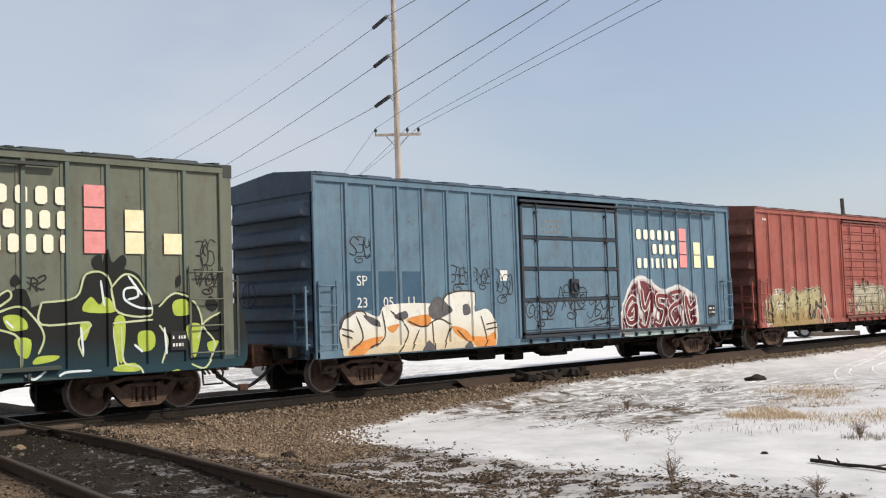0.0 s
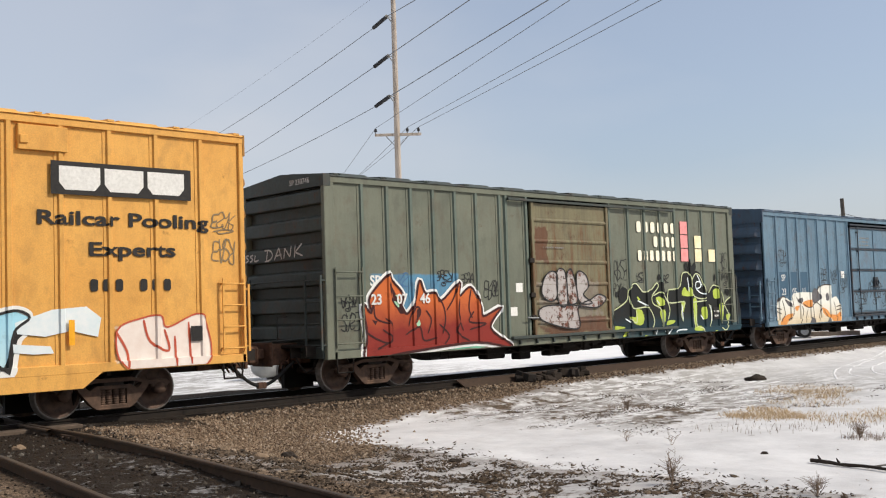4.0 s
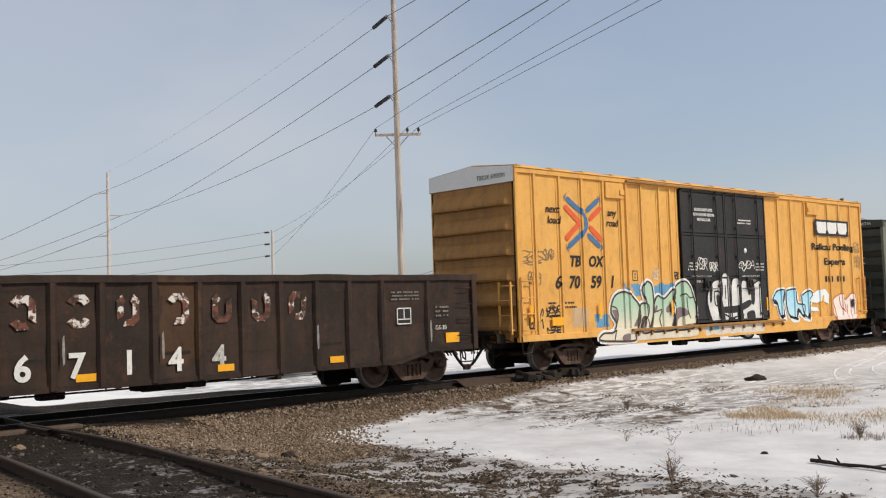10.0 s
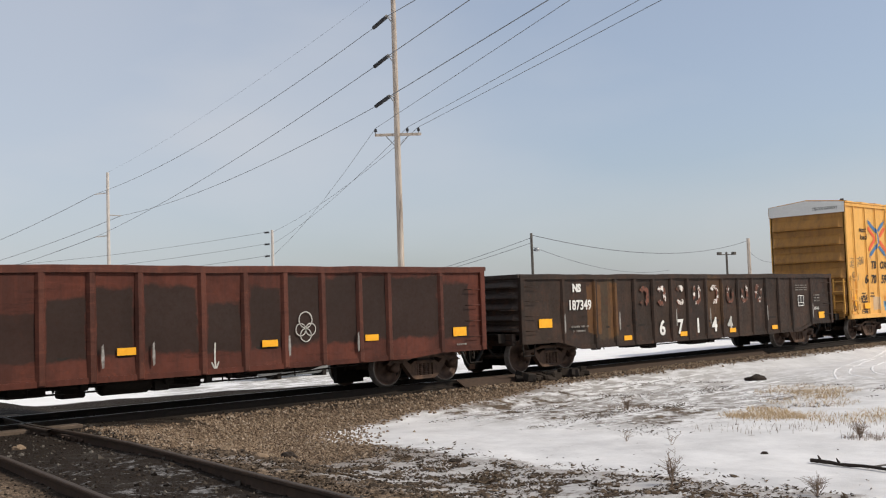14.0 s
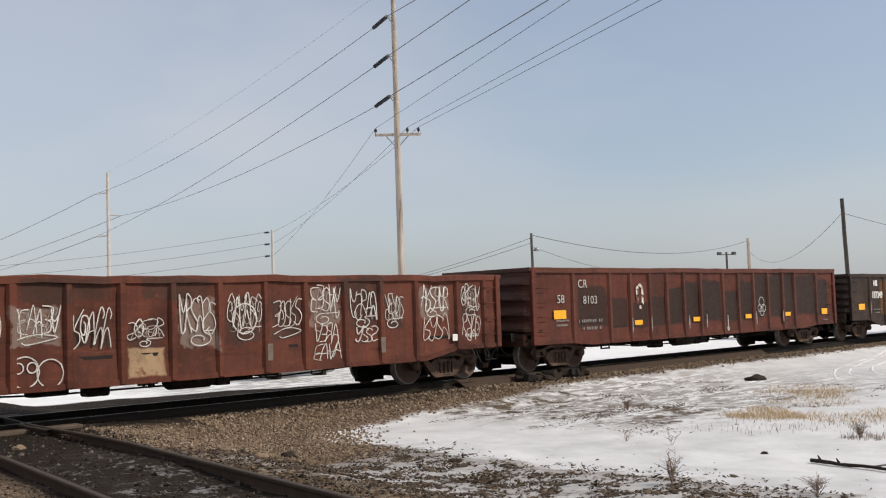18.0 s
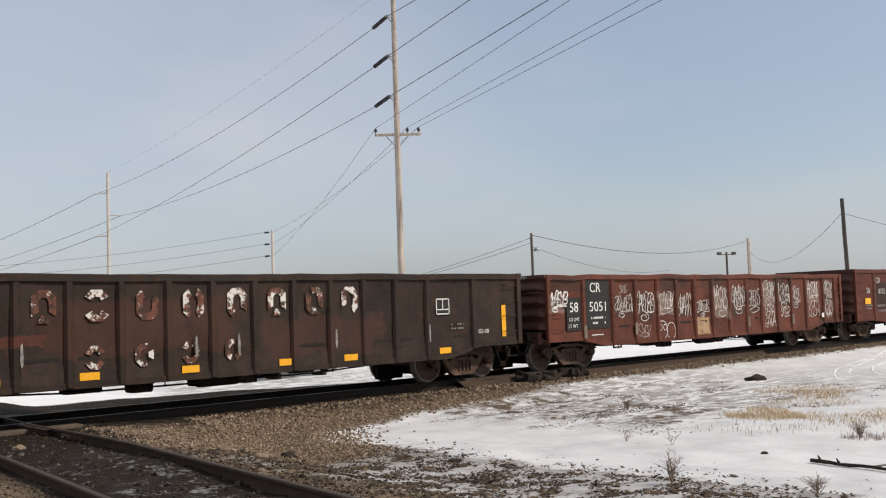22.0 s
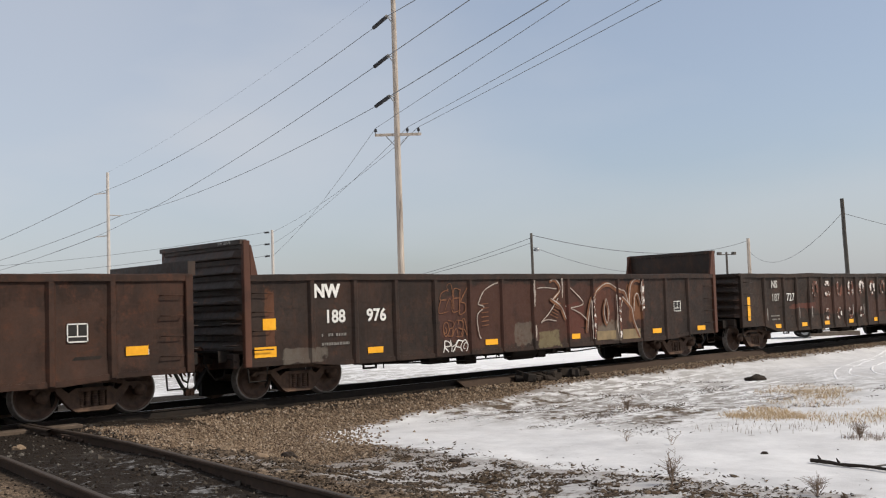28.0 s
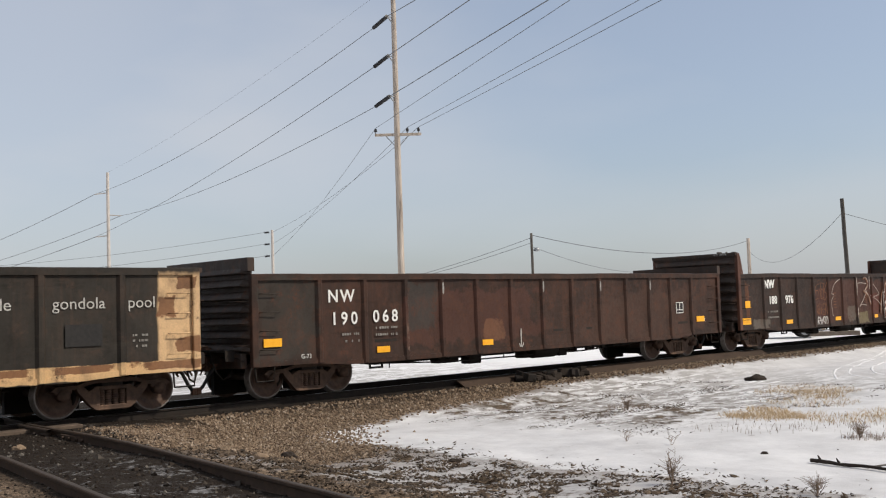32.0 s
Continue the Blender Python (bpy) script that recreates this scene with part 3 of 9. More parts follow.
def ground_material():
    n = Nodes("ground_mix")
    stones = n.cells(24.0, "F1", out=1)
    gap = n.cells(24.0, "DISTANCE_TO_EDGE")
    grain = n.noise(45.0, 5.0, 0.7)
    mid = n.noise(1.1, 5.0, 0.6)
    grey = n.t.nodes.new("ShaderNodeRGBToBW")
    n.put(grey.inputs[0], stones)
    gravel = n.mix(n.span(grey.outputs[0], 0.25, 0.75), (0.090, 0.061, 0.041), (0.305, 0.220, 0.150))
    gravel = n.mix(n.span(gap, 0.0, 0.10), (0.022, 0.017, 0.012), gravel)
    gravel = n.mix(n.span(mid, 0.45, 0.75, 0.0, 0.40), gravel, (0.050, 0.035, 0.025))
    dirt = n.mix(n.span(grain, 0.3, 0.7), (0.009, 0.0062, 0.0045), (0.031, 0.022, 0.0155))
    dirt = n.mix(n.span(n.noise(12.0, 4.0, 0.7), 0.64, 0.70), dirt, (0.22, 0.20, 0.17))
    dirt = n.mix(n.span(mid, 0.55, 0.72, 0.0, 0.6), dirt, (0.070, 0.060, 0.050))
    snow = n.mix(n.span(n.noise(1.3, 6.0, 0.6), 0.3, 0.7), (0.50, 0.493, 0.498), (0.69, 0.682, 0.687))
    # snow beyond the line is painted brighter for the strong sun on it
    snow = n.mix(n.span(n.y, 3.0, 7.0), snow, n.mix(n.span(n.noise(0.6, 5.0, 0.6), 0.3, 0.7), (0.74, 0.735, 0.74), (0.84, 0.835, 0.84)))
    slush = n.noise(1.0, 6.0, 0.68, of=n.place((1.0, 3.0, 1.0), (2, 7, 0)))
    area = n.math("MULTIPLY", n.span(n.y, -8.8, -7.4), n.math("MULTIPLY", n.span(n.x, 30.0, 21.0), n.span(n.x, 13.2, 15.5)))
    snow = n.mix(n.math("MULTIPLY", n.span(slush, 0.46, 0.51), n.math("MULTIPLY", area, 0.75)), snow, (0.225, 0.205, 0.185))
    snow = n.mix(n.math("MULTIPLY", n.span(n.noise(7.0, 5.0, 0.7), 0.55, 0.68), n.math("MULTIPLY", area, 0.5)), snow, (0.17, 0.15, 0.125))
    crust = n.noise(2.0, 7.0, 0.72, of=n.place((0.8, 1.7, 1.0), (6, 3, 0)))
    snow = n.mix(n.math("MULTIPLY", n.span(crust, 0.53, 0.57), n.math("MULTIPLY", area, 0.9)), snow, (0.74, 0.735, 0.74))
    # oily cinders by the rails and round the crossing; train's shade painted in
    side = n.math("ABSOLUTE", n.y)
    by_rail = n.span(n.math("ADD", side, n.math("MULTIPLY", n.math("SUBTRACT", mid, 0.5), 1.3)), 2.35, 1.55)
    far = n.span(n.y, 0.5, 1.0)
    axis = n.math("ADD", 5.49 + 0.133 * 5.15, n.math("MULTIPLY", n.y, 0.133))
    off = n.math("ABSOLUTE", n.math("SUBTRACT", n.x, axis))
    cross = n.span(n.math("ADD", off, n.math("MULTIPLY", n.math("SUBTRACT", mid, 0.5), 0.7)), 1.15, 0.8)
    spill = n.math("MULTIPLY", n.span(n.math("ADD", off, n.math("MULTIPLY", n.math("SUBTRACT", mid, 0.5), 1.8)), 2.3, 1.5), n.span(n.y, -5.4, -3.6))
    cross = n.math("MAXIMUM", cross, spill)
    # beyond the far rail the train's shadow band is painted with the dirt colour
    base = n.mix(n.math("MAXIMUM", n.math("MAXIMUM", by_rail, cross), n.math("MULTIPLY", far, n.span(side, 10.0, 7.5))), gravel, dirt)
    # snow begins at the foot of the ballast and east of the crossing; blown thin in places
    n1 = n.noise(0.8, 5.0, 0.62)
    n2 = n.noise(2.6, 6.0, 0.7)
    rag = n.math("ADD", n.math("MULTIPLY", n.math("SUBTRACT", n1, 0.5), 2.2), n.math("MULTIPLY", n.math("SUBTRACT", n2, 0.5), 1.2))
    edge_w = n.span(n.x, 11.0, 20.0, 3.35, 1.95)
    field_near = n.math("SUBTRACT", n.math("SUBTRACT", 0.0, n.y), edge_w)
    field_far = n.math("SUBTRACT", n.y, n.span(n.x, 13.0, 20.0, 7.8, 5.3))
    field = n.math("ADD", n.math("MAXIMUM", field_near, field_far), n.math("MULTIPLY", rag, 0.35))
    east = n.math("ADD", n.math("SUBTRACT", n.x, 10.2), n.math("MULTIPLY", rag, 0.9))
    east = n.math("MAXIMUM", east, n.math("SUBTRACT", n.y, 3.0))
    on = n.math("MULTIPLY", n.span(field, -0.05, 0.25), n.span(east, -0.1, 0.35))
    # streaks of bare earth in the strip below the line
    strip = n.math("MULTIPLY", n.span(n.y, -9.2, -7.6), n.span(n.x, 24.0, 17.0))
    strip = n.math("MULTIPLY", strip, n.span(n.y, -1.5, -2.0))
    strip = n.math("MULTIPLY", strip, n.span(n.x, 12.4, 15.0))
    thin = n.math("ADD", n.math("MULTIPLY", n.noise(1.7, 7.0, 0.66), 0.8), n.math("MULTIPLY", n.noise(9.0, 4.0, 0.7), 0.2))
    limit = n.span(strip, 0.0, 1.0, 0.66, 0.515)
    bare = n.math("MAXIMUM", n.span(n.math("SUBTRACT", thin, limit), 0.0, 0.06), n.math("MULTIPLY", n.span(n.math("SUBTRACT", n.noise(3.3, 6.0, 0.7, of=n.place((0.6, 1.0, 1.0), (5, 1, 0))), limit), 0.0, 0.10), 0.7))
    # thin speckled snow among the litter by the crossing
    litter = n.math("MULTIPLY", n.span(n.y, -6.0, -8.0), n.math("MULTIPLY", n.span(n.x, 6.3, 7.2), n.span(east, 0.3, -0.1)))
    scant = n.math("ADD", n.math("MULTIPLY", n.noise(5.0, 6.0, 0.75), 0.75), n.math("MULTIPLY", n1, 0.25))
    specks = n.span(n.math("SUBTRACT", scant, n.span(n.x, 7.2, 10.6, 0.445, 0.375)), 0.0, 0.06)
    fac = n.math("MAXIMUM", n.math("MULTIPLY", on, n.math("SUBTRACT", 1.0, bare)), n.math("MULTIPLY", litter, specks))
    west = n.math("MULTIPLY", n.span(off, 2.0, 2.6), n.math("MULTIPLY", n.span(n.y, -3.0, -4.0), n.span(n.x, 5.0, 3.6)))
    traces = n.math("MULTIPLY", n.math("MULTIPLY", n.span(off, 0.85, 0.6), n.span(n.y, -5.2, -6.8)), n.span(n.math("ADD", n.math("MULTIPLY", n2, 0.6), n.math("MULTIPLY", n.noise(14.0, 5.0, 0.75), 0.4)), 0.53, 0.60))
    fac = n.math("MAXIMUM", fac, n.math("MULTIPLY", traces, 0.32))
    fac = n.math("MAXIMUM", fac, n.math("MULTIPLY", west, n.span(n2, 0.55, 0.62)))
    earth = n.mix(n.span(n.noise(7.0, 6.0, 0.7), 0.35, 0.65), (0.046, 0.034, 0.025), (0.19, 0.142, 0.10))
    base = n.mix(n.math("MAXIMUM", on, litter), base, earth)
    soiled = n.math("MULTIPLY", litter, n.span(n.noise(6.0, 6.0, 0.7), 0.3, 0.7, 0.25, 0.75))
    colour = n.mix(fac, base, n.mix(soiled, snow, (0.20, 0.175, 0.155)))
    relief = n.math("MULTIPLY", n.math("ADD", gap, n.math("MULTIPLY", grain, 0.3)), n.math("SUBTRACT", 1.0, fac))
    n.bump(n.math("ADD", relief, n.math("MULTIPLY", n.noise(2.2, 7.0, 0.62), 0.9)), 0.8, 0.04)
    return n.done(colour, n.span(fac, 0.0, 1.0, 0.95, 0.65), 0.0, 0.15)


GROUND = ground_material()


def build_ground():
    xs = [-400, -200, -100, -60, -40, -25] + [-16 + 0.5 * k for k in range(25)] + [-4 + 0.25 * k for k in range(150)] + [34 + k for k in range(30)] + [66, 75, 90, 120, 170, 260, 420, 800, 1800]
    ys = [-400, -150, -60, -35] + [-24 + 0.6 * k for k in range(14)] + [-15.5 + 0.2 * k for k in range(95)] + [3.6 + 0.6 * k for k in range(22)] + [18, 22, 28, 40, 60, 90, 140, 240, 500, 1800]
    me = bpy.data.meshes.new("ground")
    verts = [(x, y, lie(x, y)) for y in ys for x in xs]
    nx = len(xs)
    faces = [(j * nx + i, j * nx + i + 1, (j + 1) * nx + i + 1, (j + 1) * nx + i) for j in range(len(ys) - 1) for i in range(nx - 1)]
    me.from_pydata(verts, [], faces)
    me.polygons.foreach_set("use_smooth", [True] * len(faces))
    me.materials.append(GROUND)
    tagged(new("ground", me), "flat snowy trackside ground with gravel shoulder and bare patches", "ground", kind="structure")


build_ground()

RAIL = [(-0.07, -0.17), (0.07, -0.17), (0.07, -0.155), (0.014, -0.135), (0.014, -0.045), (0.036, -0.03), (0.036, -0.004), (0.028, 0.0), (-0.028, 0.0), (-0.036, -0.004), (-0.036, -0.03), (-0.014, -0.045), (-0.014, -0.135), (-0.07, -0.155)]


def rail_run(parent, path, name="rail", bright=True):
    """A rail along a polyline, with a brighter running surface."""
    m, top = Mesh(), Mesh()
    path = [Vector(p) for p in path]
    rings, strips = [], []
    for i, p in enumerate(path):
        d = (path[min(i + 1, len(path) - 1)] - path[max(i - 1, 0)]).normalized()
        side = Vector((d.y, -d.x, 0)).normalized()
        rings.append([p + side * a + Vector((0, 0, b)) for a, b in RAIL])
        strips.append([p + side * a + Vector((0, 0, 0.003)) for a in (-0.026, 0.026)])
    k = len(RAIL)
    m.add([q for g in rings for q in g], [(i * k + j, i * k + (j + 1) % k, (i + 1) * k + (j + 1) % k, (i + 1) * k + j) for i in range(len(path) - 1) for j in range(k)])
    top.add([q for g in strips for q in g], [(2 * i, 2 * i + 1, 2 * i + 3, 2 * i + 2) for i in range(len(path) - 1)])
    ob = part(name, m, RAIL_DARK if bright else RAIL_SIDE, parent)
    part("rail_head", top, RAIL_TOP if bright else RAIL_DULL, ob, "worn running surface")
    return ob


def build_tracks():
    main = tagged(new("railway_track"), "straight railway track with rusty rails on dark wooden ties", "railway track", kind="structure")
    for y in (-0.753, 0.753):
        rail_run(main, [(x, y, 0) for x in (-260, -60, 0, 30, 60, 120, 300)])
    rnd = random.Random(4)
    shapes = []
    for k in range(4):
        m = Mesh()
        m.box(-0.115, 0.115, -1.29 - 0.05 * rnd.random(), 1.29 + 0.05 * rnd.random(), -0.36, -0.172, 0.012)
        shapes.append(m.data("tie", TIE))
    x = -12.0
    while x < 70:
        part("tie", shapes[rnd.randrange(4)], TIE, main, at=pose(x, rnd.uniform(-0.04, 0.04), rnd.uniform(-0.006, 0.006), 0, 0, rnd.uniform(-1, 1)))
        x += 0.54
    cross = tagged(new("crossing_track"), "second railway track crossing the line at a diamond", "railway track", kind="structure")

    def mid(y, off):
        return (6.27 + 0.133 * (y + 5.15) + off, y, 0.004 + 0.11 * min(1, max(0, -y - 1.2) / 4))
    for off in (0.0, -1.56):
        for a, b in ((-24, -0.86), (-0.65, 0.65), (0.86, 30)):
            steps = [a + (b - a) * k / 14 for k in range(15)]
            rail_run(cross, [mid(y, off) for y in steps], "rail", False)
        # guard rails beside the running rails at the diamond
        side = -0.12 if off == 0 else 0.12
        rail_run(cross, [mid(y, off + side) for y in (-2.6, -1.6, -0.86)], "guard_rail", False)
        # joint bars on the running rail
        for y in (-3.6,):
            p = mid(y, off)
            bar = Mesh().box(p[0] - 0.055, p[0] - 0.018, y - 0.45, y + 0.45, p[2] - 0.13, p[2] - 0.05, 0.008)
            for k in range(4):
                bar.lathe([(0.0, -0.02), (0.022, -0.02), (0.022, 0.02), (0.0, 0.02)], (p[0] - 0.07, y - 0.33 + 0.22 * k, p[2] - 0.09), "x", 8)
            part("joint_bar", bar, RAIL_SIDE, cross)
    me = Mesh().box(-1.3, 1.3, -0.115, 0.115, -0.36, -0.165, 0.012).data("tie", TIE)
    y = -16.0
    while y < 8:
        p = mid(y, -0.78)
        if abs(y) > 1.6:
            part("tie", me, TIE, cross, at=pose(p[0], y, p[2] - 0.01, 0, 0, rnd.uniform(-9, -6)))
        y += 0.56
    for a, b, yy in ((4.0, 7.5, -1.42), (4.0, 7.6, 1.4)):
        part("crossing_timber", box(a, b, yy - 0.14, yy + 0.14, -0.2, -0.03, 0.015), TIMBER_BROWN, cross, "worn grey timber beside the diamond")


build_tracks()


# ---------------------------------------------------------------- wagons
def wheel_data():
    rim, tread = Mesh(), Mesh()
    for s in (-1, 1):
        y = 0.753 * s
        # plate and rim of a cast wheel, hub to tread
        rim.lathe([(0.0, y + 0.07 * s), (0.10, y + 0.07 * s), (0.12, y + 0.05 * s), (0.15, y + 0.01 * s), (0.27, y - 0.015 * s), (0.335, y + 0.035 * s), (0.35, y + 0.058 * s), (0.388, y + 0.06 * s)], (0, 0, 0), "y", 32)
        rim.lathe([(0.0, y - 0.08 * s), (0.12, y - 0.07 * s), (0.28, y - 0.05 * s), (0.36, y - 0.075 * s), (0.445, y - 0.075 * s)], (0, 0, 0), "y", 32)
        tread.lathe([(0.388, y + 0.06 * s), (0.408, y + 0.06 * s), (0.419, y + 0.045 * s), (0.424, y - 0.03 * s), (0.448, y - 0.05 * s), (0.445, y - 0.075 * s)], (0, 0, 0), "y", 32)
        # chalk dab and casting mark that show the wheel turning
        rim.box(0.20, 0.25, y + 0.0 * s, y + 0.012 * s, -0.03, 0.03)
        rim.lathe([(0.0, y + 0.20 * s), (0.05, y + 0.20 * s), (0.055, y + 0.185 * s), (0.055, y + 0.07 * s)], (0, 0, 0), "y", 12)
    rim.tube([(0, -0.7, 0), (0, 0.7, 0)], 0.075, 10)
    return rim.data("wheelset", WHEEL), tread.data("tread", TREAD)


WHEEL_DATA, TREAD_DATA = wheel_data()


def side_frame_mesh(s):
    """A cast three-piece truck side: bowed top and bottom chords, columns and pedestal jaws."""
    m = Mesh()
    y0, y1 = (0.93 * s, 1.06 * s) if s > 0 else (1.06 * s, 0.93 * s)
    top = [(-1.12, 0.50), (-1.02, 0.57), (-0.66, 0.58), (-0.34, 0.66), (0.34, 0.66), (0.66, 0.58), (1.02, 0.57), (1.12, 0.50), (1.02, 0.48), (0.68, 0.51), (0.36, 0.59), (-0.36, 0.59), (-0.68, 0.51), (-1.02, 0.48)]
    m.prism(top, "y", y0, y1)
    for e in (-1, 1):
        flank = [(0.68 * e, 0.55), (0.57 * e, 0.57), (0.44 * e, 0.46), (0.31 * e, 0.535), (0.245 * e, 0.53), (0.245 * e, 0.20), (0.25 * e, 0.13), (0.32 * e, 0.135), (0.41 * e, 0.20), (0.64 * e, 0.46)]
        m.prism(flank if e < 0 else flank[::-1], "y", y0 - 0.006, y1 + 0.006)
    m.box(-0.26, 0.26, y0 - 0.004, y1 + 0.004, 0.13, 0.205, 0.012)
    m.box(-0.27, 0.27, y0 - 0.012, y1 + 0.012, 0.462, 0.535, 0.014)
    m.box(-0.29, 0.29, y0 - 0.014, y1 + 0.014, 0.118, 0.15, 0.01)
    for x in (-0.889, 0.889):
        m.box(x - 0.16, x + 0.16, y0 + 0.01, y1 + 0.01, 0.44, 0.58, 0.02)
    return m


def spring_mesh(s):
    """Coil springs packed side by side under the bolster end."""
    m = Mesh()
    for x in (-0.19, -0.065, 0.065, 0.19):
        for k in range(6):
            m.lathe([(0.050, -0.016), (0.066, 0.0), (0.050, 0.016)], (x, 0.99 * s, 0.225 + 0.040 * k), "z", 10)
        m.tube([(x, 0.99 * s, 0.20), (x, 0.99 * s, 0.47)], 0.052, 8)
    return m


def bearing_mesh(s, x):
    m = Mesh()
    m.lathe([(0.0, 1.13 * s), (0.055, 1.13 * s), (0.07, 1.11 * s), (0.105, 1.10 * s), (0.11, 0.92 * s), (0.0, 0.92 * s)], (x, 0, 0.42), "y", 14)
    return m


SIDE_DATA = [side_frame_mesh(s).data("side_frame", TRUCK) for s in (-1, 1)]
SPRING_DATA = [spring_mesh(s).data("spring_nest", TRUCK) for s in (-1, 1)]
BEARING_DATA = [bearing_mesh(s, x).data("axle_bearing", TRUCK) for s in (-1, 1) for x in (-0.889, 0.889)]
# Tall plates inside the far wheels are added to keep the gap dark.
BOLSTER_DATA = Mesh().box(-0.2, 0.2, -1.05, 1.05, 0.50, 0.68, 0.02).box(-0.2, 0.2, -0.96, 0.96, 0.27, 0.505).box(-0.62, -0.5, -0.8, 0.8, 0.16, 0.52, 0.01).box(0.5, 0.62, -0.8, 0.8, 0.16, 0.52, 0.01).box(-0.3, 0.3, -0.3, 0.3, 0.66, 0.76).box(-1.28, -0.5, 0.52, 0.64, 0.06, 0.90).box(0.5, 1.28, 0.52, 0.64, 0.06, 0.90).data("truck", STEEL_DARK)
ROLLERS = []        # wheelsets that turn, with their place on the truck


def truck(car, x):
    t = part("truck", BOLSTER_DATA, STEEL_DARK, car, "rusty cast steel truck with spring nests", pose(x, 0, 0))
    for k in (0, 1):
        part("side_frame", SIDE_DATA[k], TRUCK, t)
        part("spring_nest", SPRING_DATA[k], TRUCK, t)
    for data in BEARING_DATA:
        part("axle_bearing", data, TRUCK, t)
    for dx in (-0.889, 0.889):
        w = part("wheelset", WHEEL_DATA, WHEEL, t, "steel wheelset with bright treads")
        w.data = wheel_both()
        ROLLERS.append((w, dx))


def wheel_both():
    """Wheel and tread in one mesh with two materials, made once."""
    if "both" not in WHEEL_CACHE:
        me = WHEEL_DATA.copy()
        bm = bmesh.new()
        bm.from_mesh(me)
        count = len(bm.faces)
        bm.from_mesh(TREAD_DATA)
        for i, f in enumerate(bm.faces):
            f.material_index = 1 if i >= count else 0
        bm.to_mesh(me)
        bm.free()
        me.materials.append(TREAD)
        WHEEL_CACHE["both"] = me
    return WHEEL_CACHE["both"]


WHEEL_CACHE = {}


TRAIN = ((38.0, 7.88), (20.53, 7.95), (2.76, 7.76), (-16.68, 9.62), (-36.03, 8.2), (-53.6, 8.12), (-70.98, 8.09), (-88.36, 8.30), (-106.42, 8.30), (-124.15, 8.33), (-141.95, 8.35))


def reach_of(centre, half, e):
    """Half the gap to the next wagon of the train, where the couplers meet."""
    edge = centre + half * e
    gaps = [abs(c - h * e - edge) for c, h in TRAIN if (c - centre) * e > 1]
    return min(gaps) / 2 if gaps else 0.6


def coupler_gear(car, half, end, centre=0.0, hose=True):
    """Draft gear, coupler knuckle, uncoupling lever and air hose at one end (end: -1 or 1)."""
    e = end
    x = half * e
    q = reach_of(centre, half, e)
    m = Mesh()
    a, b = sorted((x - 0.35 * e, x + (q - 0.28) * e))
    m.box(a, b, -0.24, 0.24, 0.62, 1.06, 0.02)
    a, b = sorted((x + (q - 0.34) * e, x + (q - 0.27) * e))
    m.box(a, b, -0.34, 0.34, 0.60, 1.10, 0.015)
    a, b = sorted((x + 0.1 * e, x + (q - 0.1) * e))
    m.box(a, b, -0.11, 0.11, 0.76, 0.97, 0.025)
    a, b = sorted((x + (q - 0.2) * e, x + (q + 0.08) * e))
    m.box(a, b, -0.24 if e > 0 else -0.02, 0.02 if e > 0 else 0.24, 0.66, 1.04, 0.05)
    part("coupler", m, COUPLER, car, "rusty knuckle coupler")
    bits = Mesh()
    for k in range(4):
        u = x + (0.12 + 0.1 * k) * e
        bits.tube([(u, -0.28 - 0.06 * k, 1.0 - 0.1 * k), (u, -0.3, 0.72), (u + 0.1 * e, -0.34, 0.55)], 0.022, 6)
    bits.lathe([(0.0, -0.55), (0.06, -0.55), (0.06, -0.36), (0.0, -0.36)], (x + 0.22 * e, 0, 0.74), "y", 10)
    part("angle_cock", bits, COUPLER, car)
    lever = Mesh().tube([(x + 0.10 * e, -1.4, 0.80), (x + 0.14 * e, -1.25, 0.86), (x + 0.16 * e, -0.7, 0.87), (x + 0.3 * e, -0.4, 0.92), (x + 0.5 * e, -0.1, 1.02)], 0.014, 6)
    part("uncoupling_lever", lever, STEEL_DARK, car)
    if hose:
        pts = []
        for k in range(9):
            u = k / 8
            pts.append((x + (0.14 + (q - 0.14) * u) * e, -0.46 + 0.06 * u, 0.74 - 0.50 * math.sin(u * math.pi * 0.5) ** 1.4))
        part("air_hose", Mesh().tube(pts, 0.036, 8), RUBBER, car, "drooping black air hose")
        part("hose_coupling", Mesh().box(min(pts[-1][0], pts[-1][0] - 0.1 * e), max(pts[-1][0], pts[-1][0] - 0.1 * e), -0.45, -0.35, 0.18, 0.31, 0.012), COUPLER, car)
    chain = Mesh().tube([(x + 0.05 * e, -0.95, 0.74), (x + 0.12 * e, -0.93, 0.52), (x + 0.25 * e, -0.88, 0.46), (x + 0.34 * e, -0.8, 0.60), (x + 0.32 * e, -0.62, 0.78)], 0.02, 6)
    part("brake_pipe", chain, STEEL_DARK, car)
    # brake step across the end sill
    a, b = sorted((x + 0.02 * e, x + min(0.42, q * 0.6) * e))
    part("end_platform", Mesh().box(a, b, -1.1, 1.1, 0.98, 1.02).box(a, b, -1.12, -1.08, 0.80, 1.0).box(a, b, -0.6, -0.56, 0.76, 0.98), STEEL_DARK, car)


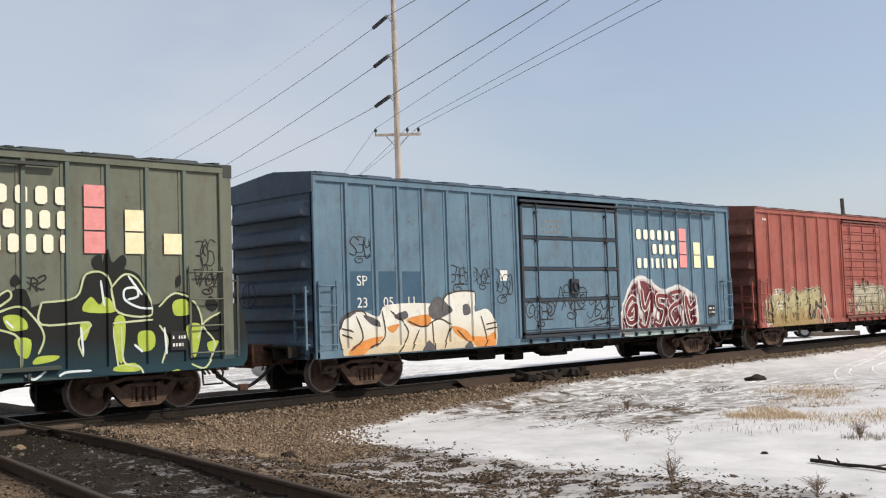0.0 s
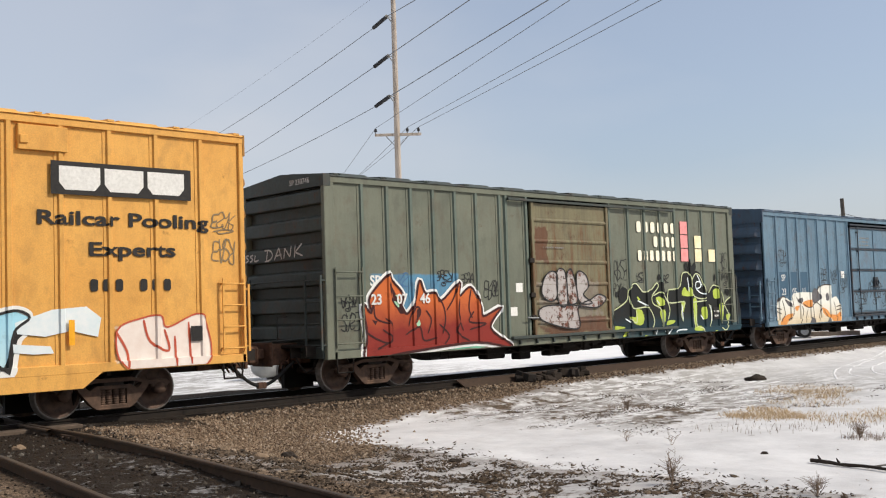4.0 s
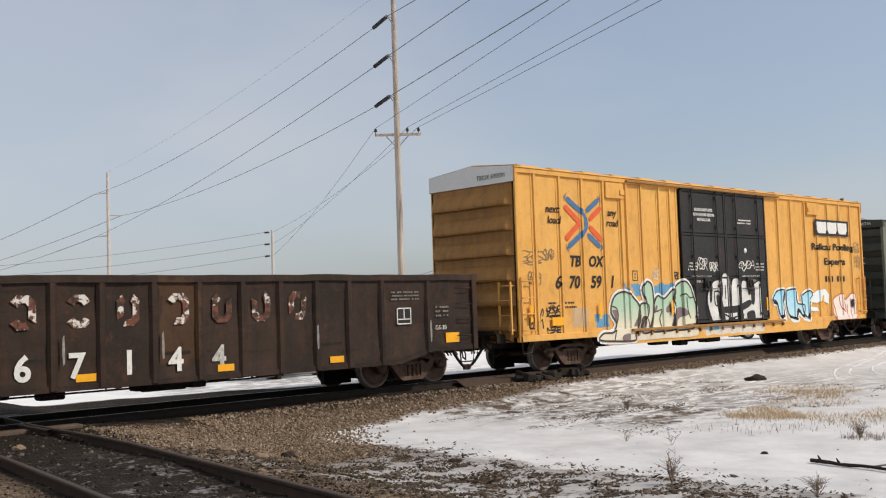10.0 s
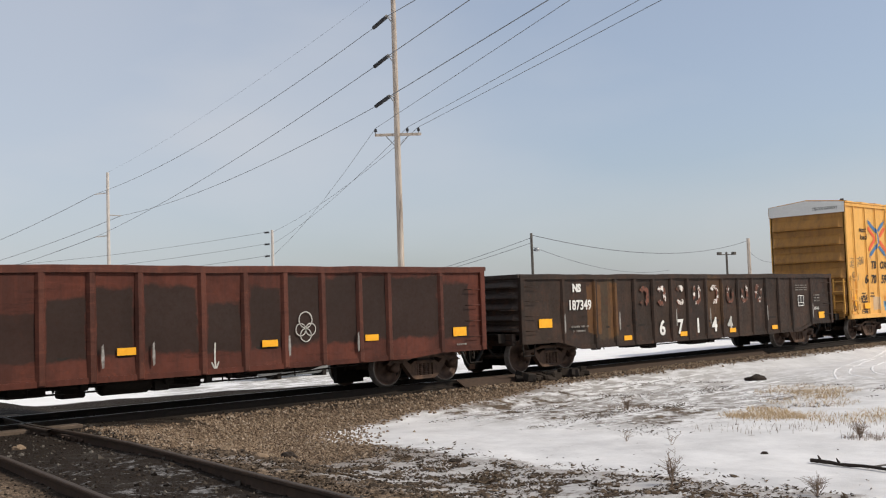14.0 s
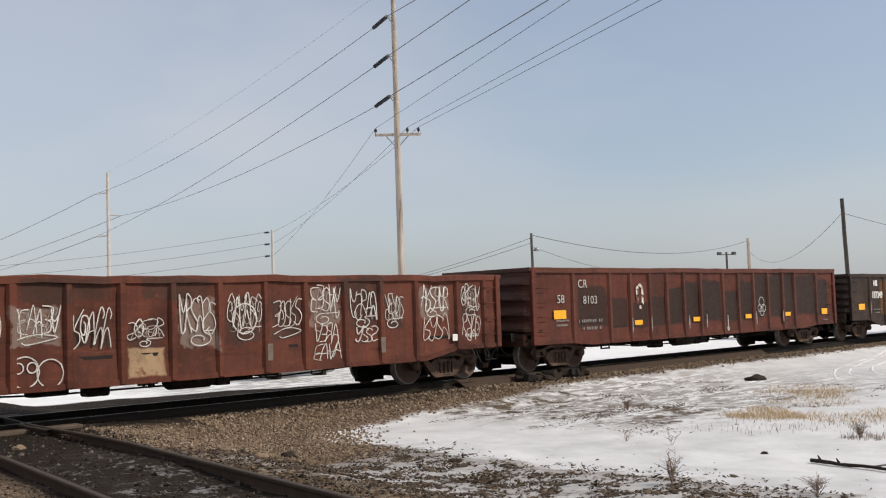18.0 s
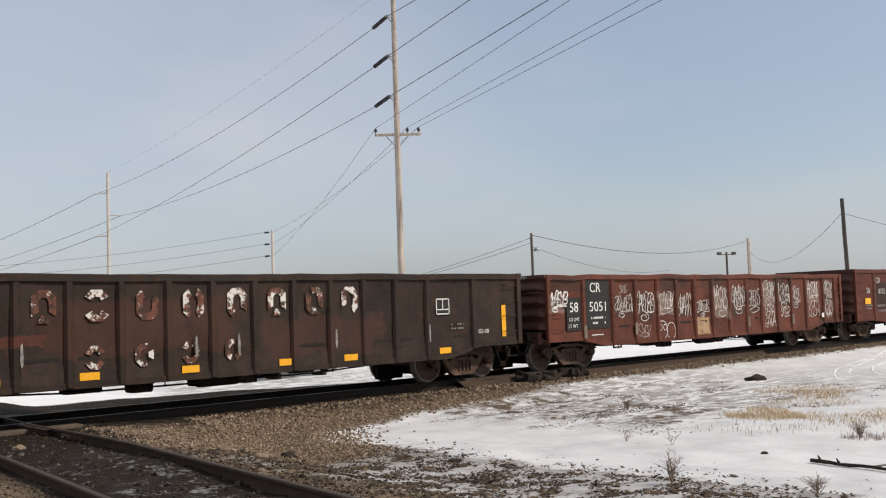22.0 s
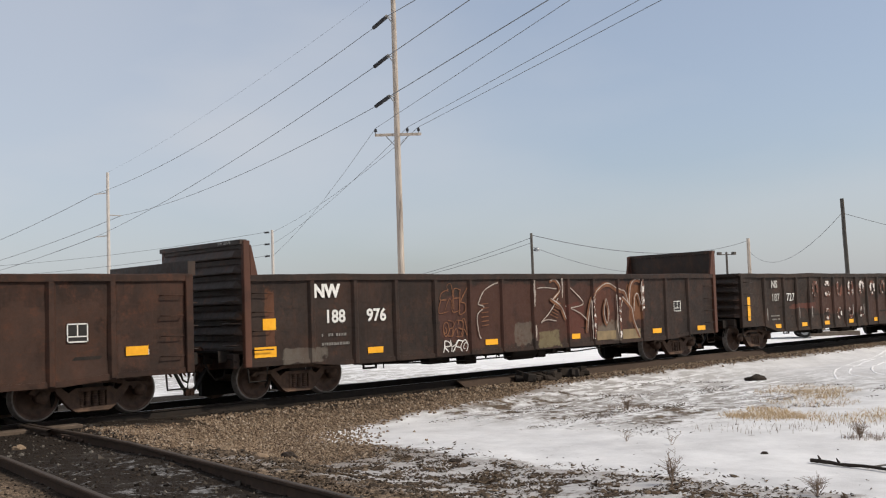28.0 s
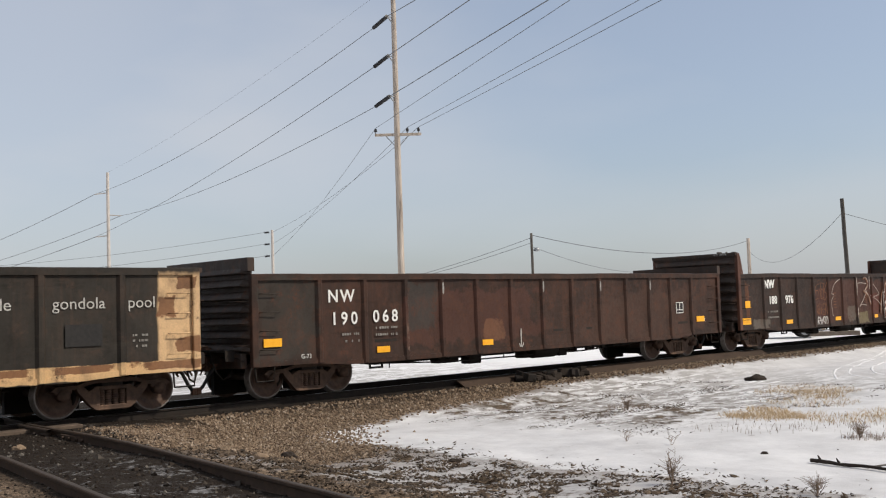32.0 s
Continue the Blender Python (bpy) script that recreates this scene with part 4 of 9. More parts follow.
def under_gear(car, half, seed=0, low=0.45):
    """Centre sill, cross bearers, air reservoir, brake cylinder and rods beneath the floor."""
    r = random.Random(seed)
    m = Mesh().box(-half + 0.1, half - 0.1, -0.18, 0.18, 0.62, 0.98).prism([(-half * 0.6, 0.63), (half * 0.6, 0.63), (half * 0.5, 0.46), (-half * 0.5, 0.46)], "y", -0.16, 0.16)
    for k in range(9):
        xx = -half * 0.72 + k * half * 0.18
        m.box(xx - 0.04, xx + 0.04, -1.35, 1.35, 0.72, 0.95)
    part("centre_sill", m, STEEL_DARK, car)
    tank = Mesh()
    x0 = r.uniform(-1.6, 1.0)
    tank.lathe([(0.0, x0), (0.16, x0), (0.2, x0 + 0.06), (0.2, x0 + 0.9), (0.16, x0 + 0.96), (0.0, x0 + 0.96)], (0, -0.75, low + 0.18), "x", 14)
    part("air_reservoir", tank, STEEL_DARK, car)
    cyl = Mesh()
    x1 = x0 + 1.5
    cyl.lathe([(0.0, x1), (0.13, x1), (0.13, x1 + 0.45), (0.05, x1 + 0.5), (0.05, x1 + 0.9), (0.0, x1 + 0.9)], (0, -0.6, low + 0.2), "x", 12)
    cyl.box(x1 - 0.5, x1 - 0.2, -0.9, -0.55, low, low + 0.3, 0.02)
    part("brake_cylinder", cyl, STEEL_DARK, car)
    for k, (dx, w, h, y) in enumerate(((-2.2, 0.34, 0.26, -0.5), (-1.1, 0.22, 0.34, -0.35), (0.5, 0.42, 0.30, -0.55), (2.4, 0.26, 0.22, -0.4))):
        xx = dx + r.uniform(-0.3, 0.3)
        gear = Mesh().box(xx - w, xx + w, y - 0.16, y + 0.16, 0.66 - h, 0.72, 0.03)
        gear.tube([(xx - w - 0.3, y, 0.60), (xx, y - 0.17, 0.66 - h * 0.7), (xx + w + 0.35, y, 0.58)], 0.022, 5)
        part("brake_gear", gear, STEEL_DARK, car)
    rods = Mesh()
    for y, z in ((-0.85, low + 0.08), (-0.5, low + 0.2)):
        rods.tube([(-half * 0.62, y, z + 0.12), (-half * 0.3, y, z), (half * 0.3, y, z), (half * 0.62, y, z + 0.12)], 0.018, 5)
    for k in (-0.52, -0.3, -0.08, 0.16, 0.38, 0.55):
        xx = half * k + r.uniform(-0.2, 0.2)
        rods.tube([(xx, -0.85, 0.8), (xx, -0.86, low + 0.06)], 0.014, 5)
    part("brake_rod", rods, STEEL_DARK, car)
    pipe = Mesh()
    pipe.tube([(half * (-0.66 + 0.033 * k), -1.15 + 0.02 * r.random(), 0.70 + r.uniform(-0.006, 0.006)) for k in range(41)], 0.022, 5)
    part("train_pipe", pipe, STEEL_DARK, car)
    # levers, valves and brackets hung about the cylinder
    for k in range(9):
        xx = x0 - 0.9 + r.uniform(0, 3.8)
        a, h, y = r.uniform(0.03, 0.12), r.uniform(0.08, 0.22), r.uniform(-1.2, -0.7)
        m = Mesh().box(xx - a, xx + a, y - 0.05, y + 0.05, low + r.uniform(0.08, 0.16), low + 0.18 + h, 0.015)
        m.tube([(xx - 0.45, y, low + 0.2), (xx, y, low + 0.18), (xx + 0.5, y + 0.05, low + 0.22)], 0.014, 5)
        m.box(xx - 0.015, xx + 0.015, y - 0.02, y + 0.02, low + 0.1, 0.85)
        part("brake_valve", m, STEEL_DARK, car)
    step = Mesh()
    xs = -half * 0.63
    for q in (0.0, 0.34):
        step.box(xs + q - 0.015, xs + q + 0.015, -1.3, -1.26, low + 0.12, 0.75)
    step.box(xs - 0.015, xs + 0.355, -1.3, -1.26, low + 0.10, low + 0.14)
    part("hanging_bracket", step, STEEL_DARK, car)


def ladder(car, x0, x1, zs, y, material, name="ladder"):
    m = Mesh()
    for x in (x0, x1):
        m.box(x - 0.018, x + 0.018, y - 0.014, y + 0.014, zs[0] - 0.08, zs[-1] + 0.1)
    for z in zs:
        m.tube([(x0, y, z), (x0 + 0.02, y - 0.035, z), (x1 - 0.02, y - 0.035, z), (x1, y, z)], 0.016, 6)
    for x in (x0, x1):
        for z in (zs[0], zs[-1]):
            m.box(x - 0.012, x + 0.012, y, y + 0.12, z - 0.02, z + 0.02)
    part(name, m, material, car)


def end_ladder(car, x, e, y0, y1, zs, material):
    m = Mesh()
    for y in (y0, y1):
        m.box(x - 0.022, x + 0.022, y - 0.022, y + 0.022, zs[0] - 0.1, zs[-1] + 0.1)
    for z in zs:
        m.tube([(x, y0, z), (x, y1, z)], 0.017, 6)
    for z in (zs[0], zs[-1]):
        m.box(min(x, x - 0.18 * e), max(x, x - 0.18 * e), y0 - 0.015, y0 + 0.015, z - 0.015, z + 0.015)
        m.box(min(x, x - 0.18 * e), max(x, x - 0.18 * e), y1 - 0.015, y1 + 0.015, z - 0.015, z + 0.015)
    part("end_ladder", m, material, car)


def stirrup(car, x, y, z, material):
    part("stirrup_step", Mesh().tube([(x - 0.22, y, z), (x - 0.2, y, z - 0.28), (x + 0.2, y, z - 0.28), (x + 0.22, y, z)], 0.02, 6), material, car)


def pressed_end(car, x, e, z0, z1, wide, ribs, material, name="end_wall", depth=0.17, peak=0.0):
    """A pressed steel end: horizontal tapered corrugations that stand out of a flat sheet."""
    m = Mesh()
    a, b = sorted((x, x - 0.04 * e))
    poly = [(-wide, z0), (wide, z0), (wide, z1), (0, z1 + peak), (-wide, z1)]
    m.prism(poly, "x", a, b)
    step = (z1 - z0) / (ribs + 0.15)
    for k in range(ribs):
        zc = z0 + step * (k + 0.55)
        prof = [(0.0, -0.33), (0.90, -0.30), (1.0, -0.23), (0.94, -0.12), (0.40, 0.20), (0.0, 0.34)]
        rows = []
        for y, g in ((-wide + 0.04, 0.02), (-wide + 0.17, 1.0), (wide - 0.17, 1.0), (wide - 0.04, 0.02)):
            rows.append([(x + e * (depth * g * p + 0.002), y, zc + step * q) for p, q in prof])
        k5 = len(prof)
        r = Mesh()
        r.add([q for g in rows for q in g], [(i * k5 + j, i * k5 + j + 1, (i + 1) * k5 + j + 1, (i + 1) * k5 + j) for i in range(3) for j in range(k5 - 1)])
        part("end_corrugation", r, material, car)
    return part(name, m, material, car)


def boxed_end(car, half, e, z0, z1, deep, ribs, paint, rail_paint):
    """An end of broad flat-faced corrugations set between corner posts of their own depth, with ladders and a hand rail."""
    x = half * e
    a, b = sorted((x, x - 0.04 * e))
    part("end_wall", box(a, b, -1.44, 1.44, z0 + 0.1, z1), paint, car)
    step = (z1 - 0.2 - z0 - 0.12) / (ribs + 0.15)
    for k in range(ribs):
        zc = z0 + 0.12 + step * (k + 0.78)
        prof = [(0.0, -0.29), (0.92, -0.26), (1.0, -0.22), (0.97, 0.18), (0.88, 0.24), (0.0, 0.33)]
        rows = [[(x + e * (deep * g * p + 0.002), y, zc + step * q) for p, q in prof] for y, g in ((-1.432, 0.6), (-1.37, 0.97), (1.37, 0.97), (1.432, 0.6))]
        r = Mesh()
        n = len(prof)
        r.add([q for g in rows for q in g], [(i * n + j, i * n + j + 1, (i + 1) * n + j + 1, (i + 1) * n + j) for i in range(3) for j in range(n - 1)])
        part("end_corrugation", r, paint, car)
    a, b = sorted((x - 0.01 * e, x + (deep + 0.01) * e))
    part("end_plate", Mesh().prism([(-1.51, z1 - 0.2), (1.51, z1 - 0.2), (1.51, z1 + 0.04), (0, z1 + 0.18), (-1.51, z1 + 0.04)], "x", a, b), paint, car)
    a, b = sorted((x, x + (deep + 0.02) * e))
    part("end_sill", box(a, b, -1.38, 1.38, z0 + 0.02, z0 + 0.26, 0.015), paint, car)
    o = x + (deep + 0.11) * e
    zs = [1.02, 1.46, 1.90, 2.34]
    end_ladder(car, o, e, -1.46, -0.92, zs, paint)
    end_ladder(car, o, e, 1.13, 1.48, zs, paint)
    part("hand_rail", Mesh().tube([(o, -0.94, 2.36), (o + 0.02 * e, 0.0, 2.37), (o, 1.15, 2.36)], 0.019, 6).tube([(o, -0.92, 1.16), (o, 1.1, 1.06)], 0.019, 6).tube([(o, 0.1, 1.12), (o, 0.1, 1.62), (x, 0.1, 1.62)], 0.016, 6), paint, car)
    a, b = sorted((x + 0.1 * e, x + 0.4 * e))
    part("crossover_platform", box(a, b, -0.75, 0.75, z0 + 0.27, z0 + 0.31), STEEL_DARK, car)


def boxcar(name, centre, half, z0, zs, z1, ribs, door, paint, end_paint, door_paint, roof_paint, label, truck_x, door_kind="plug", low=None, ladder_paint=None, corr=6, sill_mid=None, post_paint=None, boxed=0.0, rungs=None, wheel=True):
    """A steel boxcar. z0: bottom of the side, zs: bottom of its middle, z1: eave; ribs: places of the side posts."""
    car = tagged(new(name), label, "boxcar", "wagons of the freight train")
    lp = ladder_paint or paint
    W, P = 1.50, 1.448          # outer face of the posts, face of the sheets
    d0, d1 = door
    edges = sorted(set([-half, d0, d1, half] + list(ribs)))
    for a, b in zip(edges[:-1], edges[1:]):
        mid_x = (a + b) / 2
        if d0 < mid_x < d1:
            continue
        part("side_sheet", box(a, b, -P, -P + 0.04, z0 + 0.14, z1 - 0.10), paint, car)
        if b - a > 0.4:
            # shallow stiffening lip that each pressed sheet carries beside its post
            part("sheet_flange", box(b - 0.11, b - 0.04, -P - 0.012, -P - 0.001, z0 + 0.17, z1 - 0.13), paint, car)
    for x in ribs:
        if d0 + 0.05 < x < d1 - 0.05:
            continue
        part("side_post", Mesh().prism([(x - 0.06, -P - 0.001), (x + 0.06, -P - 0.001), (x + 0.035, -W), (x - 0.035, -W)], "z", z0 + 0.15, z1 - 0.11), post_paint or paint, car)
    for x in (-half, half):
        e = 1 if x > 0 else -1
        a, b = sorted((x + boxed * e, x - 0.10 * e))
        part("corner_post", box(a, b, -W, -P + 0.06, z0, z1 - 0.02, 0.012), paint, car)
        part("corner_post", box(a, b, P - 0.06, W, z0, z1 - 0.02, 0.012), paint, car)
    part("far_side", box(-half + 0.1, half - 0.1, P - 0.04, P, z0 + 0.1, z1 - 0.05), paint, car)
    part("top_chord", Mesh().box(-half, half, -W - 0.005, -P + 0.05, z1 - 0.13, z1, 0.01), paint, car)
    part("top_chord", Mesh().box(-half, half, P - 0.05, W, z1 - 0.13, z1, 0.01), paint, car)
    sill = Mesh().box(-half + 0.02, half - 0.02, -W, -P + 0.05, z0, z0 + 0.16, 0.01)
    sm = sill_mid or (d0 - 1.6, d1 + 1.6)
    if zs < z0 - 0.02:
        t = 0.35
        sill.prism([(sm[0] - t, z0 + 0.005), (sm[0], zs), (sm[1], zs), (sm[1] + t, z0 + 0.005)], "y", -W + 0.004, -P + 0.046)
    part("side_sill", sill, paint, car)
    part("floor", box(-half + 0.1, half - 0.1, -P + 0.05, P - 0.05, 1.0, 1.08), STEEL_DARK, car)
    # low-pitched roof with raised seam caps
    roof = Mesh().prism([(-W - 0.03, z1), (W + 0.03, z1), (W, z1 + 0.035), (0, z1 + 0.17), (-W, z1 + 0.035)], "x", -half + 0.012, half - 0.012)
    part("roof", roof, roof_paint, car)
    n_seam = int(half * 2 / 1.22)
    for k in range(n_seam + 1):
        x = -half + 0.15 + k * (2 * half - 0.3) / n_seam
        part("roof_seam", Mesh().prism([(-W - 0.02, z1 + 0.03), (W + 0.02, z1 + 0.03), (W + 0.02, z1 + 0.065), (0, z1 + 0.215), (-W - 0.02, z1 + 0.065)], "x", x - 0.06, x + 0.06), roof_paint, car)
    for k in range(n_seam):
        x = -half + 0.15 + (k + 0.5) * (2 * half - 0.3) / n_seam
        part("roof_panel", Mesh().prism([(-W + 0.12, z1 + 0.05), (-0.1, z1 + 0.16), (-0.1, z1 + 0.20), (-W + 0.25, z1 + 0.115)], "x", x - 0.36, x + 0.36), roof_paint, car)
    for e in (-1, 1):
        if boxed:
            boxed_end(car, half, e, z0, z1, boxed, corr, end_paint, lp)
            coupler_gear(car, half, e, centre)
            continue
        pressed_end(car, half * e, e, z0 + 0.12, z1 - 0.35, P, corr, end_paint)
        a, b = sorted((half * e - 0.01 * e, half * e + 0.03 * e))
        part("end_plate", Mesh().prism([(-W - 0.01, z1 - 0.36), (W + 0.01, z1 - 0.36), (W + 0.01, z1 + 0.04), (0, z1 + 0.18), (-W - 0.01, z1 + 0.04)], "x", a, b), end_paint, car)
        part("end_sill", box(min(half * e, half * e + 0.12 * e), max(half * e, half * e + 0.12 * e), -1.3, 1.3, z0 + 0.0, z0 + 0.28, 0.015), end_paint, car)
        coupler_gear(car, half, e, centre)
        end_ladder(car, half * e + 0.14 * e, e, -1.36, -0.98, [z0 + 0.3 + 0.36 * k for k in range(4)], lp)
        part("crossover_platform", box(min(half * e + 0.1 * e, half * e + 0.4 * e), max(half * e + 0.1 * e, half * e + 0.4 * e), -0.75, 0.75, z0 + 0.25, z0 + 0.29), STEEL_DARK, car)
    if wheel:
        part("brake_wheel", Mesh().lathe([(0.25, -0.012), (0.28, 0.0), (0.25, 0.012)], (-half - 0.26, 0.5, z0 + 1.35), "x", 18).tube([(-half - 0.26, 0.25, z0 + 1.35), (-half - 0.26, 0.75, z0 + 1.35)], 0.012, 5).tube([(-half - 0.26, 0.5, z0 + 1.1), (-half - 0.26, 0.5, z0 + 1.6)], 0.012, 5).tube([(-half, 0.5, z0 + 1.35), (-half - 0.26, 0.5, z0 + 1.35)], 0.03, 6), end_paint, car)
    lz = [z0 + 0.28 + 0.40 * k for k in range(4)]
    reach = 0.52
    if rungs:
        lz, reach = rungs, 0.77
    ladder(car, -half + 0.07, -half + reach, lz, -W - 0.04, lp)
    ladder(car, half - reach, half - 0.07, lz, -W - 0.04, lp)
    for x in (-half + 0.3, half - 0.3):
        stirrup(car, x, -W + 0.02, z0, STEEL_DARK)
    under_gear(car, half, int(centre * 10) % 97)
    truck(car, -truck_x), truck(car, truck_x)
    MOVERS.append((car, centre))
    return car


MOVERS = []


def gondola(name, centre, half, z0, zs, z1, posts, paint, end_paint, label, truck_x, taper=1.0, end_top=None, corr=5, dents=1.0, chord=0.13, deep=0.05, flat_end=0.9, far_top=None, stake_paint=None):
    """An open gondola. z0: bottom of the side over the trucks, zs: bottom of its middle, z1: top; posts: places of the side stakes."""
    car = tagged(new(name), label, "gondola car", "wagons of the freight train")
    W, P = 1.56, 1.56 - deep
    r = random.Random(int(abs(centre) * 7))
    in0, in1 = -half + flat_end * 2.2 + taper * 0.4, half - flat_end * 2.2 - taper * 0.4

    def under(x):
        """Lower edge of the side at x."""
        if zs >= z0:
            return z0
        q = max(0.0, min(1.0, (in0 - x) / taper)) if x < 0 else max(0.0, min(1.0, (x - in1) / taper))
        return zs + (z0 - zs) * q
    edges = sorted(set([-half] + list(posts) + [half]))
    cuts = [in0 - taper, in0, in1, in1 + taper]
    for a, b in zip(edges[:-1], edges[1:]):
        stops = sorted(set([a, b] + [c for c in cuts if a < c < b and zs < z0]))
        poly = [(x, under(x)) for x in stops] + [(b, z1 - 0.05), (a, z1 - 0.05)]
        m = Mesh().prism(poly, "y", -P + 0.045, -P + 0.06)
        nx, nz, grid = max(3, int((b - a) / 0.16)), 9, []
        for iz in range(nz + 1):
            for ix in range(nx + 1):
                x = a + (b - a) * ix / nx
                lo = under(x)
                z = lo + (z1 - 0.05 - lo) * iz / nz
                fix = min(1.0, 5.0 * min(ix, nx - ix) / nx) * min(1.0, 5.0 * min(iz, nz - iz) / nz)
                bow = 0.5 + 0.9 * noise.noise((x * 0.9 + centre, 3.0, z * 1.1)) + 0.45 * noise.noise((x * 2.6, centre, z * 2.4))
                grid.append((x, -P + 0.040 * fix * max(0.0, min(1.0, bow)) * min(1.2, dents + 0.3), z))
        m.add(grid, [(iz * (nx + 1) + ix, iz * (nx + 1) + ix + 1, (iz + 1) * (nx + 1) + ix + 1, (iz + 1) * (nx + 1) + ix) for iz in range(nz) for ix in range(nx)], True)
        part("side_sheet", m, paint, car)
        # lower rail of the side
        rail_poly = [(x, under(x)) for x in stops] + [(x, under(x) + 0.10) for x in stops[::-1]]
        part("bottom_rail", Mesh().prism(rail_poly, "y", -P - 0.02, -P - 0.001), paint, car)
    for x in posts:
        lo = under(x) + 0.012
        m = Mesh()
        w0, w1 = 0.042, 0.088
        top, foot = -W, -W
        verts = [(x - w1, -P - 0.001, lo), (x + w1, -P - 0.001, lo), (x + w0, foot, lo + 0.012), (x - w0, foot, lo + 0.012), (x - w1, -P - 0.001, z1 - chord), (x + w1, -P - 0.001, z1 - chord), (x + w0, top, z1 - chord), (x - w0, top, z1 - chord)]
        m.add(verts, [(0, 1, 2, 3), (4, 7, 6, 5), (0, 4, 5, 1), (3, 2, 6, 7), (0, 3, 7, 4), (1, 5, 6, 2)])
        part("side_stake", m, stake_paint or paint, car)
    # dented top chord
    for s in (-1, 1):
        rows = []
        n = 46
        for k in range(n + 1):
            x = -half + 2 * half * k / n
            dz = (0.022 * noise.noise((x * 0.9, centre, s)) - 0.02 * max(0, noise.noise((x * 2.1, centre, 9 + s)))) * dents
            dy = 0.03 * noise.noise((x * 0.7, centre, 4 + s)) * dents
            y0, y1 = s * W + dy, s * (P - 0.03) + dy
            rows.append([(x, y0, z1 - chord + dz), (x, y0, z1 - 0.015 + dz), (x, y0 * 0.985, z1 + dz), (x, y1, z1 + dz), (x, y1, z1 - chord + dz)])
        m = Mesh()
        m.add([q for g in rows for q in g], [(i * 5 + j, i * 5 + (j + 1) % 5, (i + 1) * 5 + (j + 1) % 5, (i + 1) * 5 + j) for i in range(n) for j in range(5)])
        m.add([q for g in rows for q in g], [(0, 1, 2, 3, 4), tuple(n * 5 + j for j in (4, 3, 2, 1, 0))])
        part("top_chord", m, stake_paint or paint, car)
    part("far_side", box(-half, half, P - 0.03, P, z0 - 0.1, z1 - 0.05), paint, car)
    part("floor", box(-half, half, -P + 0.03, P - 0.03, 1.02, 1.08), STEEL_DARK, car)
    tops = end_top or (z1, z1)
    for e, zt in zip((-1, 1), tops):
        pressed_end(car, half * e, e, z0 + 0.25, zt - 0.08, P, corr + (1 if zt > z1 + 0.2 else 0), end_paint, depth=0.12)
        a, b = sorted((half * e + 0.07 * e, half * e - 0.08 * e))
        ft = far_top if (far_top and e > 0) else zt
        low_end = z1 + 0.1 < zt < z1 + 0.45
        cap = 0.26 if low_end else 0.09
        part("end_cap", Mesh().prism([(-W + 0.02, zt - cap), (W - 0.02, ft - cap), (W - 0.02, ft), (-W + 0.02, zt)], "x", a, b), end_paint, car)
        a, b = sorted((half * e + 0.01 * e, half * e - 0.14 * e))
        for s in (-1, 1):
            y0, y1 = sorted((s * W * 1.003, s * (P - 0.05)))
            part("corner_post", box(a, b, y0, y1, z0, (z1 if low_end else zt) - 0.02, 0.012), RUST_POST if zt > z1 + 0.45 else paint, car)
            if zt > z1 + 0.45:
                c0, c1 = sorted((half * e - 0.14 * e, half * e - 0.42 * e))
                pl = [(half * e - 0.14 * e, z1 - 0.02), (half * e - 0.30 * e, z1 - 0.02), (half * e - 0.16 * e, zt - 0.1), (half * e - 0.14 * e, zt - 0.1)]
                part("end_gusset", Mesh().prism(pl, "y", y0, y0 + 0.06), RUST_POST, car)
        a, b = sorted((half * e, half * e + 0.14 * e))
        part("end_sill", box(a, b, -1.35, 1.35, z0 - 0.02, z0 + 0.27, 0.015), end_paint, car)
        coupler_gear(car, half, e, centre)
        for k in range(3):
            z = z0 + 0.42 + 0.42 * k
            part("grab_iron", Mesh().tube([(half * e, -1.42, z), (half * e + 0.17 * e, -1.41, z), (half * e + 0.17 * e, -1.03, z), (half * e, -1.02, z)], 0.012, 5), end_paint, car)
    part("brake_wheel", Mesh().lathe([(0.24, -0.012), (0.27, 0.0), (0.24, 0.012)], (-half - 0.22, 0.4, z0 + 1.2), "x", 18).tube([(-half - 0.22, 0.14, z0 + 1.2), (-half - 0.22, 0.66, z0 + 1.2)], 0.012, 5).tube([(-half, 0.4, z0 + 1.2), (-half - 0.22, 0.4, z0 + 1.2)], 0.03, 6), end_paint, car)
    zz = [z0 + 0.32 + 0.36 * k for k in range(4)]
    for x0, x1 in ((-half + 0.2, -half + 0.62), (half - 0.62, half - 0.2)):
        for z in zz:
            part("grab_iron", Mesh().tube([(x0, -P, z), (x0 + 0.01, -P - 0.08, z), (x1 - 0.01, -P - 0.08, z), (x1, -P, z)], 0.011, 5), paint, car)
    for x in (-half + 0.3, half - 0.3):
        stirrup(car, x, -P + 0.02, z0, STEEL_DARK)
    under_gear(car, half, int(abs(centre) * 10) % 97, 0.36)
    truck(car, -truck_x), truck(car, truck_x)
    MOVERS.append((car, centre))
    return car


def reflector(car, x, z, w, h, y=-1.512, upright=False):
    part("reflector", box(x - w / 2, x + w / 2, y - 0.004, y, z, z + h), AMBER, car, "amber reflective strip")


